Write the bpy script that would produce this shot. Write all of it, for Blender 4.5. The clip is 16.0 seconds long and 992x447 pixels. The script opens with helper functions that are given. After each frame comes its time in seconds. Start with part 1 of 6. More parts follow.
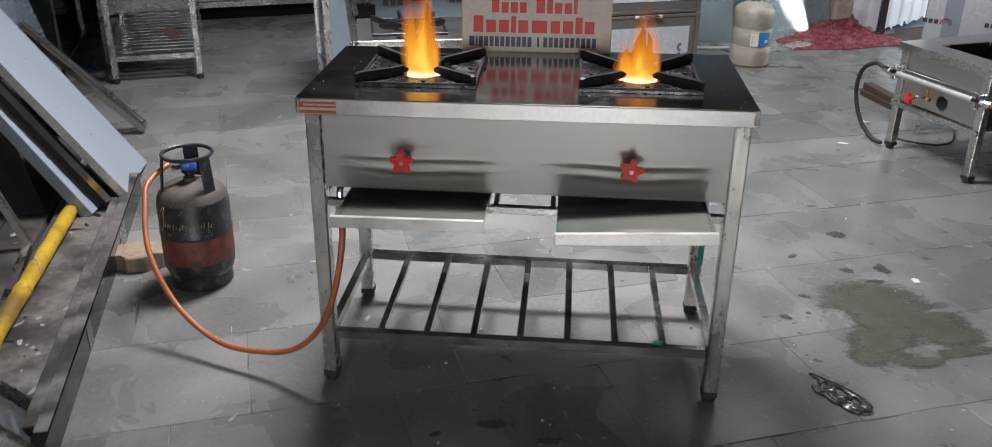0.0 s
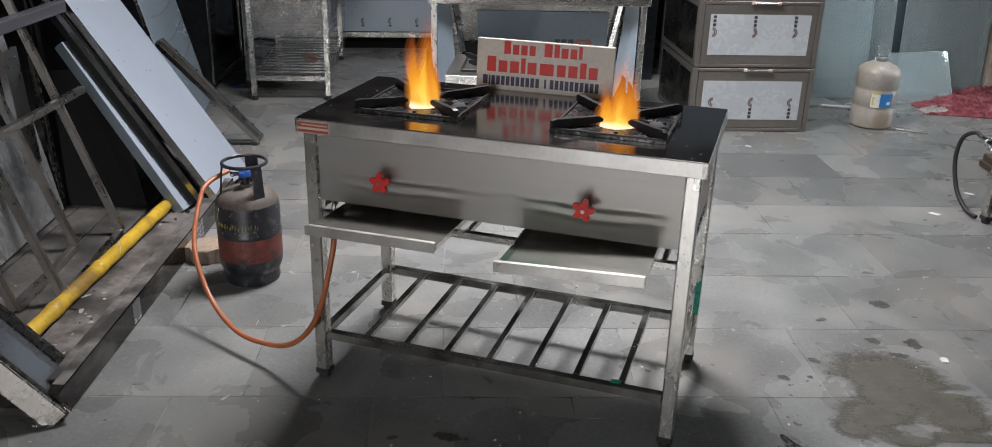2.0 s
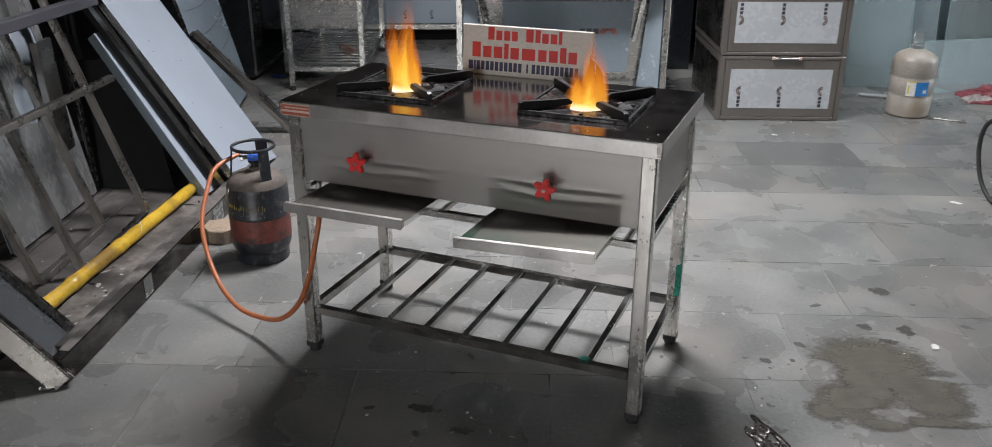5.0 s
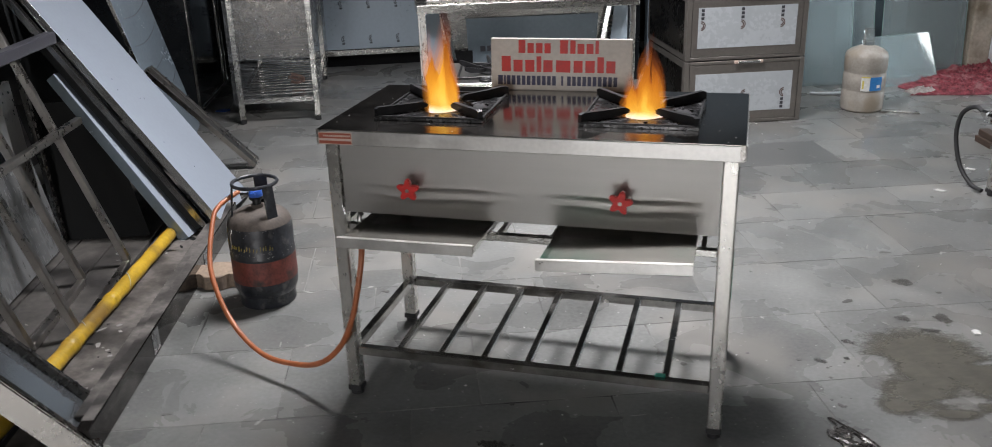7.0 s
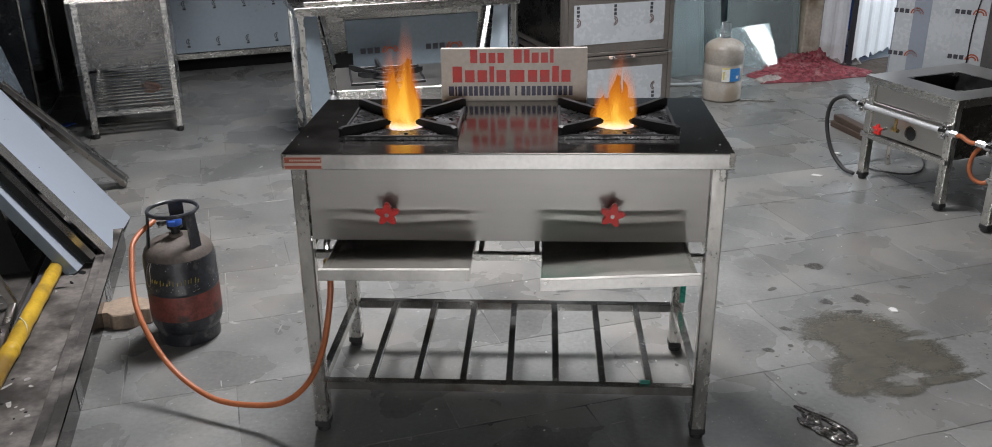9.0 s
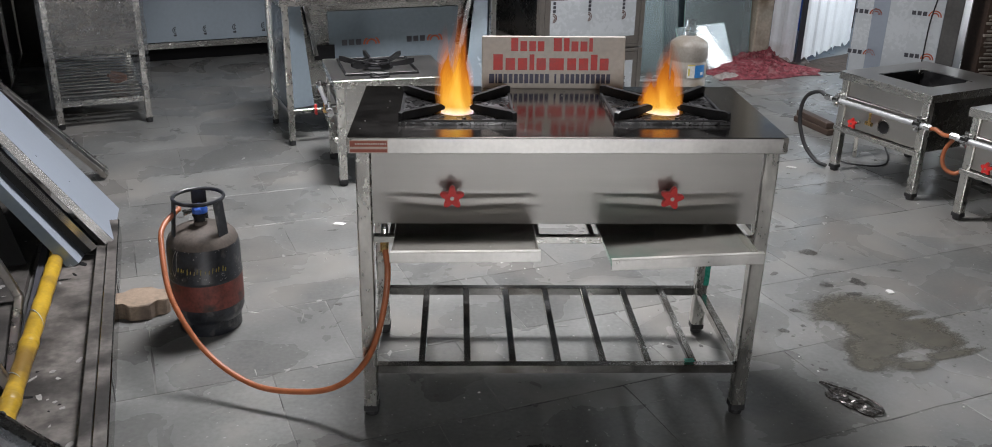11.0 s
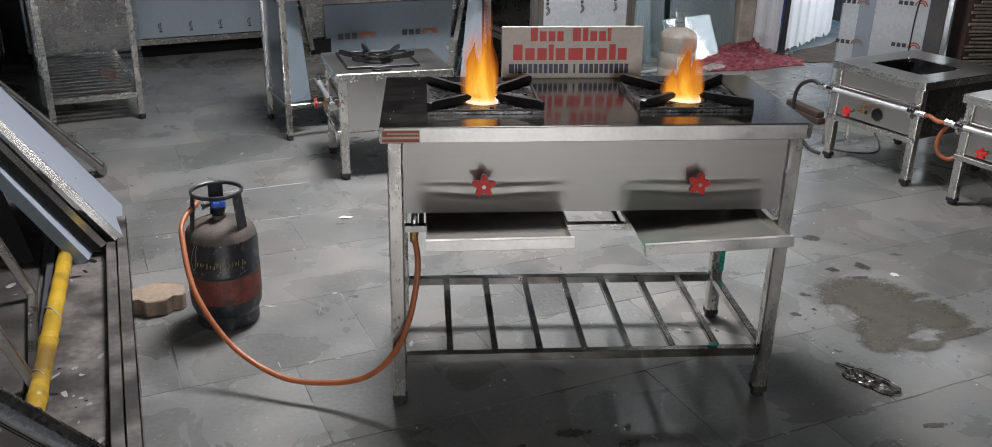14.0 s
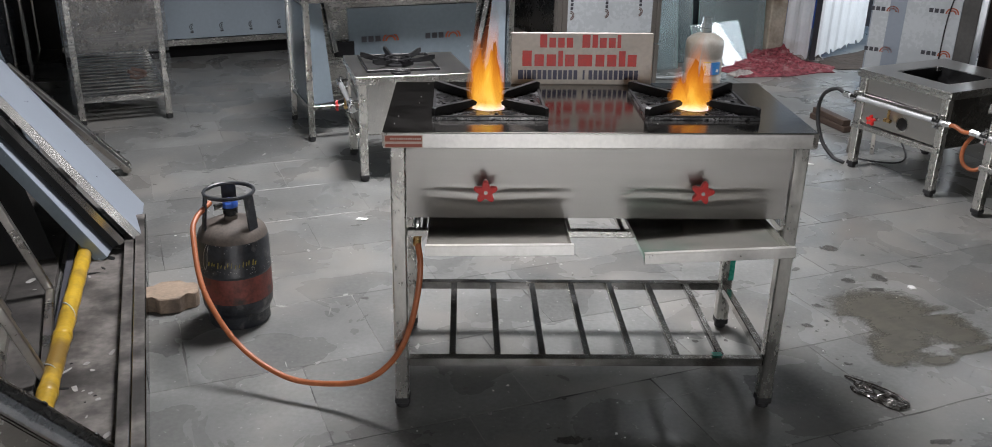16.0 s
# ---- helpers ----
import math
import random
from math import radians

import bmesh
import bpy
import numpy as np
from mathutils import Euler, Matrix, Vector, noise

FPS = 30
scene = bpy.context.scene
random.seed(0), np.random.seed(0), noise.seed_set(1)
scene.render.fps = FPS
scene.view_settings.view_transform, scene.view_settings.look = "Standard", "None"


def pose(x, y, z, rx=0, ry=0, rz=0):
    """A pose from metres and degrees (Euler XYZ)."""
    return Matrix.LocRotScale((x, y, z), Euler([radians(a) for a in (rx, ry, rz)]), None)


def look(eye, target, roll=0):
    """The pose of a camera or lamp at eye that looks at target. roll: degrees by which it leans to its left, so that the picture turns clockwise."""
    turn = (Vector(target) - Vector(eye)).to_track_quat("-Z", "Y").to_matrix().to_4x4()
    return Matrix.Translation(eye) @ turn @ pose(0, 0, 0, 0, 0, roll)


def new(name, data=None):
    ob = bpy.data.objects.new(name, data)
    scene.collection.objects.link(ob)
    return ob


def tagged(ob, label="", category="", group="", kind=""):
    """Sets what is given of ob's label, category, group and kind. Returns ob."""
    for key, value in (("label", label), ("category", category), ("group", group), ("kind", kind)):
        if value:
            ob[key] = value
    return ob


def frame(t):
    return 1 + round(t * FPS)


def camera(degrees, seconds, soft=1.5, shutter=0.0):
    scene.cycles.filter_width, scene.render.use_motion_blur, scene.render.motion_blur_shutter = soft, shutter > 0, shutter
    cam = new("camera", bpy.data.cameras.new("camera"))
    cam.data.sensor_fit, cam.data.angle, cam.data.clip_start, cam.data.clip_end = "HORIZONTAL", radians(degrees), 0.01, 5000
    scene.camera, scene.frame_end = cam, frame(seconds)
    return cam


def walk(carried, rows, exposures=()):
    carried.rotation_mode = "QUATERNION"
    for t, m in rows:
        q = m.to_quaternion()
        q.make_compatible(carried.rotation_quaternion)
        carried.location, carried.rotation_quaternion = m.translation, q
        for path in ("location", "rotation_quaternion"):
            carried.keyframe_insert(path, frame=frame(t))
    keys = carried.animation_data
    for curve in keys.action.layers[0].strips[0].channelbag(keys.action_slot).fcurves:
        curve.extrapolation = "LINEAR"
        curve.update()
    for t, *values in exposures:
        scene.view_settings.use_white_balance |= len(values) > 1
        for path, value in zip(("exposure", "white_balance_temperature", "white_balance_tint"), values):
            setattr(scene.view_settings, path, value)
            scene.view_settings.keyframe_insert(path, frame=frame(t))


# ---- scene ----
cam = camera(56.6, 16.0, soft=0.85, shutter=0.55)
PATH = [
    (0, (-0.027, -0.004, 1.618), (-0.171, 1.812, 0.792), 0.8),
    (0.5, (0.113, -0.128, 1.628), (-0.087, 1.687, 0.81), 2.8),
    (1, (0.287, -0.139, 1.639), (-0.097, 1.651, 0.835), 1.9),
    (1.5, (0.493, -0.051, 1.645), (-0.001, 1.723, 0.865), 3.4),
    (2, (0.623, -0.047, 1.667), (0.072, 1.721, 0.911), 1.6),
    (2.5, (0.751, -0.124, 1.674), (0.158, 1.634, 0.928), 1.8),
    (3, (0.862, -0.142, 1.67), (0.168, 1.579, 0.924), 0.9),
    (3.5, (0.976, -0.066, 1.671), (0.241, 1.634, 0.916), -0.2),
    (4, (1.013, 0.006, 1.656), (0.266, 1.689, 0.875), -0.1),
    (4.2, (1.002, 0.019, 1.663), (0.247, 1.697, 0.876), 0.1),
    (6.3, (0.731, -0.142, 1.638), (0.175, 1.633, 0.905), 0.5),
    (6.5, (0.662, -0.135, 1.625), (0.115, 1.643, 0.891), 0.4),
    (7, (0.454, -0.066, 1.611), (-0.049, 1.728, 0.885), -1.7),
    (7.5, (0.281, -0.072, 1.641), (-0.153, 1.724, 0.877), -2.4),
    (8, (0.099, -0.135, 1.683), (-0.143, 1.668, 0.852), -2.7),
    (8.5, (0.027, -0.074, 1.696), (-0.082, 1.766, 0.921), -0.8),
    (8.7, (0.008, -0.036, 1.684), (-0.104, 1.811, 0.926), -0.7),
    (10.8, (-0.435, -0.098, 1.633), (-0.356, 1.757, 0.888), 1.1),
    (11, (-0.453, -0.104, 1.638), (-0.367, 1.747, 0.885), 1.3),
    (11.5, (-0.504, -0.112, 1.629), (-0.399, 1.737, 0.875), 1.4),
    (12, (-0.525, -0.118, 1.624), (-0.385, 1.727, 0.867), 1.4),
    (12.5, (-0.559, -0.125, 1.632), (-0.385, 1.718, 0.876), 1.1),
    (13, (-0.602, -0.132, 1.621), (-0.423, 1.708, 0.859), 1.1),
    (13.5, (-0.623, -0.131, 1.628), (-0.461, 1.711, 0.866), 1.0),
    (14, (-0.626, -0.125, 1.625), (-0.475, 1.719, 0.864), 1.2),
    (14.5, (-0.61, -0.123, 1.625), (-0.464, 1.722, 0.867), 1.5),
    (15, (-0.59, -0.123, 1.624), (-0.454, 1.724, 0.869), 1.5),
    (15.5, (-0.562, -0.132, 1.628), (-0.454, 1.717, 0.874), 1.6),
    (16, (-0.532, -0.133, 1.639), (-0.457, 1.716, 0.881), 1.3),
]
walk(cam, [(t, look(eye, target, roll)) for t, eye, target, roll in PATH],
     ((0.0, 0.05), (4.0, 0.08), (8.5, -0.04), (11.0, -0.09), (16.0, -0.05)))

# world, sun and lamps -------------------------------------------------------
ROOM = 20.0  # the building is turned by this against the cooking range


def W(u, v, z=0.0):
    """From the building's axes to the world."""
    c, s = math.cos(radians(ROOM)), math.sin(radians(ROOM))
    return Vector((u * c - v * s, u * s + v * c, z))


world = bpy.data.worlds.new("sky")
scene.world = world
world.use_nodes = True
wt = world.node_tree
sky = wt.nodes.new("ShaderNodeTexSky")
sky.sky_type, sky.sun_disc = "NISHITA", False
sky.sun_elevation, sky.sun_rotation = radians(50), radians(160)
wt.links.new(sky.outputs[0], wt.nodes["Background"].inputs[0])
wt.nodes["Background"].inputs[1].default_value = 0.12


def area_lamp(name, eye, target, sx, sy, power, colour, spread=180):
    d = bpy.data.lights.new(name, "AREA")
    d.shape, d.size, d.size_y, d.energy, d.color, d.spread = "RECTANGLE", sx, sy, power, colour, radians(spread)
    ob = new(name, d)
    ob.matrix_world = look(eye, target)
    return ob


# daylight: roof key set by the cast shadows, loading door by its glare
area_lamp("rooflight_back", W(0.88, 4.02, 3.43), W(0.96, 3.66, 0), 1.05, 0.7, 150, (0.992, 0.968, 0.998), 128)
# two unseen roof lamps, added to fill the back left and back right
area_lamp("rooflight_west", W(0.30, 6.20, 3.43), W(0.30, 6.0, 0), 1.3, 0.6, 1.5, (0.96, 0.97, 1.0), 120)
area_lamp("rooflight_east", W(3.60, 5.55, 3.43), W(3.75, 5.4, 0), 1.6, 0.8, 23, (0.95, 0.97, 1.0), 120)
area_lamp("door_daylight", W(6.62, 5.69, 1.40), W(5.0, 5.69, 1.40), 0.84, 2.3, 36, (0.86, 0.93, 1.0))
area_lamp("door_gap_daylight", W(6.62, 5.15, 1.40), W(5.0, 5.15, 1.40), 0.21, 2.3, 30, (0.95, 0.97, 1.0))
# unseen lamp behind the camera, added to lift the shadows
area_lamp("shop_front_daylight", W(-1.05, -3.62, 1.30), W(-0.6, 0.0, 1.1), 1.4, 1.7, 120, (0.99, 0.97, 0.975))


# materials ------------------------------------------------------------------
def links(nt, a, b):
    nt.links.new(a, b)


def material(name, base, rough=0.5, metal=0.0, var=0.15, scale=6.0, fine=70.0, bump=0.15, rvar=0.1, stretch=(1, 1, 1),
             tint=None, tint_at=0.6, rand=0.0, spec=0.5, place="Object", aniso=0.0):
    """A surface with broad and fine variation of colour, gloss and relief."""
    m = bpy.data.materials.new(name)
    m.use_nodes = True
    nt = m.node_tree
    n = nt.nodes
    b = n["Principled BSDF"]
    if place == "World":
        src = n.new("ShaderNodeNewGeometry").outputs["Position"]
    else:
        src = n.new("ShaderNodeTexCoord").outputs["Object"]
    mp = n.new("ShaderNodeMapping")
    mp.inputs["Scale"].default_value = stretch
    links(nt, src, mp.inputs[0])
    big = n.new("ShaderNodeTexNoise")
    big.inputs["Scale"].default_value, big.inputs["Detail"].default_value = scale, 6
    small = n.new("ShaderNodeTexNoise")
    small.inputs["Scale"].default_value, small.inputs["Detail"].default_value = fine, 4
    links(nt, mp.outputs[0], big.inputs[0])
    links(nt, mp.outputs[0], small.inputs[0])
    mixf = n.new("ShaderNodeMath")
    mixf.operation = "MULTIPLY_ADD"
    links(nt, small.outputs[0], mixf.inputs[0])
    mixf.inputs[1].default_value = 0.4
    half = n.new("ShaderNodeMath")
    half.operation = "MULTIPLY"
    half.inputs[1].default_value = 0.6
    links(nt, big.outputs[0], half.inputs[0])
    links(nt, half.outputs[0], mixf.inputs[2])
    ramp = n.new("ShaderNodeValToRGB")
    lo = [c * (1 - var) for c in base]
    hi = [min(1, c * (1 + var)) for c in base]
    ramp.color_ramp.elements[0].position, ramp.color_ramp.elements[0].color = 0.36, (*lo, 1)
    ramp.color_ramp.elements[1].position, ramp.color_ramp.elements[1].color = 0.64, (*hi, 1)
    links(nt, mixf.outputs[0], ramp.inputs[0])
    col = ramp.outputs[0]
    if tint:
        mask = n.new("ShaderNodeTexNoise")
        mask.inputs["Scale"].default_value, mask.inputs["Detail"].default_value = scale * 0.6, 8
        links(nt, mp.outputs[0], mask.inputs[0])
        sharp = n.new("ShaderNodeMapRange")
        sharp.inputs[1].default_value, sharp.inputs[2].default_value = tint_at - 0.07, tint_at + 0.07
        links(nt, mask.outputs[0], sharp.inputs[0])
        mx = n.new("ShaderNodeMix")
        mx.data_type = "RGBA"
        links(nt, sharp.outputs[0], mx.inputs[0])
        links(nt, col, mx.inputs[6])
        mx.inputs[7].default_value = (*tint, 1)
        col = mx.outputs[2]
    if rand:
        info = n.new("ShaderNodeObjectInfo")
        rr = n.new("ShaderNodeMapRange")
        rr.inputs[3].default_value, rr.inputs[4].default_value = 1 - rand, 1 + rand
        links(nt, info.outputs["Random"], rr.inputs[0])
        mul = n.new("ShaderNodeMix")
        mul.data_type, mul.blend_type = "RGBA", "MULTIPLY"
        mul.inputs[0].default_value = 1
        links(nt, col, mul.inputs[6])
        links(nt, rr.outputs[0], mul.inputs[7])
        col = mul.outputs[2]
    links(nt, col, b.inputs["Base Color"])
    rg = n.new("ShaderNodeMapRange")
    rg.inputs[1].default_value, rg.inputs[2].default_value = 0.3, 0.7
    rg.inputs[3].default_value, rg.inputs[4].default_value = max(0.02, rough - rvar), min(1, rough + rvar)
    links(nt, mixf.outputs[0], rg.inputs[0])
    links(nt, rg.outputs[0], b.inputs["Roughness"])
    b.inputs["Metallic"].default_value = metal
    b.inputs["Specular IOR Level"].default_value = spec
    if aniso:
        # the brushing runs level round the thing
        tg = n.new("ShaderNodeTangent")
        tg.direction_type, tg.axis = "RADIAL", "Z"
        links(nt, tg.outputs[0], b.inputs["Tangent"])
        b.inputs["Anisotropic"].default_value = aniso
    if bump:
        bp = n.new("ShaderNodeBump")
        bp.inputs["Strength"].default_value, bp.inputs["Distance"].default_value = bump, 0.002
        links(nt, mixf.outputs[0], bp.inputs["Height"])
        links(nt, bp.outputs[0], b.inputs["Normal"])
    return m


STEEL = material("satin steel", (0.60, 0.59, 0.56), 0.26, 1.0, 0.05, 5, 30, 0.004, 0.05, (1, 3, 3))
STEEL_SMOOTH = material("clean satin sheet", (0.62, 0.61, 0.585), 0.24, 1.0, 0.03, 2, 60, 0.004, 0.02)
PANEL_SIDE = material("smooth folded steel", (0.36, 0.36, 0.355), 0.17, 1.0, 0.05, 2, 40, 0.004, 0.03)
STEEL_V = material("satin steel upright", (0.66, 0.645, 0.61), 0.28, 1.0, 0.14, 7, 40, 0.05, 0.09, (2, 2, 1))
APRON = material("satin steel sheet", (0.475, 0.463, 0.44), 0.34, 1.0, 0.03, 2, 120, 0.015, 0.03, (1, 20, 20), aniso=0.75)
TOP = material("polished steel top", (0.33, 0.315, 0.30), 0.14, 1.0, 0.14, 6, 60, 0.01, 0.05)
SLAT = material("dull steel tube", (0.50, 0.49, 0.47), 0.19, 1.0, 0.22, 9, 60, 0.08, 0.10, tint=(0.22, 0.19, 0.16), tint_at=0.62)
TRAY = material("worn tray steel", (0.75, 0.735, 0.71), 0.20, 1.0, 0.10, 7, 50, 0.03, 0.05)
MIRROR = material("mirror steel", (0.55, 0.55, 0.54), 0.10, 1.0, 0.12, 4, 30, 0.04, 0.06)
STAINED = material("handled steel", (0.41, 0.39, 0.365), 0.30, 1.0, 0.16, 6, 40, 0.03, 0.08)
DARK_STEEL = material("dark grey steel", (0.20, 0.19, 0.175), 0.27, 1.0, 0.12, 5, 50, 0.05, 0.1)
# the teal tint puts a green reflection into the tray's colour
TEAL_STEEL = material("steel with teal reflection tint", (0.74, 0.73, 0.70), 0.20, 1.0, 0.06, 3, 60, 0.02, 0.04, tint=(0.34, 0.60, 0.51), tint_at=0.56)
IRON = material("cast iron", (0.013, 0.013, 0.014), 0.38, 0.0, 0.5, 20, 160, 0.25, 0.12, spec=0.28)
PLATE = material("smoked enamel plate", (0.13, 0.13, 0.135), 0.27, 0.85, 0.5, 14, 90, 0.25, 0.14, tint=(0.02, 0.02, 0.02), tint_at=0.52)
STOVE_TOP = material("brushed steel plate", (0.47, 0.462, 0.45), 0.34, 1.0, 0.08, 5, 60, 0.03, 0.08)
FILM_BENCH = material("pale blue bench film", (0.40, 0.475, 0.54), 0.30, 0.1, 0.06, 2, 40, 0.01, 0.05)
SOOT = material("sooty iron plate", (0.013, 0.013, 0.0135), 0.46, 0.0, 0.5, 18, 120, 0.45, 0.16, spec=0.35, tint=(0.05, 0.05, 0.05), tint_at=0.66)
GAP_BLACK = material("matt black for dark gaps", (0.006, 0.006, 0.0065), 0.8, 0.0, 0.3, 8, 90, 0.1, spec=0.12)
RUBBER = material("black rubber", (0.016, 0.016, 0.017), 0.6, 0.0, 0.4, 30, 150, 0.2)
RED = material("red enamel", (0.52, 0.022, 0.018), 0.38, 0.0, 0.2, 40, 200, 0.1)
RED_TAG = material("red printed tag", (0.30, 0.075, 0.045), 0.4, 0.0, 0.15, 30, 150, 0.05)
PALE = material("pale print", (0.55, 0.42, 0.36), 0.5)
BRASS = material("brass", (0.55, 0.38, 0.16), 0.28, 1.0, 0.15, 40, 150, 0.1)
CHROME = material("plated fitting", (0.66, 0.66, 0.66), 0.16, 1.0, 0.12, 40, 150, 0.08)
ALU = material("galvanised pipe", (0.58, 0.59, 0.60), 0.42, 0.6, 0.12, 20, 120, 0.1)
HOSE = material("orange rubber hose", (0.34, 0.105, 0.04), 0.42, 0.0, 0.18, 25, 150, 0.15)
BOARD = material("worn painted board", (0.53, 0.50, 0.46), 0.6, 0.0, 0.14, 9, 70, 0.3, tint=(0.32, 0.26, 0.21), tint_at=0.64)
PRINT_RED = material("red lettering", (0.50, 0.018, 0.014), 0.5, 0.0, 0.18, 30, 150, 0.1)
PRINT_BLUE = material("dark blue lettering", (0.022, 0.022, 0.07), 0.5, 0.0, 0.25, 30, 150, 0.1)
PRINT_GREY = material("dark grey print", (0.05, 0.05, 0.06), 0.5)
PRINT_FADED = material("faded brown print", (0.12, 0.075, 0.065), 0.5)
PRINT_RUST = material("rust red print", (0.36, 0.085, 0.04), 0.5)
FILM = material("blue-white protective film", (0.262, 0.297, 0.345), 0.42, 0.0, 0.05, 3, 40, 0.0, 0.02, spec=0.45)
FILM_DULL = material("grey-blue protective film", (0.27, 0.33, 0.38), 0.24, 0.35, 0.07, 3, 40, 0.01, 0.06, spec=0.6)
FILM_WHITE = material("white protective film", (0.47, 0.50, 0.52), 0.27, 0.0, 0.05, 4, 40, 0.01, 0.03)
RIM_SHEET = material("mirror sheet with thin film", (0.52, 0.56, 0.60), 0.13, 0.9, 0.06, 4, 40, 0.01, 0.04)
GLASS_DARK = material("glossy near-black", (0.012, 0.014, 0.016), 0.08, 0.0, 0.2, 3, 40, 0.0, 0.03)
STONE = material("grey stone slab", (0.151, 0.154, 0.149), 0.32, 0.0, 0.22, 3.2, 60, 0.05, 0.09, tint=(0.190, 0.185, 0.173), tint_at=0.55, rand=0.14, place="World", spec=0.42)
# pale grit and scuffs on the stone
nt = STONE.node_tree
grit = nt.nodes.new("ShaderNodeTexNoise")
grit.inputs["Scale"].default_value, grit.inputs["Detail"].default_value = 55, 2
gpos = nt.nodes.new("ShaderNodeNewGeometry")
gmap = nt.nodes.new("ShaderNodeMapRange")
gmap.inputs[1].default_value, gmap.inputs[2].default_value, gmap.inputs[4].default_value = 0.695, 0.735, 0.55
nt.links.new(gpos.outputs["Position"], grit.inputs[0])
nt.links.new(grit.outputs[0], gmap.inputs[0])
scuff = nt.nodes.new("ShaderNodeTexNoise")
scuff.inputs["Scale"].default_value, scuff.inputs["Detail"].default_value, scuff.inputs["Distortion"].default_value = 2.6, 12, 0.6
smap = nt.nodes.new("ShaderNodeMapRange")
smap.inputs[1].default_value, smap.inputs[2].default_value, smap.inputs[3].default_value, smap.inputs[4].default_value = 0.38, 0.66, 0.85, 1.15
nt.links.new(gpos.outputs["Position"], scuff.inputs[0])
nt.links.new(scuff.outputs[0], smap.inputs[0])
bsdf = nt.nodes["Principled BSDF"]
was = bsdf.inputs["Base Color"].links[0].from_socket
mul = nt.nodes.new("ShaderNodeMix")
mul.data_type, mul.blend_type = "RGBA", "MULTIPLY"
mul.inputs[0].default_value = 1
nt.links.new(was, mul.inputs[6])
nt.links.new(smap.outputs[0], mul.inputs[7])
mixg = nt.nodes.new("ShaderNodeMix")
mixg.data_type = "RGBA"
mixg.inputs[7].default_value = (0.42, 0.42, 0.40, 1)
nt.links.new(gmap.outputs[0], mixg.inputs[0])
nt.links.new(mul.outputs[2], mixg.inputs[6])
nt.links.new(mixg.outputs[2], bsdf.inputs["Base Color"])
worn = nt.nodes.new("ShaderNodeMapRange")
worn.inputs[1].default_value, worn.inputs[2].default_value, worn.inputs[3].default_value, worn.inputs[4].default_value = 0.40, 0.64, 0.22, 0.42
nt.links.new(scuff.outputs[0], worn.inputs[0])
nt.links.new(worn.outputs[0], bsdf.inputs["Roughness"])
MORTAR = material("dirty joint", (0.170, 0.168, 0.160), 0.7, 0.0, 0.35, 5, 40, 0.4, place="World", tint=(0.040, 0.039, 0.037), tint_at=0.55)
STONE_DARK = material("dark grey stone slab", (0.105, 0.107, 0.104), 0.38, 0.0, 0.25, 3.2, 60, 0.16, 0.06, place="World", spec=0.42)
# darker copy of the dusty board: grime plus the leaning stock's shade
BED = material("shade-darkened grime", (0.062, 0.057, 0.052), 0.65, 0.0, 0.6, 6, 40, 0.8, tint=(0.018, 0.016, 0.015), tint_at=0.54)
DUSTY = material("dusty board", (0.112, 0.103, 0.095), 0.58, 0.0, 0.6, 7, 40, 0.8, tint=(0.020, 0.018, 0.016), tint_at=0.535)
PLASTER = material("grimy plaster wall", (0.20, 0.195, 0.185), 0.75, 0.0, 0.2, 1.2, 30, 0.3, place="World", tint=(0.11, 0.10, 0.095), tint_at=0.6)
PLASTER_DARK = material("dark plaster wall", (0.045, 0.043, 0.042), 0.8, 0.0, 0.3, 1.5, 30, 0.3, place="World")
PLASTER_PALE = material("pale plaster", (0.34, 0.325, 0.305), 0.7, 0.0, 0.12, 1.5, 30, 0.2, place="World")
FILM_GREY = material("grey dulled film", (0.23, 0.235, 0.235), 0.28, 0.5, 0.20, 3, 40, 0.03, 0.10, (1.5, 0.5, 1))
FILM_MID = material("grey-blue folded film", (0.25, 0.285, 0.325), 0.52, 0.0, 0.12, 4, 50, 0.02, 0.05)
COIL = material("dusty orange hose", (0.26, 0.12, 0.075), 0.5, 0.0, 0.25, 25, 120, 0.2)
SCRAP = material("dull torn plastic", (0.055, 0.050, 0.046), 0.26, 0.4, 0.5, 30, 150, 0.3)
DARK_COAT = material("dark grey coating", (0.085, 0.083, 0.08), 0.45, 0.0, 0.2, 6, 50, 0.1)
SHADE_TAR_BLACK = material("black for shaded gaps and tar", (0.006, 0.0068, 0.007), 0.6, 0.0, 0.3, 5, 50, 0.1, spec=0.25)
PILLAR = material("stained cream plaster", (0.46, 0.41, 0.33), 0.75, 0.0, 0.2, 5, 40, 0.3, tint=(0.20, 0.16, 0.11), tint_at=0.6)
CEILING = material("asbestos roof sheet", (0.11, 0.107, 0.10), 0.8, 0.0, 0.2, 2, 30, 0.2, place="World")
WHITE_SHEET = material("white painted sheet", (0.78, 0.81, 0.84), 0.42, 0.0, 0.06, 4, 40, 0.1, tint=(0.46, 0.44, 0.40), tint_at=0.72)
YELLOW = material("yellow wrapped pipe", (0.47, 0.30, 0.025), 0.38, 0.0, 0.22, 9, 60, 0.5, tint=(0.20, 0.12, 0.025), tint_at=0.60)
# the pale tint patches imitate the floor mirrored in the rail face
RAIL = material("dark glossy rail with reflection patches", (0.060, 0.055, 0.052), 0.13, 0.9, 0.4, 5, 40, 0.05, 0.08, (1, 1, 2), tint=(0.26, 0.25, 0.235), tint_at=0.57)
FASCIA = material("pale brushed edge", (0.57, 0.56, 0.54), 0.36, 1.0, 0.10, 9, 80, 0.03, 0.10)
GAS_BLACK = material("scuffed black paint", (0.019, 0.021, 0.026), 0.40, 0.0, 0.6, 26, 90, 0.5, tint=(0.13, 0.125, 0.12), tint_at=0.645)
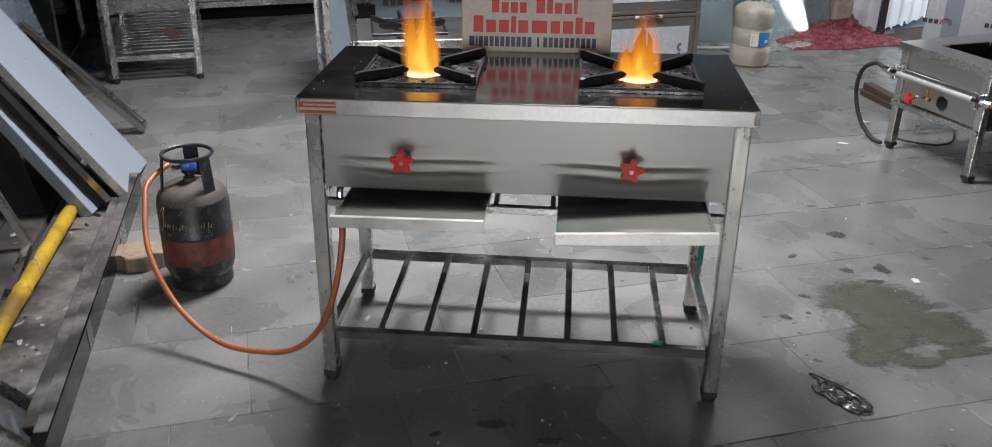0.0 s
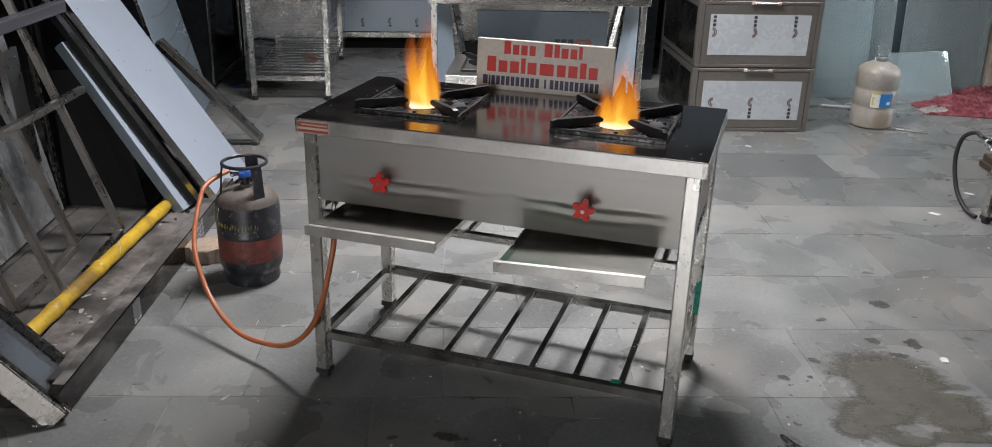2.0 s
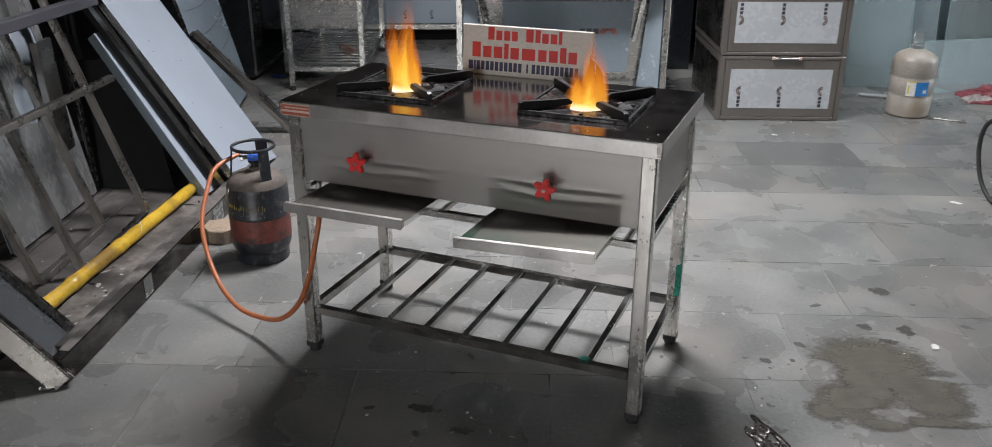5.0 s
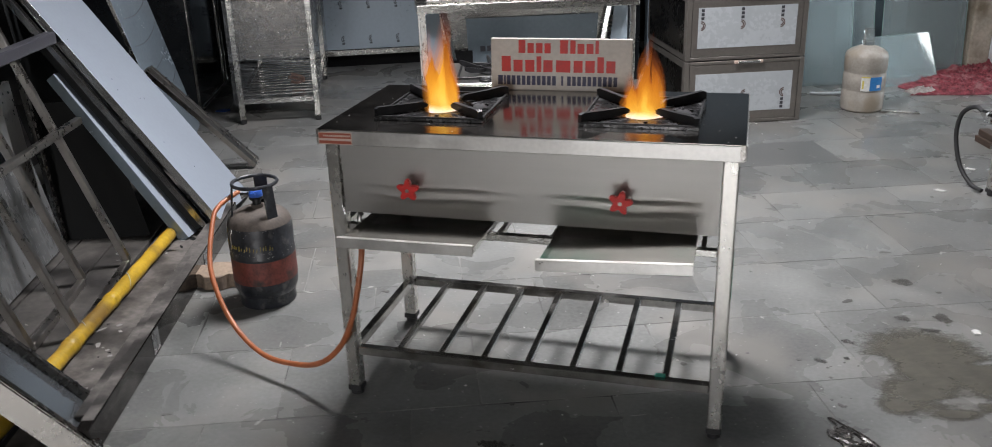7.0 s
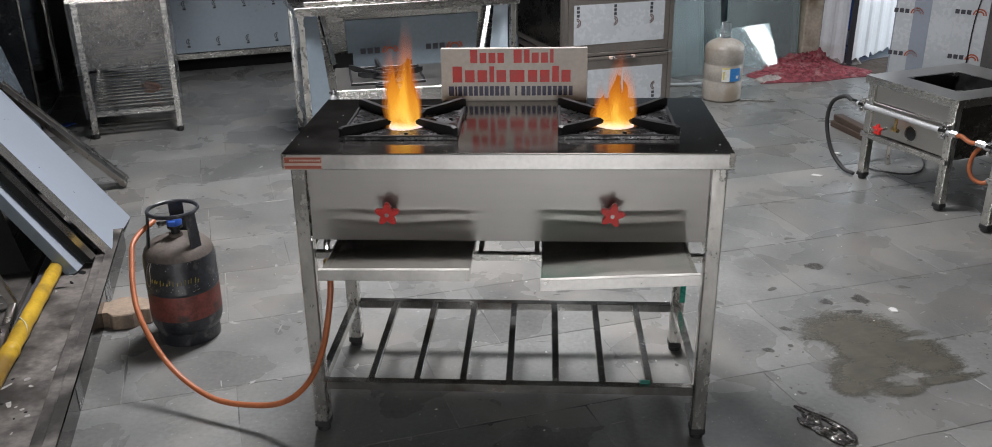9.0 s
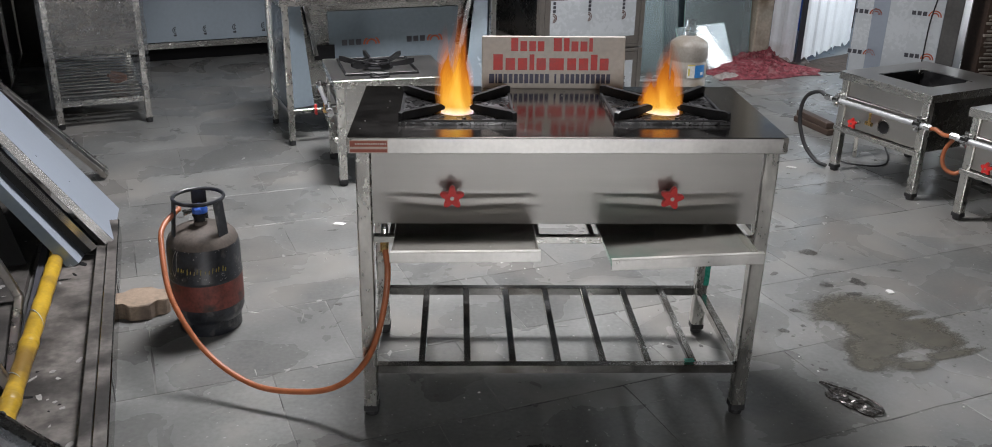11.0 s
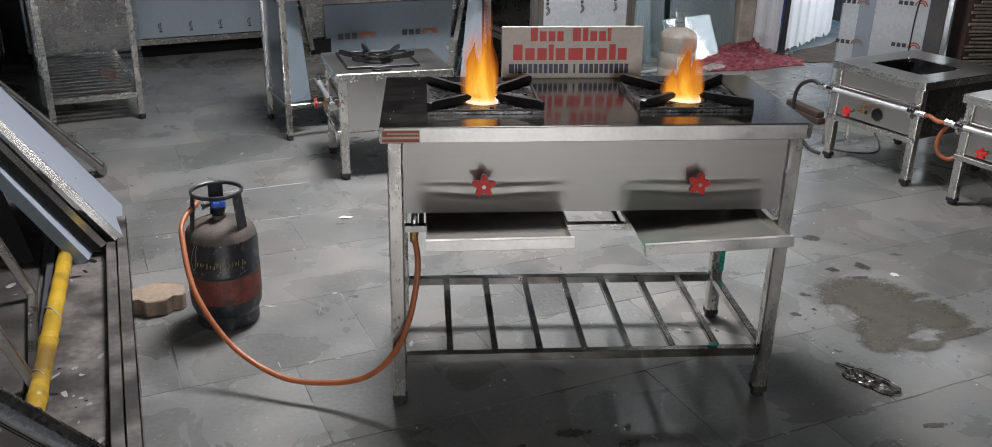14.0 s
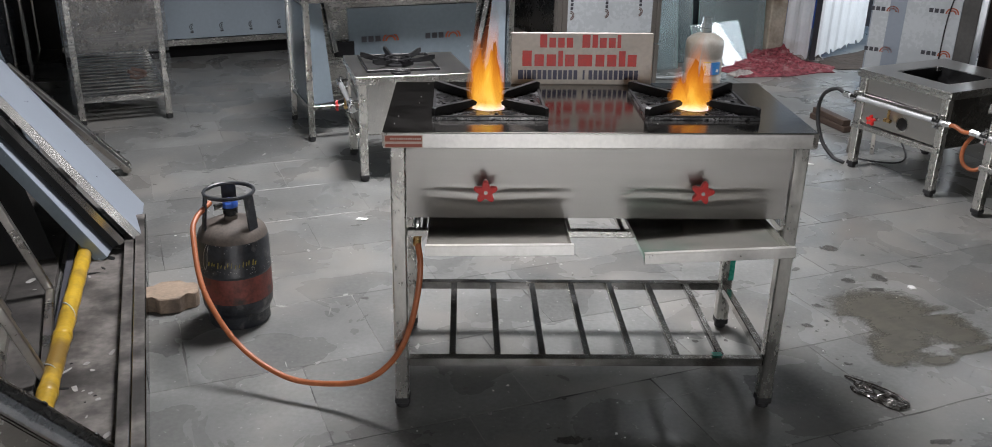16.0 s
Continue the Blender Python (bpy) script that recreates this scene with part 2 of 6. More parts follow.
GAS_RED = material("scuffed red band", (0.155, 0.040, 0.030), 0.55, 0.0, 0.4, 22, 90, 0.4, tint=(0.045, 0.032, 0.028), tint_at=0.61)
GAS_DUST = material("dusty rusted shoulder", (0.078, 0.064, 0.054), 0.7, 0.0, 0.4, 14, 90, 0.4)
GAS_YELLOW = material("yellow chalk marks", (0.34, 0.27, 0.05), 0.7)
BLUE = material("blue plastic", (0.03, 0.10, 0.42), 0.35, 0.0, 0.15, 30, 150, 0.08)
TAN_STONE = material("sandy paving block", (0.27, 0.205, 0.15), 0.8, 0.0, 0.3, 12, 90, 0.8, tint=(0.12, 0.09, 0.07), tint_at=0.58)
CARBOY = material("cloudy plastic", (0.345, 0.318, 0.28), 0.38, 0.0, 0.16, 8, 60, 0.25, tint=(0.29, 0.245, 0.19), tint_at=0.56)
CLEAR = material("cloudy clear plastic", (0.62, 0.66, 0.66), 0.12, 0.0, 0.08, 10, 60, 0.05)
CLEAR.node_tree.nodes["Principled BSDF"].inputs["Transmission Weight"].default_value = 0.85
GLASS_EDGE = material("polished glass edge", (0.34, 0.50, 0.46), 0.12, 0.0, 0.12, 6, 50, 0.02)
SCUFF_DARK = material("dark grime", (0.060, 0.058, 0.054), 0.6, 0.0, 0.3, 20, 90, 0.2)
SCUFF_PALE = material("pale dust", (0.27, 0.268, 0.255), 0.8, 0.0, 0.2, 20, 90, 0.2)
LABEL_BLUE = material("blue label", (0.04, 0.22, 0.55), 0.4)
LABEL_WHITE = material("white label", (0.72, 0.72, 0.68), 0.45)
LABEL_YELLOW = material("yellow label", (0.62, 0.52, 0.12), 0.45)
CLOTH = material("faded crimson cloth", (0.19, 0.045, 0.055), 0.95, 0.0, 0.75, 30, 140, 1.0, tint=(0.27, 0.13, 0.13), tint_at=0.60, spec=0.2)
CLOTH_GREY = material("grey rag", (0.36, 0.33, 0.31), 0.9, 0.0, 0.35, 25, 120, 0.7)
WOOD = material("brown timber", (0.065, 0.042, 0.031), 0.65, 0.0, 0.3, 6, 60, 0.4, (0.05), (1, 9, 9))
WIRE = material("brown mesh bundle", (0.40, 0.355, 0.31), 0.42, 0.4, 0.4, 9, 70, 0.3)
PAPER = material("scrap paper", (0.62, 0.62, 0.60), 0.7)
CABINET = material("taupe coated steel", (0.235, 0.215, 0.195), 0.34, 0.6, 0.10, 3, 60, 0.05, 0.06)
EARTH = material("brown yard ground", (0.06, 0.045, 0.035), 0.9, 0.0, 0.4, 3, 40, 0.5, place="World")

# leaning glass sheets
GLASS = bpy.data.materials.new("green edged glass")
GLASS.use_nodes = True
gb = GLASS.node_tree.nodes["Principled BSDF"]
gb.inputs["Base Color"].default_value = (0.66, 0.78, 0.80, 1)
gb.inputs["Roughness"].default_value = 0.05
gb.inputs["Transmission Weight"].default_value = 0.75
gb.inputs["IOR"].default_value = 1.5


def wrap_material(name, low, high):
    """Crinkled clear film: streaks that run level round the thing."""
    m = bpy.data.materials.new(name)
    m.use_nodes = True
    nt = m.node_tree
    n = nt.nodes
    p = n["Principled BSDF"]
    p.inputs["Base Color"].default_value = (0.15, 0.157, 0.162, 1)
    p.inputs["Roughness"].default_value = 0.13
    tc = n.new("ShaderNodeTexCoord")
    mp = n.new("ShaderNodeMapping")
    mp.inputs["Scale"].default_value = (3, 3, 30)
    mp.inputs["Rotation"].default_value = (0, 0.25, 0)
    no = n.new("ShaderNodeTexNoise")
    no.inputs["Scale"].default_value, no.inputs["Detail"].default_value = 3.4, 8
    ra = n.new("ShaderNodeMapRange")
    ra.inputs[1].default_value, ra.inputs[2].default_value = 0.40, 0.74
    ra.inputs[3].default_value, ra.inputs[4].default_value = low, high
    bu = n.new("ShaderNodeBump")
    bu.inputs["Strength"].default_value, bu.inputs["Distance"].default_value = 1.0, 0.012
    links(nt, tc.outputs["Object"], mp.inputs[0])
    links(nt, mp.outputs[0], no.inputs[0])
    links(nt, no.outputs[0], ra.inputs[0])
    links(nt, ra.outputs[0], p.inputs["Alpha"])
    links(nt, no.outputs[0], bu.inputs["Height"])
    links(nt, bu.outputs[0], p.inputs["Normal"])
    return m


WRAP = wrap_material("stretch wrap", 0.22, 0.78)
WRAP_THIN = wrap_material("single stretch wrap", 0.10, 0.48)


def flame_material(name, stops, alphas, strength):
    """Glowing gas, from its root to its tip along local z from 0 to 1."""
    m = bpy.data.materials.new(name)
    m.use_nodes = True
    nt = m.node_tree
    n = nt.nodes
    n.remove(n["Principled BSDF"])
    tc = n.new("ShaderNodeTexCoord")
    sp = n.new("ShaderNodeSeparateXYZ")
    links(nt, tc.outputs["Generated"], sp.inputs[0])
    no = n.new("ShaderNodeTexNoise")
    no.inputs["Scale"].default_value, no.inputs["Detail"].default_value = 3.0, 4
    mp = n.new("ShaderNodeMapping")
    mp.inputs["Scale"].default_value = (1.6, 1.6, 0.7)
    links(nt, tc.outputs["Generated"], mp.inputs[0])
    links(nt, mp.outputs[0], no.inputs[0])
    ad = n.new("ShaderNodeMath")
    ad.operation = "MULTIPLY_ADD"
    links(nt, no.outputs[0], ad.inputs[0])
    ad.inputs[1].default_value = 0.34
    sb = n.new("ShaderNodeMath")
    sb.operation = "SUBTRACT"
    sb.inputs[1].default_value = 0.17
    links(nt, sp.outputs[2], sb.inputs[0])
    links(nt, sb.outputs[0], ad.inputs[2])
    cr = n.new("ShaderNodeValToRGB")
    ar = n.new("ShaderNodeValToRGB")
    for ramp, rows in ((cr, stops), (ar, [(p, (a, a, a)) for p, a in alphas])):
        el = ramp.color_ramp.elements
        while len(el) < len(rows):
            el.new(0.5)
        for e, (p, c) in zip(el, rows):
            e.position, e.color = p, (*c, 1)
        links(nt, ad.outputs[0], ramp.inputs[0])
    em = n.new("ShaderNodeEmission")
    em.inputs[1].default_value = strength
    links(nt, cr.outputs[0], em.inputs[0])
    tr = n.new("ShaderNodeBsdfTransparent")
    mx = n.new("ShaderNodeMixShader")
    links(nt, ar.outputs[0], mx.inputs[0])
    links(nt, tr.outputs[0], mx.inputs[1])
    links(nt, em.outputs[0], mx.inputs[2])
    links(nt, mx.outputs[0], n["Material Output"].inputs[0])
    return m


# from the outer veil of a flame to its core
FLAMES = [flame_material("flame layer", [(0.0, c0), (0.45, c1), (1.0, c2)], [(0.0, a), (0.35, a), (0.72, a * 0.55), (1.0, 0.0)], e)
          for c0, c1, c2, a, e in (((1.0, 0.36, 0.05), (1.0, 0.24, 0.03), (0.80, 0.17, 0.06), 0.07, 0.95),
                                   ((1.0, 0.42, 0.05), (1.0, 0.29, 0.03), (0.95, 0.20, 0.04), 0.11, 1.0),
                                   ((1.0, 0.50, 0.06), (1.0, 0.40, 0.03), (1.0, 0.26, 0.03), 0.17, 1.15),
                                   ((1.0, 0.60, 0.09), (1.0, 0.50, 0.04), (1.0, 0.34, 0.03), 0.26, 1.3),
                                   ((1.0, 0.70, 0.16), (1.0, 0.60, 0.07), (1.0, 0.44, 0.04), 0.38, 1.6),
                                   ((1.0, 0.82, 0.36), (1.0, 0.70, 0.14), (1.0, 0.54, 0.06), 0.50, 2.2))]
FLAME_ROOT = flame_material("pale flame root", [(0.0, (0.75, 0.62, 0.95)), (0.35, (1.0, 0.86, 0.72)), (1.0, (1.0, 0.70, 0.25))],
                            [(0.0, 0.6), (0.45, 0.45), (0.9, 0.0)], 2.0)


# helpers to shape things ----------------------------------------------------
def box(bm, c, s, bevel=0.0, rot=None, seg=1):
    m = Matrix.Translation(c) @ (rot or Matrix()) @ Matrix.Diagonal((*s, 1))
    vs = bmesh.ops.create_cube(bm, size=1, matrix=m)["verts"]
    if bevel:
        es = list({e for v in vs for e in v.link_edges})
        bmesh.ops.bevel(bm, geom=es, offset=bevel, segments=seg, profile=0.6, affect="EDGES")
    return bm


def span(bm, a, b, w, h, bevel=0.0, up=(0, 0, 1)):
    """A bar of section w x h from a to b."""
    a, b = Vector(a), Vector(b)
    z = (b - a).normalized()
    x = Vector(up).cross(z)
    if x.length < 1e-4:
        x = Vector((1, 0, 0))
    x.normalize()
    y = z.cross(x)
    rot = Matrix((x, y, z)).transposed().to_4x4()
    return box(bm, (a + b) / 2, (w, h, (b - a).length), bevel, rot)


def rod(bm, a, b, r1, r2=None, n=14):
    a, b = Vector(a), Vector(b)
    rot = (b - a).to_track_quat("Z", "Y").to_matrix().to_4x4()
    bmesh.ops.create_cone(bm, cap_ends=True, segments=n, radius1=r1, radius2=r1 if r2 is None else r2, depth=(b - a).length,
                          matrix=Matrix.Translation((a + b) / 2) @ rot)
    return bm


def lathe(bm, profile, n=36, at=(0, 0, 0), closed=False):
    rings = []
    for r, z in profile:
        rings.append([bm.verts.new((at[0] + r * math.cos(2 * math.pi * k / n), at[1] + r * math.sin(2 * math.pi * k / n), at[2] + z)) for k in range(n)])
    pairs = list(zip(rings, rings[1:])) + ([(rings[-1], rings[0])] if closed else [])
    for p, q in pairs:
        for k in range(n):
            bm.faces.new((p[k], p[(k + 1) % n], q[(k + 1) % n], q[k]))
    if not closed:
        bm.faces.new(list(reversed(rings[0])))
        bm.faces.new(rings[-1])
    return bm


def glide(points, steps=8):
    p = [Vector(q) for q in points]
    p = [2 * p[0] - p[1], *p, 2 * p[-1] - p[-2]]
    out = []
    for i in range(1, len(p) - 2):
        for k in range(steps):
            t = k / steps
            out.append(0.5 * (2 * p[i] + (p[i + 1] - p[i - 1]) * t + (2 * p[i - 1] - 5 * p[i] + 4 * p[i + 1] - p[i + 2]) * t * t
                              + (3 * p[i] - p[i - 1] - 3 * p[i + 1] + p[i + 2]) * t ** 3))
    return [*out, p[-2]]


def sweep(bm, path, r, n=10, ring=False):
    """A round section along a path; r may be a list."""
    rows, prev = [], None
    cnt = len(path)
    for i, p in enumerate(path):
        if ring:
            d = path[(i + 1) % cnt] - path[i - 1]
        else:
            d = path[min(i + 1, cnt - 1)] - path[max(i - 1, 0)]
        d.normalize()
        x = prev - d * prev.dot(d) if prev else d.orthogonal()
        x.normalize()
        prev = x
        y = d.cross(x)
        rr = r[i] if isinstance(r, (list, tuple)) else r
        rows.append([bm.verts.new(p + rr * (x * math.cos(2 * math.pi * k / n) + y * math.sin(2 * math.pi * k / n))) for k in range(n)])
    pairs = list(zip(rows, rows[1:])) + ([(rows[-1], rows[0])] if ring else [])
    for a, b in pairs:
        for k in range(n):
            bm.faces.new((a[k], a[(k + 1) % n], b[(k + 1) % n], b[k]))
    if not ring:
        bm.faces.new(list(reversed(rows[0])))
        bm.faces.new(rows[-1])
    return bm


def prism(bm, outline, z0, z1, m=None):
    """An outline in x, y raised from z0 to z1, placed by m."""
    m = m or Matrix()
    lo = [bm.verts.new(m @ Vector((x, y, z0))) for x, y in outline]
    hi = [bm.verts.new(m @ Vector((x, y, z1))) for x, y in outline]
    bm.faces.new(list(reversed(lo)))
    bm.faces.new(hi)
    for k in range(len(lo)):
        j = (k + 1) % len(lo)
        bm.faces.new((lo[k], lo[j], hi[j], hi[k]))
    return bm


def finish(name, bm, mat, smooth=False):
    bmesh.ops.recalc_face_normals(bm, faces=bm.faces)
    me = bpy.data.meshes.new(name)
    bm.to_mesh(me)
    bm.free()
    me.materials.append(mat)
    if smooth:
        me.polygons.foreach_set("use_smooth", [True] * len(me.polygons))
        me.set_sharp_from_angle(angle=radians(35))
    return me


def part(name, bm, mat, parent, label="", smooth=False):
    ob = new(name, finish(name, bm, mat, smooth))
    ob.parent = parent
    return tagged(ob, label)


def thing(name, m, label, category, group="", kind=""):
    """An empty at the base of a thing, which carries its parts."""
    ob = new(name)
    ob.empty_display_size = 0.1
    ob.matrix_basis = m
    return tagged(ob, label, category, group, kind)


def solid(name, bm, mat, label, category, m=None, group="", kind="", smooth=False):
    """A thing of one mesh."""
    ob = new(name, finish(name, bm, mat, smooth))
    ob.matrix_basis = m or Matrix()
    return tagged(ob, label, category, group, kind)


def B():
    return bmesh.new()


def emblem(parent, m, s, grey=PRINT_GREY, arch=PRINT_RUST):
    """A trade mark printed on sheet film, as three dark blocks and an arch, in m's x, y plane. s: its width."""
    b = B()
    for k in range(3):
        prism(b, [(s * 0.19 * k, 0), (s * (0.14 + 0.19 * k), 0), (s * (0.14 + 0.19 * k), s * 0.15), (s * 0.19 * k, s * 0.15)], 0, 0.0012, m)
    part("printed_blocks", b, grey, parent)
    b = B()
    for r0, r1 in ((0.10, 0.15), (0.18, 0.23)):
        ring = [(s * (0.80 + r1 * math.cos(a)), s * r1 * math.sin(a)) for a in [math.pi * k / 12 for k in range(13)]]
        ring += [(s * (0.80 + r0 * math.cos(a)), s * r0 * math.sin(a)) for a in [math.pi * k / 12 for k in range(12, -1, -1)]]
        prism(b, ring, 0, 0.0012, m)
    part("printed_arch", b, arch, parent)


UP = Matrix.Rotation(radians(90), 4, "X")  # lays an outline's x, y into x, z, facing -y
# the building ---------------------------------------------------------------
RM = pose(0, 0, 0, 0, 0, ROOM)
U0, U1, V0, V1, CEIL = -1.95, 6.6, -3.6, 8.5, 3.5


def wall(name, pieces, mat, label):
    b = B()
    for lo, hi in pieces:
        c = [(p + q) / 2 for p, q in zip(lo, hi)]
        box(b, c, [q - p for p, q in zip(lo, hi)])
    return solid(name, b, mat, label, "wall", RM, kind="structure")


wall("wall_west_front", [((U0 - 0.2, V0 - 0.2, -0.1), (U0, 1.0, CEIL))], PLASTER_PALE, "pale plaster wall at the front, out of view")
# the shade behind the stock is put into this wall's near-black colour
wall("wall_west", [((U0 - 0.2, 1.0, -0.1), (U0, V1 + 0.2, CEIL))], PLASTER_DARK, "plastered wall darkened for the shade behind the leaning steel")
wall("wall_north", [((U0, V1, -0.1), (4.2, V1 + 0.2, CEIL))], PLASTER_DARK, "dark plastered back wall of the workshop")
wall("wall_north_return", [((4.2, 6.78, -0.1), (4.4, V1 + 0.2, CEIL)), ((4.4, 6.78, -0.1), (4.83, 6.98, CEIL)), ((4.83, 6.78, 2.6), (6.6, 6.98, CEIL)),
                           ((6.35, 6.78, -0.1), (6.6, 6.98, 2.6))], PLASTER, "grey plastered wall with a wide doorway")
wall("wall_east", [((U1, V0 - 0.2, -0.1), (U1 + 0.2, 5.03, CEIL)), ((U1, 6.12, -0.1), (U1 + 0.2, 6.98, CEIL)), ((U1, 5.03, 2.6), (U1 + 0.2, 6.12, CEIL)), ((U1, 5.03, -0.1), (U1 + 0.2, 6.12, 0.0))],
     PLASTER, "grey plastered wall with an open loading door")
wall("wall_south", [((U0, V0 - 0.2, -0.1), (-1.8, V0, CEIL)), ((-0.3, V0 - 0.2, -0.1), (U1, V0, CEIL)), ((-1.8, V0 - 0.2, 2.2), (-0.3, V0, CEIL)), ((-1.8, V0 - 0.2, -0.1), (-0.3, V0, 0.4))], PLASTER, "unseen grey plastered wall with an opening for the front fill")

b = B()
roof = [((U0, V0), (U1, 3.5)), ((U0, 3.5), (0.30, 4.5)), ((1.70, 3.5), (U1, 4.5)), ((U0, 4.5), (U1, 5.1)), ((U0, 5.1), (2.75, 5.85)), ((4.45, 5.1), (U1, 5.85)),
        ((U0, 5.85), (-0.4, 6.55)), ((1.0, 5.85), (2.75, 6.55)), ((2.75, 6.0), (4.45, 6.55)), ((4.45, 5.85), (U1, 6.55)), ((U0, 6.55), (U1, V1))]
for (a0, b0), (a1, b1) in roof:
    box(b, ((a0 + a1) / 2, (b0 + b1) / 2, CEIL + 0.05), (a1 - a0, b1 - b0, 0.1))
for v in (-2.4, 0.4, 2.9, 4.78, 6.6):
    box(b, ((U0 + U1) / 2, v, CEIL - 0.12), (U1 - U0, 0.1, 0.2))
solid("ceiling", b, CEILING, "unseen dark roof sheeting on beams, open at the roof lamps", "ceiling", RM, kind="structure")

b = B()
box(b, ((U0 + U1) / 2, (V0 + V1) / 2, -0.0618), (U1 - U0, V1 - V0, 0.12))
floor = solid("floor", b, MORTAR, "floor of large worn grey stone slabs, dusty and stained", "floor", RM, kind="structure")
b = B()
box(b, ((U0 + U1) / 2, (V0 - 2.39) / 2, -0.006), (U1 - U0, -2.39 - V0, 0.012))
part("slab_field", b, STONE, floor)
b = B()
box(b, (14, 12, -0.12), (60, 60, 0.1))
solid("ground", b, EARTH, "brown earth of the yard outside the doorway", "ground", RM, kind="structure")

# cream pillar at the doorway
b = B()
box(b, (4.715, 6.67, 1.4), (0.17, 0.20, 2.8), 0.012)
solid("pillar", b, PILLAR, "stained cream plastered pillar beside the doorway", "pillar", RM, kind="structure")


def corrugated(bm, a, c, z0, z1, pitch=0.09, depth=0.018, thick=0.004):
    """An upright corrugated sheet along a to c."""
    a, c = Vector(a), Vector(c)
    d = c - a
    length = d.length
    d.normalize()
    nrm = Vector((d.y, -d.x, 0))
    n = max(2, int(length / (pitch / 8)))
    rows = []
    for k in range(n + 1):
        s = length * k / n
        ph = (s / pitch) % 1.0
        w = depth * (1 if 0.15 < ph < 0.45 else (0 if ph > 0.6 else (ph / 0.15 if ph <= 0.15 else (0.6 - ph) / 0.15)))
        p = a + d * s + nrm * w
        rag = 0.012 * math.sin(7 * s * 6.0) + 0.01 * math.sin(s * 61)
        rows.append([bm.verts.new((p.x, p.y, z0 + rag)), bm.verts.new((p.x, p.y, z1)),
                     bm.verts.new((p.x - nrm.x * thick, p.y - nrm.y * thick, z1)), bm.verts.new((p.x - nrm.x * thick, p.y - nrm.y * thick, z0 + rag))])
    for p, q in zip(rows, rows[1:]):
        for k in range(4):
            j = (k + 1) % 4
            bm.faces.new((p[k], p[j], q[j], q[k]))
    bm.faces.new(rows[0])
    bm.faces.new(list(reversed(rows[-1])))


door = thing("door_1", Matrix(), "white painted corrugated sheet door standing ajar", "door", kind="structure")
b = B()
corrugated(b, (2.44, 7.50, 0), (3.16, 8.31, 0), 0.05, 2.3, 0.20, 0.016)
part("leaf", b, WHITE_SHEET, door)
b = B()
corrugated(b, (2.262, 7.825, 0), (2.405, 7.555, 0), 0.03, 2.3, 0.13, 0.02)
part("leaf", b, WHITE_SHEET, door)
# added dark plug: stands for the dark gap between the leaves
b = B()
span(b, (2.425, 7.53, 0.02), (2.425, 7.53, 2.3), 0.045, 0.03)
part("edge_post", b, PRINT_GREY, door)

# the cooking range ----------------------------------------------------------
X0, X1, Y0, Y1, TOPZ = -0.752, 0.466, 2.318, 2.902, 0.905
LX, LY = (-0.712, 0.432), (2.347, 2.872)
cooker = thing("cooking_range", pose(0, 0, 0), "stainless steel two-burner cooking range on four legs, both burners lit", "stove")
b = B()
BURN = ((-0.452, 2.606), (0.170, 2.609))
WELL = 0.085  # half the width of the wells in which the burners sit
xs = [X0, BURN[0][0] - WELL, BURN[0][0] + WELL, BURN[1][0] - WELL, BURN[1][0] + WELL, X1]
ys = [Y0, 2.6075 - WELL, 2.6075 + WELL, Y1]
grid = [[b.verts.new((x, y, TOPZ)) for y in ys] for x in xs]
for i in range(5):
    for j in range(3):
        if (i, j) not in ((1, 1), (3, 1)):
            b.faces.new((grid[i][j], grid[i + 1][j], grid[i + 1][j + 1], grid[i][j + 1]))
low = bmesh.ops.extrude_face_region(b, geom=list(b.faces))
bmesh.ops.translate(b, verts=[v for v in low["geom"] if isinstance(v, bmesh.types.BMVert)], vec=(0, 0, -0.046))
bmesh.ops.recalc_face_normals(b, faces=list(b.faces))
top = part("tabletop", b, TOP, cooker, "dark polished steel top")
b = B()
box(b, ((X0 + X1) / 2, Y0 - 0.001, TOPZ - 0.024), (X1 - X0 - 0.002, 0.004, 0.043), 0.0015)
part("fascia", b, FASCIA, top, "satin steel front edge")
b = B()
box(b, (X1 + 0.001, (Y0 + Y1) / 2, TOPZ - 0.024), (0.004, Y1 - Y0 - 0.002, 0.043), 0.0015)
part("fascia", b, FASCIA, top, "satin steel side edge")
for x in (X0 + 0.006, X1 - 0.006):
    b = B()
    box(b, (x, Y0 - 0.003, TOPZ - 0.02), (0.014, 0.003, 0.04), 0.001)
    part("corner_weld", b, STAINED, top)

# printed tag on the front edge
b = B()
box(b, (-0.6935, Y0 - 0.0038, 0.8795), (0.106, 0.0014, 0.037), 0.0004)
tag = part("maker_tag", b, PALE, top, "small red and pale maker's tag")
for z, h in ((0.8875, 0.016), (0.8680, 0.0085)):
    b = B()
    box(b, (-0.6935, Y0 - 0.0052, z), (0.101, 0.001, h))
    part("red_bar", b, RED_TAG, tag)
b = B()
for k in range(14):
    box(b, (-0.728 + 0.0062 * k, Y0 - 0.0061, 0.8875), (0.0045, 0.0006, 0.005))
tagged(part("tag_print", b, PALE, tag), kind="stuff")


def dent(x, z):
    """Depth of the pressed creases under the two valves."""
    d = 0.0
    for xc in (-0.425, 0.165):
        s = (x - xc) / 0.20
        if abs(s) < 1.25:
            w = max(0.0, 1 - (s / 1.25) ** 4) ** 2
            sag = 0.0035 * math.cos(s * 2.4) + 0.0015 * math.sin(s * 5 + xc * 9)
            for zc, a, k, sg in ((0.738, 0.00055, 0.005, 0.4), (0.724, -0.0006, 0.007, 0.8), (0.704, 0.0006, 0.006, 1.2), (0.690, -0.00025, 0.008, 1.4)):
                d += w * a * math.exp(-((z - zc + sag * sg) / k) ** 2)
    return d


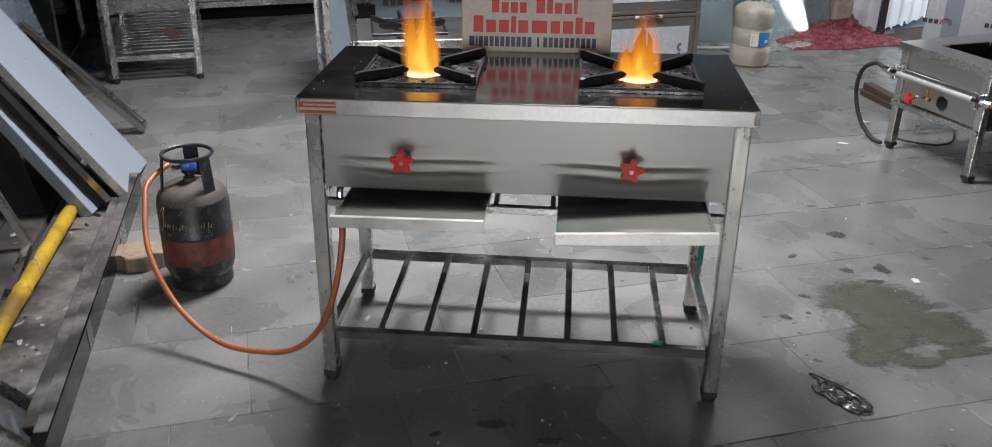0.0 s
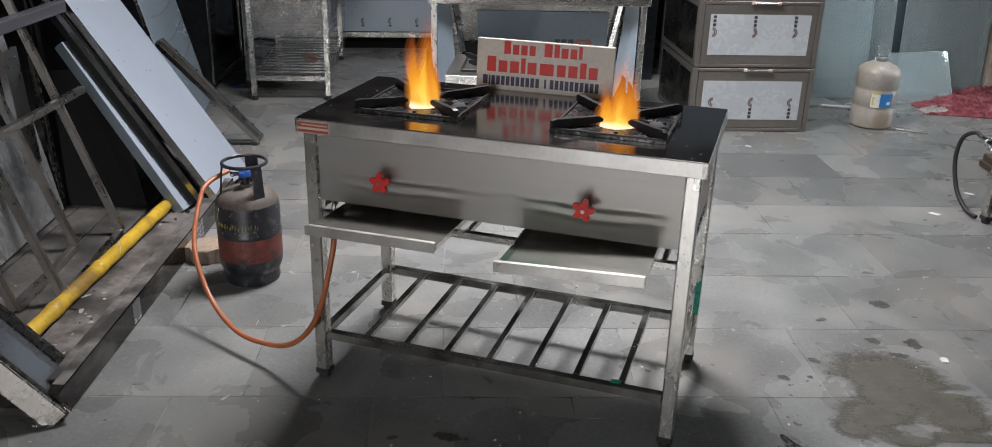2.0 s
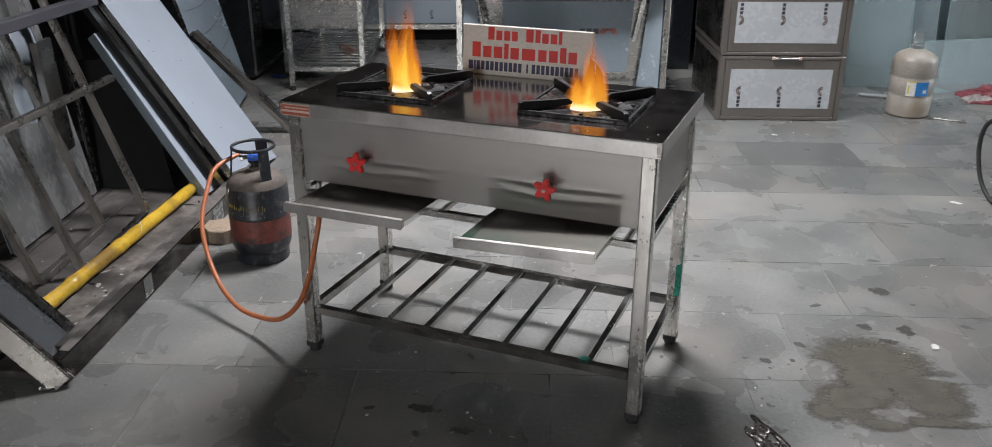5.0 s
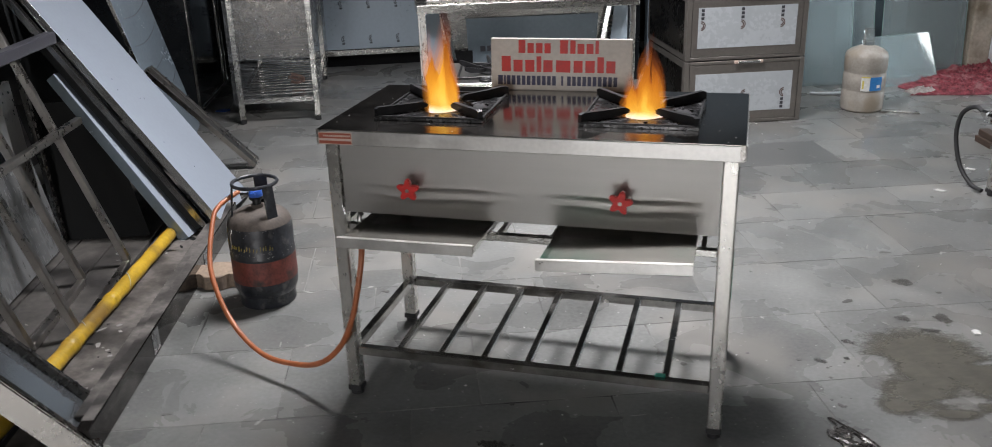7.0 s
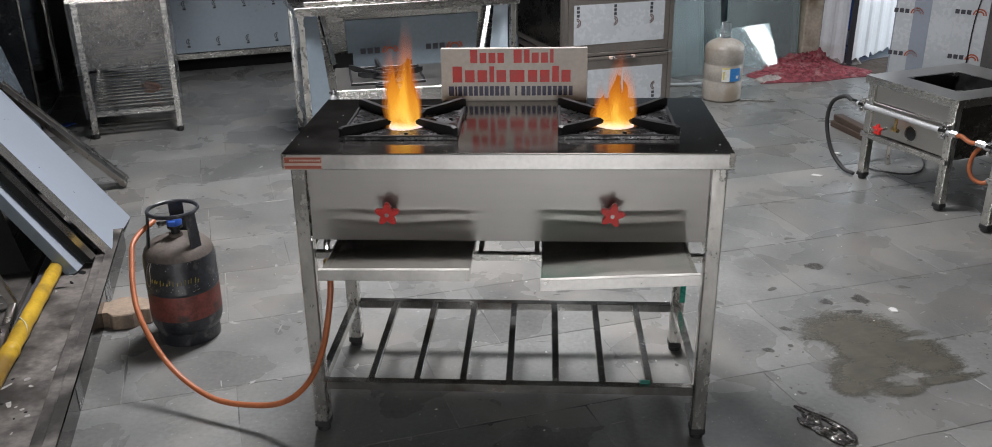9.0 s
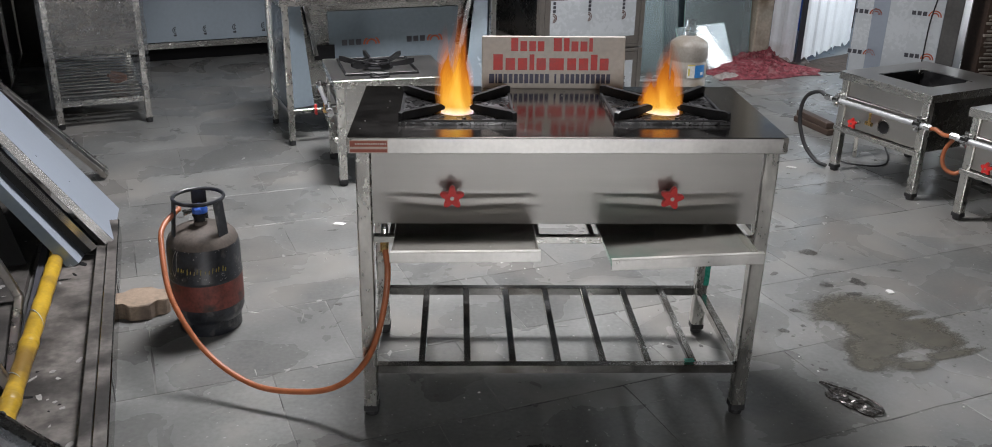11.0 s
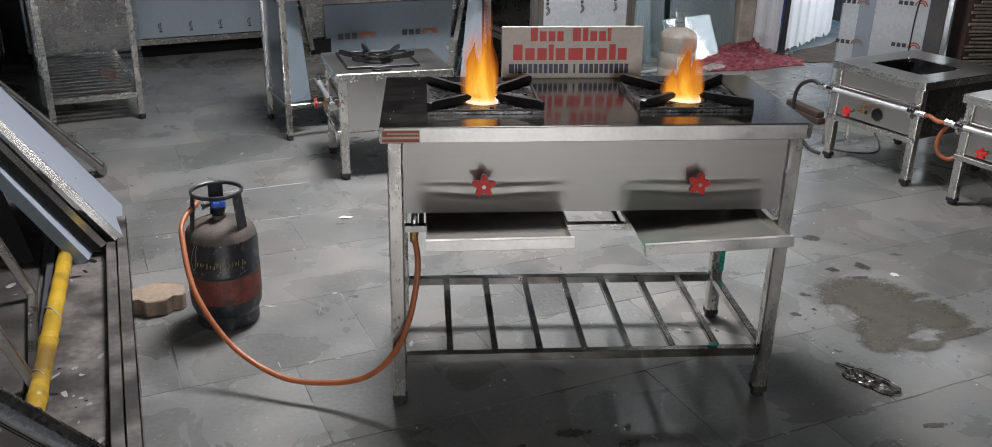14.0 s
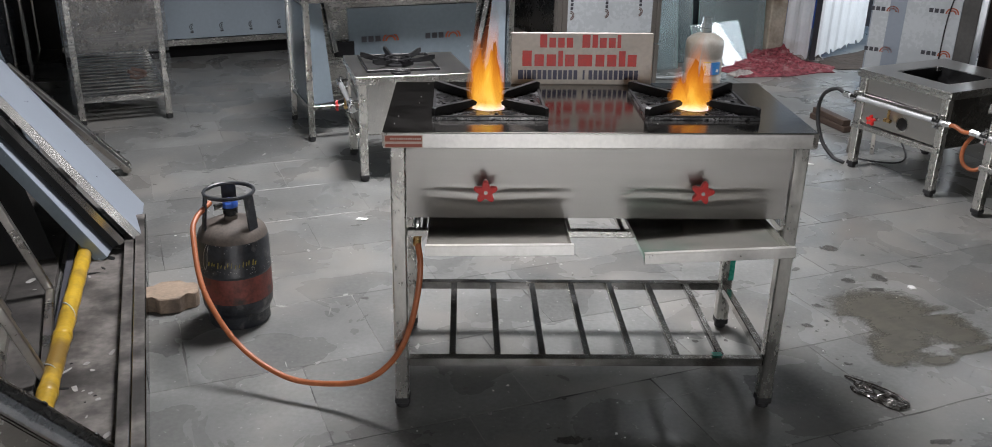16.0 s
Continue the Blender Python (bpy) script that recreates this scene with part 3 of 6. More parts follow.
def sheet(bm, nx, nz, x0, x1, z0, z1, y, f, thick=0.0015):
    front = [[bm.verts.new((x0 + (x1 - x0) * i / nx, y - f(x0 + (x1 - x0) * i / nx, z0 + (z1 - z0) * j / nz), z0 + (z1 - z0) * j / nz)) for j in range(nz + 1)] for i in range(nx + 1)]
    for i in range(nx):
        for j in range(nz):
            bm.faces.new((front[i][j], front[i + 1][j], front[i + 1][j + 1], front[i][j + 1]))
    g = bmesh.ops.extrude_face_region(bm, geom=list(bm.faces))
    bmesh.ops.translate(bm, verts=[v for v in g["geom"] if isinstance(v, bmesh.types.BMVert)], vec=(0, thick, 0))


b = B()
sheet(b, 110, 44, -0.689, 0.409, 0.645, 0.860, 2.334, dent)
part("front_panel", b, APRON, cooker, "satin steel front panel with pressed creases", True)
for x in (X0 + 0.030, X1 - 0.026):
    b = B()
    box(b, (x, (LY[0] + LY[1]) / 2, 0.750), (0.0016, LY[1] - LY[0] - 0.044, 0.216))
    part("side_panel", b, APRON, cooker)
b = B()
box(b, ((X0 + X1) / 2, 2.882, 0.75), (LX[1] - LX[0] - 0.044, 0.0016, 0.216))
part("back_panel", b, APRON, cooker)
for x in LX:
    for y in LY:
        b = B()
        box(b, (x, y, 0.447), (0.043, 0.042, 0.826), 0.004)
        leg = part("leg", b, STEEL_V, cooker)
        b = B()
        lathe(b, [(0.014, 0.0), (0.020, 0.004), (0.021, 0.016), (0.0205, 0.020)], 16, (x, y, 0))
        box(b, (x, y, 0.030), (0.046, 0.045, 0.022), 0.003)
        part("rubber_foot", b, RUBBER, leg)
for y in (2.352, 2.868):
    b = B()
    box(b, ((LX[0] + LX[1]) / 2, y, 0.592), (LX[1] - LX[0] - 0.044, 0.022, 0.022), 0.002)
    part("upper_rail", b, STEEL, cooker)
for x in LX:
    b = B()
    box(b, (x, (LY[0] + LY[1]) / 2, 0.592), (0.022, LY[1] - LY[0] - 0.043, 0.022), 0.002)
    part("upper_rail", b, STEEL, cooker)
for y in LY:
    b = B()
    box(b, ((LX[0] + LX[1]) / 2, y + (0.004 if y > 2.5 else -0.004), 0.167), (LX[1] - LX[0] - 0.044, 0.026, 0.029), 0.002)
    part("shelf_rail", b, SLAT, cooker)
for x in LX:
    b = B()
    box(b, (x + (0.004 if x < 0 else -0.004), (LY[0] + LY[1]) / 2, 0.167), (0.026, LY[1] - LY[0] - 0.043, 0.029), 0.002)
    part("shelf_rail", b, SLAT, cooker)
for x in (-0.556, -0.417, -0.277, -0.137, 0.003, 0.143, 0.283):
    b = B()
    box(b, (x, (LY[0] + LY[1]) / 2, 0.1725), (0.022, LY[1] - LY[0] - 0.025, 0.018), 0.002)
    part("shelf_slat", b, SLAT, cooker)
GREEN_FILM = material("green protective film", (0.03, 0.30, 0.22), 0.3, 0.0, 0.25, 20, 90, 0.2)
for c, sz in (((0.4545, 2.862, 0.30), (0.0012, 0.02, 0.16)), ((0.445, 2.850, 0.26), (0.018, 0.0012, 0.12)), ((0.268, 2.349, 0.1875), (0.03, 0.02, 0.0014))):
    b = B()
    box(b, c, sz)
    part("film_scrap", b, GREEN_FILM, cooker, "scrap of green protective film")


def star_wheel(parent, at, turn, r=0.034):
    """A five-lobed red hand wheel on a brass spindle, facing -y."""
    b = B()
    out = []
    for k in range(60):
        a = 2 * math.pi * k / 60
        out.append(((r * (0.80 + 0.22 * math.cos(5 * a))) * math.cos(a), (r * (0.80 + 0.22 * math.cos(5 * a))) * math.sin(a)))
    m = Matrix.Translation(at) @ UP @ Matrix.Rotation(radians(turn), 4, "Z")
    prism(b, [(x * 0.9, y * 0.9) for x, y in out], 0.010, 0.014, m)
    prism(b, out, 0.000, 0.0098, m)
    w = part("hand_wheel", b, RED, parent, "red star-shaped valve wheel", True)
    b = B()
    rod(b, m @ Vector((0, 0, -0.052)), m @ Vector((0, 0, 0.017)), 0.0045)
    rod(b, m @ Vector((0, 0, 0.0145)), m @ Vector((0, 0, 0.0175)), 0.0058, n=6)
    rod(b, m @ Vector((0, 0, -0.050)), m @ Vector((0, 0, -0.030)), 0.009, n=8)
    part("spindle", b, STAINED, w)
    return w


star_wheel(cooker, (-0.465, 2.290, 0.744), 90)
star_wheel(cooker, (0.147, 2.290, 0.746), 78)


def drip_tray(x0, x1, y0, z, z_end, mat, label):
    """A shallow tray that slopes from z at x0 to z_end at x1."""
    y1 = 2.78
    tilt = pose(x0, 0, z, 0, -math.degrees(math.atan2(z_end - z, x1 - x0)), 0)
    w = x1 - x0
    tilt = tilt @ Matrix.Translation((0, y0, 0)) @ Matrix.Rotation(radians(-2.2), 4, "X") @ Matrix.Translation((0, -y0, -0.007))

    def piece(name, boxes, m, parent):
        t = B()
        for c, sz, bev in boxes:
            box(t, c, sz, bev)
        t.transform(tilt)
        return part(name, t, m, parent)

    p = piece("drip_tray", [((w / 2, (y0 + y1) / 2, 0), (w, y1 - y0, 0.0016), 0)], mat, cooker)
    tagged(p, label)
    for x in (0, w):
        piece("tray_side", [((x, (y0 + 0.02 + y1) / 2, 0.0082), (0.0016, y1 - y0 - 0.02, 0.014), 0)], mat, p)
    piece("tray_side", [((w / 2, y1, 0.0082), (w - 0.004, 0.0016, 0.014), 0)], mat, p)
    piece("tray_lip", [((w / 2, y0 - 0.001, 0.0128), (w + 0.006, 0.003, 0.0295), 0.0008), ((w / 2, y0 + 0.0065, 0.0268), (w + 0.004, 0.012, 0.0016), 0)], FASCIA, p)


drip_tray(-0.626, -0.231, 2.122, 0.628, 0.633, TRAY, "steel drip tray pulled part way out")
drip_tray(-0.042, 0.357, 2.080, 0.627, 0.648, TEAL_STEEL, "steel drip tray tinted with a green reflection, pulled out")
for x in (-0.640, -0.217, -0.056, 0.371):
    b = B()
    box(b, (x, 2.61, 0.592), (0.014, 0.50, 0.014))
    part("tray_runner", b, STAINED, cooker)

# gas feed under the left end
b = B()
sweep(b, glide([(-0.662, 2.365, 0.555), (-0.66, 2.37, 0.62), (-0.655, 2.42, 0.655), (-0.60, 2.48, 0.67), (-0.45, 2.50, 0.68), (0.15, 2.50, 0.68)]), 0.010, 10)
part("gas_pipe", b, CHROME, cooker)
b = B()
rod(b, (-0.662, 2.365, 0.545), (-0.661, 2.367, 0.585), 0.013, n=8)
part("hose_nipple", b, BRASS, cooker)


RISE = 0.010 / (X1 - X0)  # the right end stands a little higher


def seat(x, y, up=0.0, turn=0.0):
    return pose(x, y, TOPZ - 0.001 + RISE * (x - X0) + up, 0, -math.degrees(math.atan(RISE)), 0) @ pose(0, 0, 0, 0, 0, turn)


for ob in cooker.children_recursive:
    for v in ob.data.vertices:
        if v.co.z > 0.5 and ob.name.split(".")[0] in ("tabletop", "fascia", "corner_weld", "maker_tag", "red_bar", "tag_print", "front_panel", "side_panel", "back_panel", "leg"):
            v.co.z += (RISE * (v.co.x - X0) - 0.001) * min(1.0, (v.co.z - 0.5) / 0.4)


# pan supports and burners
def pan_support(cx, cy, turn, label):
    g = thing("pan_support", seat(cx, cy, 0, turn), label, "pan support", "pan supports on the cooking range")
    h = 0.168
    b = B()
    n = 36
    ring_o, ring_i = [], []
    for k in range(n):
        a = 2 * math.pi * (k + 0.5) / n
        m = 1 / max(abs(math.cos(a)), abs(math.sin(a)))
        ring_o.append((h * m * math.cos(a), h * m * math.sin(a)))
        rr = 0.089 + 0.006 * math.cos(4 * a)
        ring_i.append((rr * math.cos(a), rr * math.sin(a)))
    vs = [[b.verts.new((x, y, z)) for x, y in r] for r, z in ((ring_o, 0.001), (ring_o, 0.009), (ring_i, 0.007), (ring_i, 0.001))]
    for p, q in zip(vs, vs[1:] + vs[:1]):
        for k in range(n):
            b.faces.new((p[k], p[(k + 1) % n], q[(k + 1) % n], q[k]))
    part("base_plate", b, PLATE, g)
    b = B()
    for sx, sy, lx, ly in ((0, -1, 1, 0), (0, 1, 1, 0), (-1, 0, 0, 1), (1, 0, 0, 1)):
        box(b, (sx * (h - 0.004), sy * (h - 0.004), 0.0115), (0.008 + lx * (2 * h - 0.008), 0.008 + ly * (2 * h - 0.008), 0.005), 0.001)
    part("rim", b, IRON, g)
    for k in range(4):
        a = radians(45 + 90 * k)
        d = Vector((math.cos(a), math.sin(a), 0))
        b = B()
        m = Matrix((d, (0, 0, 1), Vector((d.y, -d.x, 0)))).transposed().to_4x4()
        r0, r1 = 0.062, h * 1.38
        prism(b, [(r0, 0.014), (r0 - 0.004, 0.022), (r0 + 0.012, 0.032), (r1 * 0.6, 0.034), (r1 - 0.012, 0.038), (r1, 0.034), (r1, 0.004), (r1 * 0.62, 0.007)], -0.0075, 0.0075, m)
        part("arm", b, IRON, g)
    for k in range(4):
        a = radians(90 * k + 8)
        b = B()
        rod(b, (0.135 * math.cos(a), 0.135 * math.sin(a), 0.007), (0.135 * math.cos(a), 0.135 * math.sin(a), 0.013), 0.006, n=8)
        part("bolt", b, IRON, g)
    return g


def burner(cx, cy):
    g = thing("gas_burner", seat(cx, cy, -0.0185), "round black cast-iron gas burner, lit", "burner", "burners of the cooking range")
    b = B()
    lathe(b, [(0.120, -0.026), (0.122, -0.020), (0.118, -0.012), (0.086, -0.010), (0.060, 0.000), (0.055, 0.006)], 32)
    part("bowl", b, IRON, g)
    b = B()
    lathe(b, [(0.046, 0.004), (0.050, 0.005), (0.049, 0.009), (0.040, 0.011), (0.012, 0.012)], 32)
    part("burner_head", b, SOOT, g, smooth=True)
    b = B()
    for k in range(24):
        a = 2 * math.pi * k / 24
        box(b, (0.0445 * math.cos(a), 0.0445 * math.sin(a), 0.009), (0.005, 0.003, 0.003), rot=Matrix.Rotation(a, 4, "Z"))
    part("burner_port", b, IRON, g)
    return g


pan_support(*BURN[0], 0.5, "black cast-iron four-armed pan support round a lit burner")
pan_support(*BURN[1], -0.5, "black cast-iron four-armed pan support with sooty arms")
for c in BURN:
    burner(*c)


def tongue(bm, x, y, r, h, lean, wob, n=18, rows=16, seed=0):
    """One tongue of fire from z 0 to h, narrowing unevenly."""
    rng = random.Random(seed)
    ph = [rng.uniform(0, 6.28) for _ in range(4)]
    rings = []
    for j in range(rows + 1):
        t = j / rows
        w = r * (1.0 - max(0.0, (t - 0.22) / 0.78) ** 0.9) * (1.0 + 0.5 * t + 0.22 * math.sin(6 * t + ph[0]) * t + 0.16 * math.sin(13 * t + ph[2]) * t) + 0.0006
        ox = x + lean[0] * t * t + wob * math.sin(5.2 * t + ph[1]) * t
        oy = y + lean[1] * t * t + wob * math.cos(4.1 * t + ph[2]) * t
        rings.append([bm.verts.new((ox + w * (1 + 0.16 * math.sin(3 * a + 5 * t + ph[3])) * math.cos(a), oy + w * (1 + 0.16 * math.sin(3 * a + 5 * t + ph[3])) * math.sin(a), h * t))
                      for a in [2 * math.pi * k / n for k in range(n)]])
    for p, q in zip(rings, rings[1:]):
        for k in range(n):
            bm.faces.new((p[k], p[(k + 1) % n], q[(k + 1) % n], q[k]))
    bm.faces.new(rings[-1])


def flame(c, label, rows, root):
    """Tongues of nested soft layers over a pale root."""
    g = thing("flame", seat(c[0], c[1], -0.0125), label, "flame", "flames of the cooking range")
    b = B()
    lathe(b, [(root, 0.0), (root, 0.006), (root * 0.97, 0.014), (root * 0.92, 0.024), (root * 0.86, 0.034)], 28)
    part("flame_root", b, FLAME_ROOT, g, "pale root of the flame", True)
    for x, y, r, h, lx, ly, wob, first, last, seed in rows:
        for k in range(first, last):
            f = (k - first) / 6
            b = B()
            tongue(b, x, y, r * (1 - 0.66 * f), h * (1 - 0.68 * f), (lx * (1 - f), ly * (1 - f)), wob * (1 - 0.6 * f), seed=seed)
            part("flame_tongue", b, FLAMES[k], g, smooth=True)
    return g


# rows: x, y, radius, height, lean x, lean y, wobble, first and last layer, seed
flame(BURN[0], "tall orange and yellow gas flame on the burner",
      [(0, 0, 0.050, 0.335, -0.010, 0, 0.022, 0, 6, 3), (0.018, 0.004, 0.026, 0.235, 0.016, 0, 0.014, 0, 4, 8), (-0.022, -0.004, 0.026, 0.285, -0.030, 0, 0.020, 0, 4, 9),
       (0.004, -0.008, 0.022, 0.200, 0.010, 0, 0.010, 1, 5, 14)], 0.049)
flame(BURN[1], "squat orange gas flame on the burner",
      [(0, 0, 0.056, 0.180, 0.004, 0, 0.014, 0, 6, 21), (0.028, 0.0, 0.026, 0.225, 0.014, 0, 0.020, 0, 3, 25), (-0.030, 0.003, 0.027, 0.150, -0.014, 0, 0.012, 0, 4, 26),
       (0.004, 0.0, 0.026, 0.260, 0.006, 0, 0.016, 0, 3, 29)], 0.055)

# crumbs and flecks on the top
rr = random.Random(17)
b = B()
for k in range(46):
    x, y = rr.uniform(X0 + 0.02, X1 - 0.02), rr.uniform(Y0 + 0.015, Y1 - 0.02)
    if min(math.hypot(x - c[0], y - c[1]) for c in BURN) < 0.26 and abs(y - 2.607) < 0.175 and min(abs(x - c[0]) for c in BURN) < 0.175:
        continue
    q, a0 = rr.uniform(0.0009, 0.0028), rr.uniform(0, 6.28)
    prism(b, [(x + q * rr.uniform(0.6, 1.3) * math.cos(a0 + j * 1.57), y + q * rr.uniform(0.5, 1.2) * math.sin(a0 + j * 1.57)) for j in range(4)], TOPZ + RISE * (x - X0) - 0.0008, TOPZ + RISE * (x - X0) + 0.0006)
solid("crumbs", b, SCUFF_PALE, "pale crumbs and flecks strewn on the range top", "crumbs", kind="stuff")

# sign board at the back of the range
SGW, SGH = 0.470, 0.170
sign = thing("sign_board", seat(-0.137, 2.872, 0.0005) @ pose(0, 0, 0, -5, 0, 0), "worn cream board with red and blue lettering bars, on the range", "sign")
b = B()
box(b, (0, 0.006, SGH / 2), (SGW, 0.012, SGH), 0.003)
part("board", b, BOARD, sign)


def lettering(x0, x1, t0, t1, widths, tall, mat, name):
    """One word as plain bars, one a letter: left, right, top and bottom in shares of the board."""
    unit, x = (x1 - x0) * SGW / sum(widths), (x0 - 0.5) * SGW
    for k, wd in enumerate(widths):
        zb = SGH * (1 - t1)
        zt = SGH * (1 - t0) - (0 if k in tall else (t1 - t0) * SGH * 0.24)
        b = B()
        box(b, (x + unit * wd / 2, -0.0006, (zb + zt) / 2), (unit * wd * 0.80 - 0.0012, 0.0012, zt - zb))
        part(name, b, mat, sign)
        x += unit * wd


lettering(0.195, 0.44, 0.035, 0.285, (1.1, 1.05, 1.05, 1), (0,), PRINT_RED, "red_bar")
lettering(0.49, 0.775, 0.035, 0.285, (1.15, 0.8, 1, 1, 0.55), (0, 1, 4), PRINT_RED, "red_bar")
lettering(0.07, 0.895, 0.345, 0.645, (1.05, 1.05, 1.05, 0.55, 1.05, 1.6, 1, 1.05, 0.75, 1), (0, 3, 8), PRINT_RED, "red_bar")
lettering(0.045, 0.475, 0.72, 0.90, (1.3, 0.5) + (1,) * 10, range(12), PRINT_BLUE, "blue_bar")
lettering(0.505, 0.525, 0.72, 0.90, (1,), (0,), PRINT_BLUE, "blue_bar")
lettering(0.545, 0.905, 0.72, 0.90, (1,) * 10, range(10), PRINT_BLUE, "blue_bar")

# gas cylinder ---------------------------------------------------------------
cyl = thing("gas_cylinder", pose(-1.352, 2.938, 0, 0, 0, 10) @ Matrix.Diagonal((0.89, 0.89, 0.975, 1)), "scuffed black gas cylinder with a faded red band", "gas cylinder")
b = B()
lathe(b, [(0.118, 0.0), (0.122, 0.0), (0.124, 0.004), (0.124, 0.060), (0.118, 0.062)], 44)
part("foot_ring", b, GAS_BLACK, cyl, smooth=True)
b = B()
lathe(b, [(0.100, 0.030), (0.128, 0.052), (0.139, 0.078), (0.1415, 0.110)], 44)
part("lower_body", b, GAS_BLACK, cyl, smooth=True)
b = B()
lathe(b, [(0.1415, 0.110), (0.1420, 0.114), (0.1420, 0.206), (0.1415, 0.210)], 44)
part("band", b, GAS_RED, cyl, "faded red band", True)
b = B()
lathe(b, [(0.1415, 0.210), (0.1435, 0.216), (0.1440, 0.221), (0.1415, 0.226), (0.1415, 0.325), (0.138, 0.345)], 44)
part("upper_body", b, GAS_BLACK, cyl, smooth=True)
b = B()
lathe(b, [(0.138, 0.345), (0.130, 0.365), (0.112, 0.383), (0.080, 0.396), (0.040, 0.402), (0.026, 0.404), (0.026, 0.418)], 44)
part("shoulder", b, GAS_DUST, cyl, "dusty rusted shoulder", True)
b = B()
rod(b, (0, 0, 0.404), (0, 0, 0.440), 0.019)
rod(b, (0, 0, 0.438), (0, 0, 0.448), 0.030)
part("valve", b, IRON, cyl)
b = B()
sweep(b, [Vector((0.096 * math.cos(2 * math.pi * k / 40), 0.096 * math.sin(2 * math.pi * k / 40), 0.508)) for k in range(40)], 0.0075, 8, ring=True)
collar = part("collar_ring", b, GAS_BLACK, cyl, smooth=True)
for a, wd in ((-38, 0.050), (95, 0.058), (205, 0.030)):
    a = radians(a)
    b = B()
    span(b, (0.112 * math.cos(a), 0.112 * math.sin(a), 0.380), (0.096 * math.cos(a), 0.096 * math.sin(a), 0.510), wd, 0.007, 0.001, up=(-math.cos(a), -math.sin(a), 0.0))
    part("strap", b, GAS_BLACK, collar)
b = B()
lathe(b, [(0.020, 0.448), (0.030, 0.450), (0.032, 0.462), (0.026, 0.476), (0.010, 0.480)], 24)
box(b, (-0.004, -0.02, 0.462), (0.028, 0.03, 0.020), 0.004)
part("regulator", b, BLUE, cyl, "blue gas regulator", True)
b = B()
rod(b, (-0.028, -0.010, 0.460), (-0.060, -0.022, 0.456), 0.009, n=8)
rod(b, (-0.048, -0.018, 0.458), (-0.060, -0.022, 0.456), 0.012, n=6)
part("connector", b, CHROME, cyl)
b = B()
rr = random.Random(25)
for k in range(90):
    a, z, r = radians(rr.uniform(-165, 15)), rr.choice((0.232, 0.240, 0.252, 0.335)) + rr.gauss(0, 0.008), 0.1414
    if z > 0.325:
        r = 0.1414 - (z - 0.325) * 0.18
    q = rr.uniform(0.0012, 0.0042)
    box(b, (r * math.cos(a), r * math.sin(a), z), (0.0012, q, q * rr.uniform(0.5, 1.2)), rot=Matrix.Rotation(a, 4, "Z"))
tagged(part("paint_chips", b, SCUFF_PALE, cyl, "pale chips in the black paint"), "pale chips in the black paint", kind="stuff")
b = B()
sweep(b, glide([(-0.075, -0.09, 0.36), (-0.100, -0.108, 0.33), (-0.112, -0.100, 0.28), (-0.108, -0.100, 0.245), (-0.098, -0.108, 0.27), (-0.090, -0.112, 0.33), (-0.070, -0.094, 0.362)], 6), 0.0011, 5)
part("wire_loop", b, STAINED, cyl, "thin wire loop hanging from the shoulder", True)
b = B()
rr = random.Random(5)
for k in range(15):
    a = radians(-130 + 5.5 * k + rr.uniform(-1, 1))
    hgt = rr.uniform(0.008, 0.020)
    span(b, (0.1432 * math.cos(a), 0.1432 * math.sin(a), 0.262 + rr.uniform(-0.004, 0.004)), (0.1432 * math.cos(a + 0.02), 0.1432 * math.sin(a + 0.02), 0.262 + hgt), 0.005, 0.002)
tagged(part("chalk_mark", b, GAS_YELLOW, cyl, "faded yellow painted marks"), "faded yellow painted marks", kind="stuff")

b = B()
sweep(b, glide([(-1.418, 2.926, 0.456), (-1.442, 2.82, 0.435), (-1.432, 2.744, 0.394), (-1.37, 2.598, 0.269), (-1.247, 2.493, 0.134), (-1.081, 2.401, 0.069), (-0.91, 2.345, 0.080),
                (-0.80, 2.305, 0.130), (-0.725, 2.296, 0.210), (-0.682, 2.298, 0.310), (-0.658, 2.310, 0.420), (-0.652, 2.335, 0.500), (-0.661, 2.364, 0.556)], 10), 0.0092, 12)
solid("gas_hose", b, HOSE, "orange rubber gas hose from the cylinder to the range", "hose", smooth=True)

# paving block beside the cylinder
b = B()
out = [(-0.104, -0.030), (-0.090, -0.050), (-0.058, -0.044), (-0.036, -0.080), (0.036, -0.080), (0.058, -0.044), (0.090, -0.050), (0.104, -0.030), (0.104, 0.030), (0.090, 0.050),
       (0.058, 0.044), (0.036, 0.080), (-0.036, 0.080), (-0.058, 0.044), (-0.090, 0.050), (-0.104, 0.030)]
prism(b, out, 0.0, 0.062)
bmesh.ops.bevel(b, geom=list(b.edges), offset=0.004, segments=1, affect="EDGES")
solid("paving_block", b, TAN_STONE, "sandy notched paving block lying on the floor", "paving block", pose(-1.632, 3.030, 0, 0, 0, 14))
# steel stock leaning along the west side ------------------------------------
RAIL_A, RAIL_D = Vector((-1.336, 1.830, 0)), Vector((-0.302, 0.953, 0)).normalized()
RAIL_N = Vector((-RAIL_D.y, RAIL_D.x, 0))  # towards the west wall


def R(s, o, z=0.0):
    """Along the steel rail and from it towards the wall."""
    return RAIL_A + RAIL_D * s + RAIL_N * o + Vector((0, 0, z))


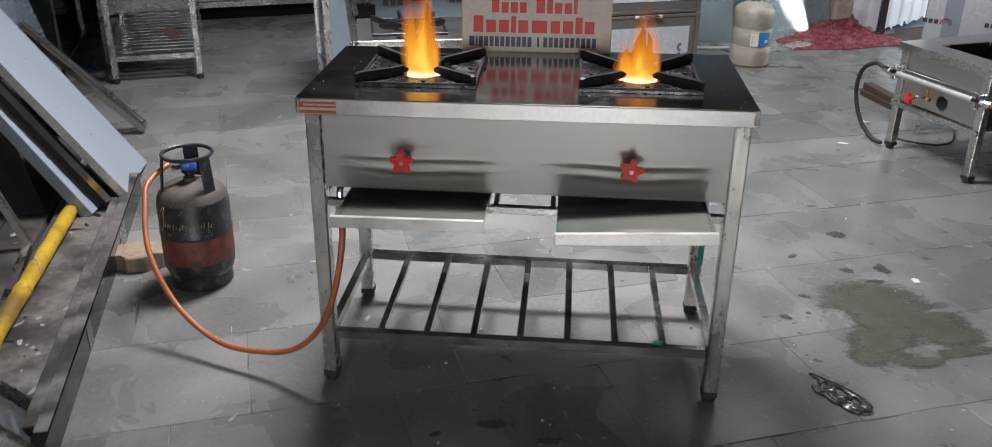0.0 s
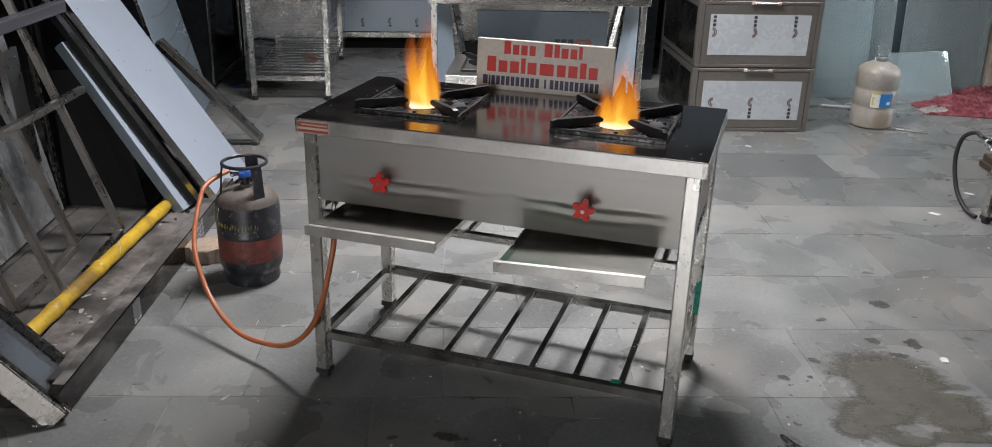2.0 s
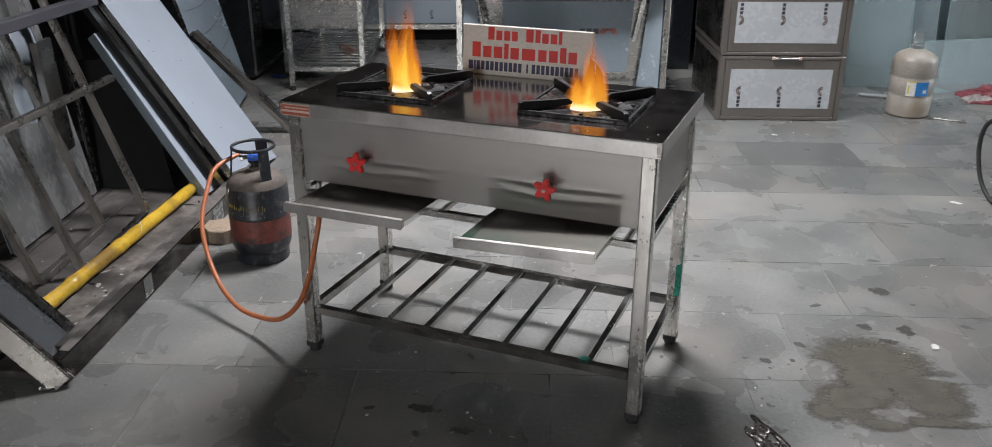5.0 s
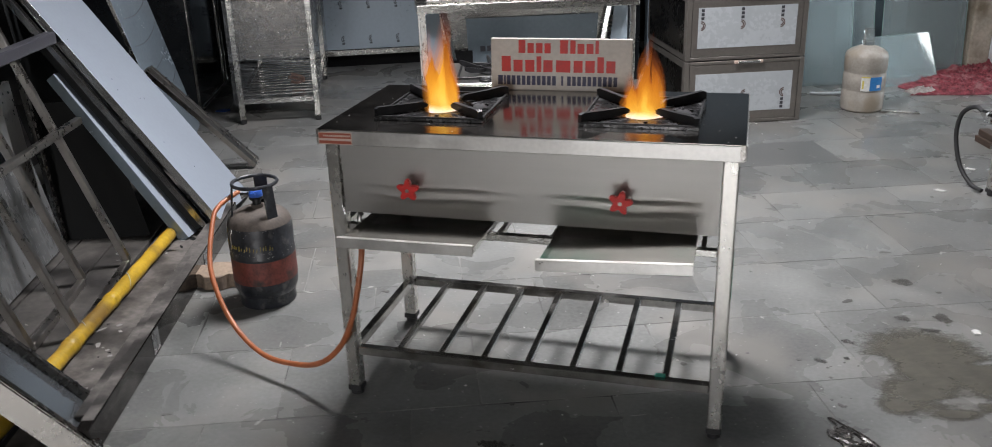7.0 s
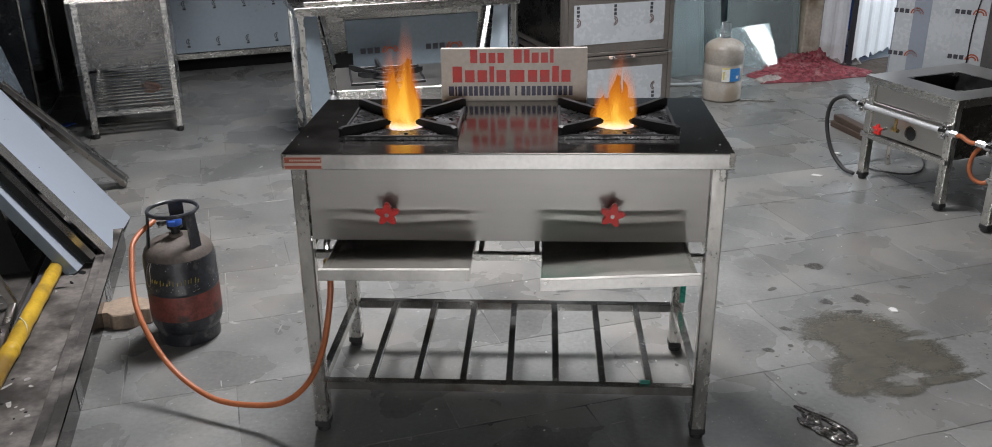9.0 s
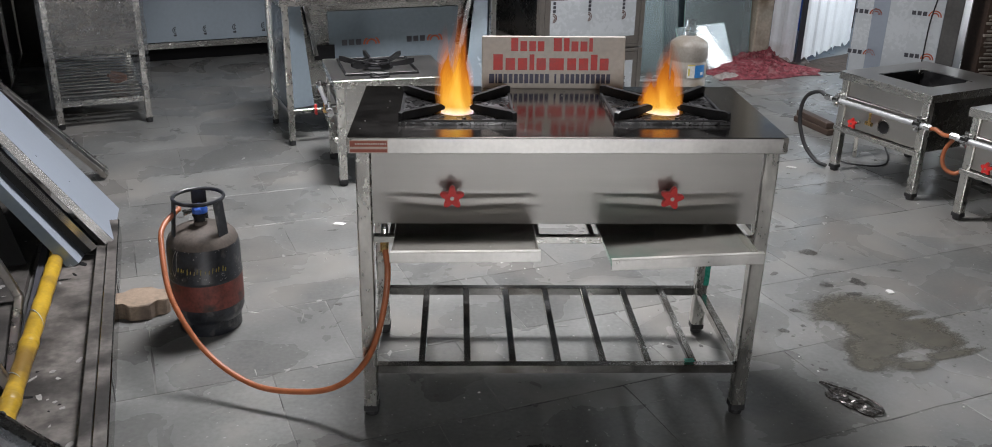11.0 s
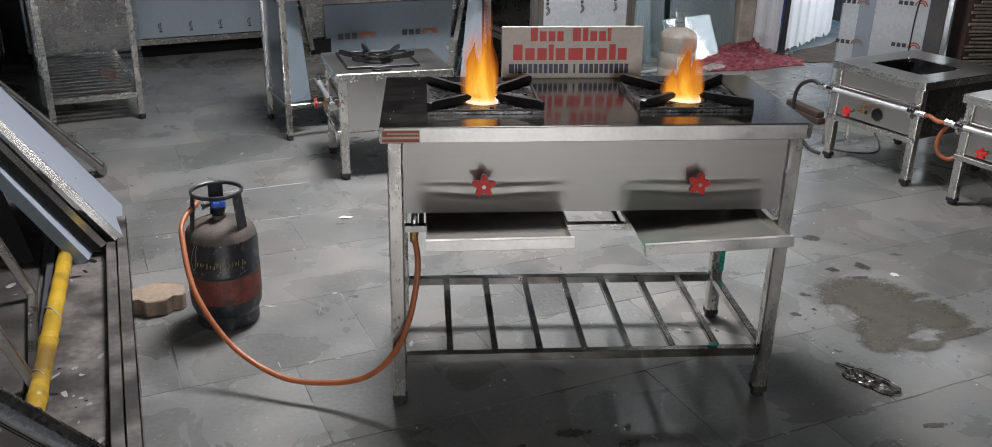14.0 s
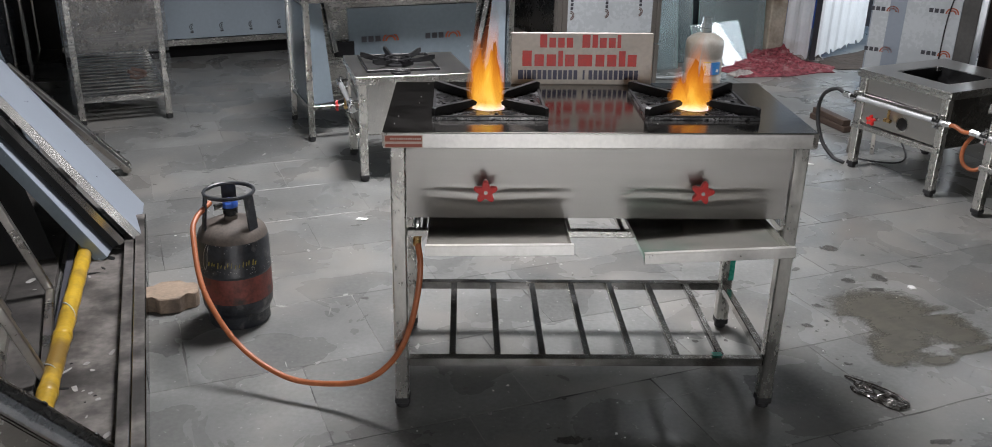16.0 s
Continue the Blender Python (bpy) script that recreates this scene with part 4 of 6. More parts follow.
rail = thing("lying_rail", Matrix(), "long dark glossy box rail lying on the floor, dusty on top", "steel rail")
b = B()
span(b, R(0.0, 0.021, 0.050), R(1.97, 0.021, 0.050), 0.042, 0.100, 0.003)
part("outer_tube", b, RAIL, rail, "dark glossy outer tube")
b = B()
span(b, R(0.05, 0.022, 0.1012), R(1.96, 0.022, 0.1012), 0.036, 0.002)
part("dust_layer", b, DUSTY, rail, "grey dust on the top face")
for s0, ln in ((0.60, 0.07), (1.33, 0.12)):
    b = B()
    span(b, R(s0, -0.0008, 0.052), R(s0 + ln, -0.0008, 0.052), 0.0014, 0.080)
    part("film_remnant", b, FILM_GREY, rail, "torn remnant of grey film")
b = B()
span(b, R(0.10, 0.066, 0.044), R(1.96, 0.066, 0.044), 0.038, 0.086, 0.003)
part("inner_tube", b, DUSTY, rail)

b = B()
span(b, R(0.02, 0.185, 0.015), R(1.93, 0.185, 0.015), 0.185, 0.030, 0.003)
solid("dusty_plank", b, DUSTY, "wide dusty grey plank lying beside the rail", "plank")
b = B()
span(b, R(0.0, 0.2975, 0.022), R(1.95, 0.2975, 0.022), 0.028, 0.042, 0.002)
solid("black_channel", b, PRINT_GREY, "narrow black channel lying along the plank", "channel")
base = thing("plinth", Matrix(), "low dusty plinth under the leaning steel", "plinth", kind="structure")
b = B()
span(b, R(-0.9, 0.78, 0.009), R(3.0, 0.78, 0.009), 0.88, 0.018)
part("plinth_bed", b, BED, base)
rr = random.Random(8)
for k in range(5):
    b = B()
    o = 0.42 + 0.165 * k
    span(b, R(-0.7 + rr.uniform(0, 0.3), o, 0.024), R(2.3 + rr.uniform(-0.2, 0.2), o, 0.024), 0.158, 0.012, 0.002)
    part("plank", b, BED, base)

pipe = thing("yellow_pipe", Matrix(), "yellow pipe wrapped in clear film, lying on the plinth", "pipe")
PA, PB = Vector((-1.575, 1.50, 0.060)), Vector((-2.10, 3.46, 0.060))
b = B()
path = [PA + (PB - PA) * k / 60 for k in range(61)]
rr = random.Random(2)
sweep(b, path, [0.0285 + 0.0014 * math.sin(k * 1.3) + rr.uniform(0, 0.0012) for k in range(61)], 16)
part("pipe_tube", b, YELLOW, pipe, smooth=True)
for f in (0.28, 0.42, 0.60):
    b = B()
    p = PA + (PB - PA) * f
    d = (PB - PA).normalized()
    sweep(b, [p - d * 0.02, p - d * 0.01, p + d * 0.012, p + d * 0.022], [0.0295, 0.033, 0.032, 0.0295], 14)
    part("wrap_fold", b, YELLOW, pipe, smooth=True)


for f, turns, ph in ((0.20, 0.5, 0.4), (0.33, 0.4, 2.0), (0.47, 0.6, 1.1), (0.66, 0.45, 0.2)):
    b = B()
    p = PA + (PB - PA) * f
    d = (PB - PA).normalized()
    e1 = d.cross(Vector((0, 0, 1))).normalized()
    e2 = e1.cross(d)
    sweep(b, [p + d * 0.13 * k / 14 + (e1 * math.cos(ph + turns * 6.28 * k / 14) + e2 * math.sin(ph + turns * 6.28 * k / 14)) * 0.0305 for k in range(15)], [0.0008 + 0.0016 * math.sin(math.pi * k / 14) for k in range(15)], 6)
    part("film_strand", b, FILM_WHITE, pipe, "pale strand of loose wrapping film", True)


def leaning(name, foot, lean, along, width, length, thick, mat, label, category, rim=0.0, rim_mat=None, group=""):
    """A flat sheet or tray with its foot edge from foot along `along`, leaning along `lean`; rim: the height of its turned-up edges."""
    lean, along = Vector(lean).normalized(), Vector(along).normalized()
    nrm = along.cross(lean).normalized()
    if nrm.z < 0:
        nrm = -nrm
    m = Matrix((along, lean, nrm)).transposed().to_4x4()
    m.translation = Vector(foot)
    t = thing(name, m, label, category, group)
    s = B()
    box(s, (width / 2, length / 2, -thick / 2), (width, length, thick), min(0.0015, thick / 3))
    part("face_sheet", s, mat, t)
    if rim:
        for x in (0.0, width):
            s = B()
            box(s, (x, length / 2, -rim / 2 - 0.001), (0.003, length, rim), 0.0008)
            part("folded_edge", s, rim_mat or STEEL, t)
        for y in (0.0, length):
            s = B()
            box(s, (width / 2, y, -rim / 2 - 0.001), (width - 0.004, 0.003, rim), 0.0008)
            part("folded_edge", s, rim_mat or STEEL, t)
    return t


# wide blue-white panel and its neighbours
wide = leaning("leaning_panel", (-1.872, 3.462, 0.106), (-0.600, -0.057, 0.798), (-0.19, 0.59, -0.09), 0.622, 1.62, 0.003, FILM, "blue-white film-covered steel panel leaning on the wall", "panel", 0.034, PANEL_SIDE)
b = B()
rr = random.Random(3)
for k in range(7):
    x, y = rr.uniform(0.05, 0.33), rr.uniform(0.2, 1.2)
    prism(b, [(x, y), (x + 0.006, y + 0.001), (x + 0.008, y + 0.005), (x + 0.002, y + 0.006)], 0.0, 0.001)
part("scuff", b, PRINT_GREY, wide)
narrow = leaning("steel_channel", (-1.985, 3.365, 0.044), (-0.565, -0.05, 0.82), (-0.088, 0.996, 0), 0.085, 0.92, 0.003, FILM, "narrow blue-white folded channel leaning on the stock", "channel", 0.05, FILM_DULL)
# the black strip stands in for a deep shaded gap; the other is steel
for f, w, ln, mat in ((0.10, 0.030, 1.10, SHADE_TAR_BLACK), (0.42, 0.030, 1.38, PANEL_SIDE)):
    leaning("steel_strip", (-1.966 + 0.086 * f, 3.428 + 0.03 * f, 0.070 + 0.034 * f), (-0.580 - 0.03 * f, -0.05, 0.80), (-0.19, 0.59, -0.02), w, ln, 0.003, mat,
            "one of two folded strips between the panels, bare steel and shade black", "steel strip", 0.03, mat, "leaning strips")

# slotted angle frame beyond the wide panel
ang = thing("angle_frame", Matrix(), "rusty slotted angle frame leaning on the panels", "frame")
AF = Vector((-2.305, 4.585, 0.020))
AD = Vector((-0.467, -0.439, 0.767)).normalized()
AS = Vector((0.30, -0.95, 0)).normalized()
for o, w in ((0.0, 0.034), (0.062, 0.058)):
    b = B()
    span(b, AF + AS * o, AF + AS * o + AD * 0.80, 0.030, w, 0.002, up=AS)
    part("angle_bar", b, STAINED, ang)
b = B()
span(b, AF + AS * -0.02 + AD * 0.02, AF + AS * 0.10 + AD * 0.02, 0.03, 0.03, 0.002)
part("angle_bar", b, STAINED, ang)
for k in range(5):
    b = B()
    p = AF + AD * (0.10 + 0.15 * k)
    lathe(b, [(0.008, 0), (0.008, 0.004), (0.004, 0.007)], 8, p + Vector((0.018, 0.0, 0.014)))
    part("bolt", b, IRON, ang)

# added black sheet: its colour is the shade of the recess behind the channels
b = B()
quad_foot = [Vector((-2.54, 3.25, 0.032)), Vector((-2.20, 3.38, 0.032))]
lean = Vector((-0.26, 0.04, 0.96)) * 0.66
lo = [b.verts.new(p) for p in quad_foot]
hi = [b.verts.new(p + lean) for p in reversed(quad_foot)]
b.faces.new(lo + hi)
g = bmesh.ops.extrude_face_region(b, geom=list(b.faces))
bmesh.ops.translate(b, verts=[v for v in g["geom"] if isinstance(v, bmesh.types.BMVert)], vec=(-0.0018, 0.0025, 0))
solid("black_sheet", b, SHADE_TAR_BLACK, "black sheet added for the shaded recess behind the channels", "sheet", None, "black sheets")

# blue sheet with scribed curves, further back
blue = leaning("steel_sheet", (-2.66, 4.38, 0.019), (-0.12, -0.20, 0.97), (-0.36, 0.93, 0), 0.80, 1.6, 0.003, FILM_DULL, "grey-blue film-covered sheet with scribed lines, leaning", "sheet", 0.02, STEEL)
for k in range(5):
    b = B()
    y = 0.35 + 0.16 * k
    sweep(b, glide([(0.10, y + 0.05, 0.0005), (0.35, y + 0.015, 0.0005), (0.60, y + 0.02, 0.0005), (0.79, y + 0.05, 0.0005)], 6), 0.0014, 5)
    part("scribed_line", b, PRINT_GREY, blue)

# tube frames


def tube_frame(foot_a, foot_b, lean, length, rungs, label):
    """Two leaning tubes, a foot bar between them and cross rungs."""
    t = thing("tube_frame", Matrix(), label, "frame", "leaning tube frames")
    lean = Vector(lean).normalized()
    fa, fb = Vector(foot_a), Vector(foot_b)
    s = (fb - fa).normalized()
    for f in (fa, fb):
        q = B()
        span(q, f, f + lean * length, 0.030, 0.030, 0.003, up=s)
        part("pole", q, STAINED, t)
    q = B()
    span(q, fa + s * 0.016, fb - s * 0.016, 0.030, 0.030, 0.003)
    part("foot_bar", q, STAINED, t)
    for h, ext in rungs:
        q = B()
        p = lean * h + lean.cross(s).normalized() * -0.031
        span(q, fa - s * ext + p, fb + s * ext + p, 0.028, 0.028, 0.003)
        part("rung", q, STAINED, t)
    return t


tube_frame((-2.085, 3.05, 0.047), (-1.845, 2.425, 0.047), (-0.33, -0.06, 0.92), 1.72, (), "bare steel tube frame leaning on the wall")
tube_frame((-2.150, 2.84, 0.047), (-1.945, 2.29, 0.047), (-0.30, -0.09, 0.92), 1.80, (), "dull steel tube frame leaning on the wall")
b = B()
span(b, (-2.335, 3.215, 0.625), (-1.88, 1.96, 0.668), 0.030, 0.030, 0.003)
solid("steel_tube", b, STAINED, "loose square steel tube laid across the leaning frames", "steel tube")
b = B()
span(b, (-2.52, 3.36, 0.955), (-2.08, 2.15, 0.98), 0.05, 0.05, 0.004)
solid("black_tube", b, PRINT_GREY, "thick black square tube laid across the leaning frames", "steel tube")

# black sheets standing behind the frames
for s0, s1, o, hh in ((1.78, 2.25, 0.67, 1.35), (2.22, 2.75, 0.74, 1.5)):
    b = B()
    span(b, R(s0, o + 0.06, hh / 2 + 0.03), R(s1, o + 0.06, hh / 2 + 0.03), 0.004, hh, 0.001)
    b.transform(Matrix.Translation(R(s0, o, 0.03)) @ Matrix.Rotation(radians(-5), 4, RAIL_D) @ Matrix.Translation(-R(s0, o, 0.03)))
    solid("black_sheet", b, SHADE_TAR_BLACK, "black sheet standing behind the leaning steel", "sheet", None, "black sheets")

# panel in a raised rim, nearest the camera
tray = thing("rimmed_panel", Matrix(), "grey steel panel in a dark raised rim, leaning on the rail", "panel")
TA, TB = Vector((-1.322, 1.826, 0.030)), Vector((-1.490, 2.060, 0.030))
TL = Vector((-0.60, -0.26, 0.76)).normalized()
TS = (TB - TA).normalized()
TN = TS.cross(TL).normalized()
if TN.z < 0:
    TN = -TN
TM = Matrix((TS, TL, TN)).transposed().to_4x4()
TM.translation = TA
TW = (TB - TA).length
b = B()
box(b, (TW / 2, 0.65, -0.012), (TW - 0.03, 1.27, 0.003))
b.transform(TM)
part("sheet", b, RIM_SHEET, tray, "bright grey-blue mirror sheet")
for x in (0.014, TW - 0.014):
    b = B()
    box(b, (x, 0.65, -0.006), (0.028, 1.30, 0.040), 0.003)
    b.transform(TM)
    part("rim_bar", b, DARK_STEEL, tray)
for k in range(7):
    b = B()
    lathe(b, [(0.0085, 0.0), (0.0085, 0.003), (0.005, 0.006)], 10)
    b.transform(TM @ Matrix.Translation((TW - 0.014, 0.10 + 0.17 * k, 0.0142)))
    part("screw", b, IRON, tray)
b = B()
box(b, (-0.0022, 0.65, -0.030), (0.004, 1.30, 0.075), 0.001)
b.transform(TM)
part("outer_face", b, DARK_STEEL, tray, "bare steel outer face")
b = B()
box(b, (TW / 2, 0.013, -0.006), (TW - 0.058, 0.026, 0.036), 0.003)
b.transform(TM)
part("rim_bar", b, DARK_STEEL, tray)
for x, y in ((0.012, -0.003), (0.03, 0.004), (0.012, 0.012)):
    b = B()
    box(b, (x, y, 0.017), (0.018, 0.014, 0.006), 0.002)
    b.transform(TM)
    part("corner_weld", b, CHROME, tray)
b = B()
lathe(b, [(0.004, 0.0), (0.028, 0.001), (0.031, 0.003), (0.028, 0.005), (0.005, 0.006)], 20)
solid("steel_disc", b, CHROME, "small pale steel disc lying on the floor", "disc", pose(-1.385, 1.80, 0.0005), smooth=True)

# counter sheet with round cut-outs, leaning on the wall
HF, HW, HL = Vector((-2.245, 2.45, 0.047)), 0.76, 1.42
hs = Vector((-0.33, 0.944, 0)).normalized()
hl = Vector((-0.16, -0.06, 0.985)).normalized()
hn = hs.cross(hl).normalized()
if hn.x < 0:
    hn = -hn
hm = Matrix((hs, hl, hn)).transposed().to_4x4()
hm.translation = HF
cut = thing("cutout_sheet", hm, "film-covered steel counter sheet with round cut-outs, leaning on the wall", "sheet")
b = B()
nx, ny = 60, 110
holes = [(0.24, 0.81, 0.112), (0.59, 0.79, 0.112), (0.49, 0.55, 0.112), (0.13, 0.57, 0.112)]
grid = [[b.verts.new((HW * i / nx, HL * j / ny, 0)) for j in range(ny + 1)] for i in range(nx + 1)]
for i in range(nx):
    for j in range(ny):
        x, y = HW * (i + 0.5) / nx, HL * (j + 0.5) / ny
        if all((x - hx) ** 2 + (y - hy) ** 2 > hr * hr for hx, hy, hr in holes):
            b.faces.new((grid[i][j], grid[i + 1][j], grid[i + 1][j + 1], grid[i][j + 1]))
for hx, hy, hr in holes:
    for v in b.verts:
        d = math.hypot(v.co.x - hx, v.co.y - hy)
        if v.link_faces and abs(d - hr) < 0.013 and any(e.is_boundary for e in v.link_edges):
            v.co.x, v.co.y = hx + (v.co.x - hx) * hr / d, hy + (v.co.y - hy) * hr / d
bmesh.ops.delete(b, geom=[v for v in b.verts if not v.link_faces], context="VERTS")
g = bmesh.ops.extrude_face_region(b, geom=list(b.faces))
bmesh.ops.translate(b, verts=[v for v in g["geom"] if isinstance(v, bmesh.types.BMVert)], vec=(0, 0, -0.003))
part("sheet", b, FILM_GREY, cut)
for x in (0.30, 0.58):
    emblem(cut, Matrix.Translation((x, 1.05, 0.001)) @ Matrix.Rotation(radians(90), 4, "Z"), 0.11)

hb = hm.copy()
hb.translation = HF - hn * 0.045 + hs * 0.03 + Vector((0, 0, -0.02))
back_sheet = thing("steel_sheet", hb, "dull grey film-covered sheet standing behind the cut-out one", "sheet")
b = B()
box(b, (HW / 2, 0.60, 0), (HW - 0.03, 1.20, 0.003), 0.001)
part("face_sheet", b, FILM_MID, back_sheet)

# dark stock standing against the west wall
for k, (u, v, w, ln, tilt, mat, label) in enumerate(((-1.295, 3.72, 0.13, 0.80, 3, STAINED, "stained steel strip standing behind the frames"), (-1.60, 3.75, 0.22, 1.7, 10, DARK_STEEL, "dark steel strip standing against the wall"),
                                                    (-1.58, 4.2, 0.35, 1.4, 13, DARK_STEEL, "dark steel sheet standing against the wall"), (-1.62, 2.75, 0.16, 1.6, 9, STEEL, "bright steel strip standing against the wall"))):
    t = thing("wall_strip", RM @ pose(u, v, 0.019, 0, -tilt, 0), label, "steel strip", "strips against the wall")
    b = B()
    box(b, (0, 0, ln / 2), (0.004, w, ln), 0.001)
    part("strip", b, mat, t)
    b = B()
    for y in (-w / 2, w / 2):
        box(b, (-0.015, y, ln / 2), (0.03, 0.003, ln))
    part("turned_edge", b, mat, t)
per = thing("perforated_angle", RM @ pose(-1.275, 3.88, 0.019, 0, -3, 0), "dark perforated angle standing behind the frames", "steel angle")
b = B()
box(b, (0, 0, 0.40), (0.003, 0.035, 0.8))
box(b, (-0.017, 0.017, 0.40), (0.034, 0.003, 0.8))
part("angle_bar", b, DARK_STEEL, per)
for k in range(14):
    b = B()
    box(b, (0.0021, 0.0, 0.08 + 0.05 * k), (0.001, 0.012, 0.02))
    part("slot", b, STAINED, per)

# dark glazed cabinets in the far corner
for u, v, label in ((-1.52, 6.75, "dark glazed steel cabinet with bright edge strips"), (-1.52, 7.75, "dark glazed steel cabinet in the corner")):
    t = thing("glazed_cabinet", RM @ pose(u, v, 0), label, "cabinet", "cabinets in the corner")
    b = B()
    box(b, (0, 0, 0.75), (0.70, 0.92, 1.44), 0.004)
    part("body", b, GLASS_DARK, t)
    for y in (-0.462, 0.462):
        b = B()
        box(b, (0.352, y * 0.985, 0.76), (0.014, 0.030, 1.42), 0.002)
        part("edge_strip", b, STEEL_SMOOTH, t)
    b = B()
    box(b, (0.354, 0, 0.05), (0.012, 0.90, 0.03), 0.002)
    part("edge_strip", b, CHROME, t)
    b = B()
    box(b, (0, 0, 0.016), (0.66, 0.86, 0.032))
    part("base", b, RUBBER, t)

# wrapped rack --------------------------------------------------------------
rack = thing("wrapped_rack", pose(-2.862, 5.374, 0, 0, 0, 23), "steel slatted table wrapped in clear stretch film", "table")
RWD, RDP, RH = 0.545, 1.355, 0.86
for x in (0.02, RWD - 0.02):
    for y in (0.02, RDP - 0.02):
        b = B()
        box(b, (x, y, 0.445), (0.038, 0.038, 0.83), 0.003)
        leg = part("leg", b, STEEL_V, rack)
        b = B()
        lathe(b, [(0.016, 0), (0.021, 0.004), (0.021, 0.034)], 14, (x, y, 0))
        part("rubber_foot", b, RUBBER, leg)
b = B()
box(b, (RWD / 2, RDP / 2, RH), (RWD + 0.05, RDP + 0.05, 0.04), 0.003)
part("tabletop", b, STEEL, rack)
b = B()
box(b, (RWD / 2, RDP / 2, 0.64), (RWD - 0.05, RDP - 0.05, 0.40), 0.002)
part("body", b, DARK_STEEL, rack)
for y in (0.02, RDP - 0.02):
    b = B()
    box(b, (RWD / 2, y, 0.155), (RWD - 0.04, 0.03, 0.034), 0.002)
    part("shelf_rail", b, STEEL, rack)
for x in (0.02, RWD - 0.02):
    b = B()
    box(b, (x, RDP / 2, 0.155), (0.03, RDP - 0.078, 0.034), 0.002)
    part("shelf_rail", b, STEEL, rack)
for k in range(13):
    b = B()
    box(b, (RWD / 2, 0.10 + 0.095 * k, 0.162), (RWD - 0.07, 0.045, 0.018), 0.002)
    part("shelf_slat", b, SLAT, rack)
b = B()
sweep(b, glide([(0.33, 0.30, 0.25), (0.36, 0.32, 0.235), (0.40, 0.31, 0.225), (0.43, 0.29, 0.24), (0.40, 0.27, 0.26), (0.35, 0.29, 0.27)], 6), 0.012, 8)
sweep(b, glide([(0.34, 0.34, 0.21), (0.38, 0.33, 0.20), (0.42, 0.32, 0.215), (0.43, 0.30, 0.22)], 6), 0.012, 8)
part("coiled_hose", b, COIL, rack, "coil of orange hose on the shelf", True)
# the film hangs round the legs with shallow folds
b = B()
peri = []
for k in range(160):
    s = k / 160 * 2 * (RWD + RDP + 0.08)
    ww, dd = RWD + 0.04, RDP + 0.04
    if s < ww:
        p, q = (s - 0.02, -0.02), (0, -1)
    elif s < ww + dd:
        p, q = (RWD + 0.02, s - ww - 0.02), (1, 0)
    elif s < 2 * ww + dd:
        p, q = (RWD + 0.02 - (s - ww - dd), RDP + 0.02), (0, 1)
    else:
        p, q = (-0.02, RDP + 0.02 - (s - 2 * ww - dd)), (-1, 0)
    peri.append((p, q))
b.free()
for zlo, zhi, mat, label in ((0.425, 0.835, WRAP, "crinkled clear stretch film, several layers"), (0.135, 0.420, WRAP_THIN, "thin clear stretch film")):
    b = B()
    rows = []
    for j in range(9):
        z = zlo + (zhi - zlo) * j / 8
        rows.append([b.verts.new((p[0] + q[0] * 0.004 * math.sin(k * 0.9 + z * 31), p[1] + q[1] * 0.004 * math.sin(k * 0.9 + z * 31), z + 0.012 * math.sin(k * 0.35) * (j == 0))) for k, (p, q) in enumerate(peri)])
    for r0, r1 in zip(rows, rows[1:]):
        for k in range(160):
            b.faces.new((r0[k], r0[(k + 1) % 160], r1[(k + 1) % 160], r1[k]))
    part("stretch_film", b, mat, rack, label, True)

# long film-covered bench along the back wall
bench = thing("film_covered_bench", pose(-3.588, 6.978, 0, 0, 0, 23.6), "long steel bench covered in blue film over a black base", "bench")
BL = 3.1
# near-black base block fills the dark gap under the bench
b = B()
box(b, (BL / 2, 0.26, 0.05), (BL, 0.40, 0.10))
part("plinth", b, GAP_BLACK, bench)
b = B()
box(b, (BL / 2, 0.25, 0.125), (BL, 0.49, 0.05), 0.004)
part("bottom_rail", b, STEEL, bench)
b = B()
box(b, (1.83, 0.012, 0.50), (0.075, 0.024, 0.69), 0.003)
part("post", b, STEEL_SMOOTH, bench)
for x0, x1, first, count in ((0.005, 1.785, 0.04, 8), (1.875, BL - 0.005, 1.98, 5)):
    b = B()
    box(b, ((x0 + x1) / 2, 0.012, 0.50), (x1 - x0, 0.02, 0.69), 0.003)
    panel = part("front_panel", b, FILM_BENCH, bench)
    for z in (0.245, 0.545):
        for j in range(count):
            m = Matrix.Translation((first + 0.234 * j, 0.0008, z)) @ UP
            for r0, r1 in ((0.010, 0.016), (0.022, 0.028)):
                bb = B()
                ring = [(-r1 * math.sin(a), r1 * math.cos(a)) for a in [math.pi * q / 10 for q in range(11)]]
                ring += [(-r0 * math.sin(a), r0 * math.cos(a)) for a in [math.pi * q / 10 for q in range(10, -1, -1)]]
                prism(bb, ring, 0, 0.0014, m)
                part("printed_arch", bb, PRINT_GREY, panel)
            bb = B()
            prism(bb, [(-0.022, -0.032), (0.002, -0.032), (0.002, -0.046), (-0.022, -0.046)], 0, 0.0014, m)
            part("printed_mark", bb, PRINT_GREY, panel)
b = B()
box(b, (BL / 2, 0.27, 0.52), (BL - 0.02, 0.48, 0.70))
part("body", b, DARK_STEEL, bench)
b = B()
box(b, (BL / 2, 0.25, 0.885), (BL, 0.54, 0.04), 0.003)
part("worktop", b, STEEL, bench)

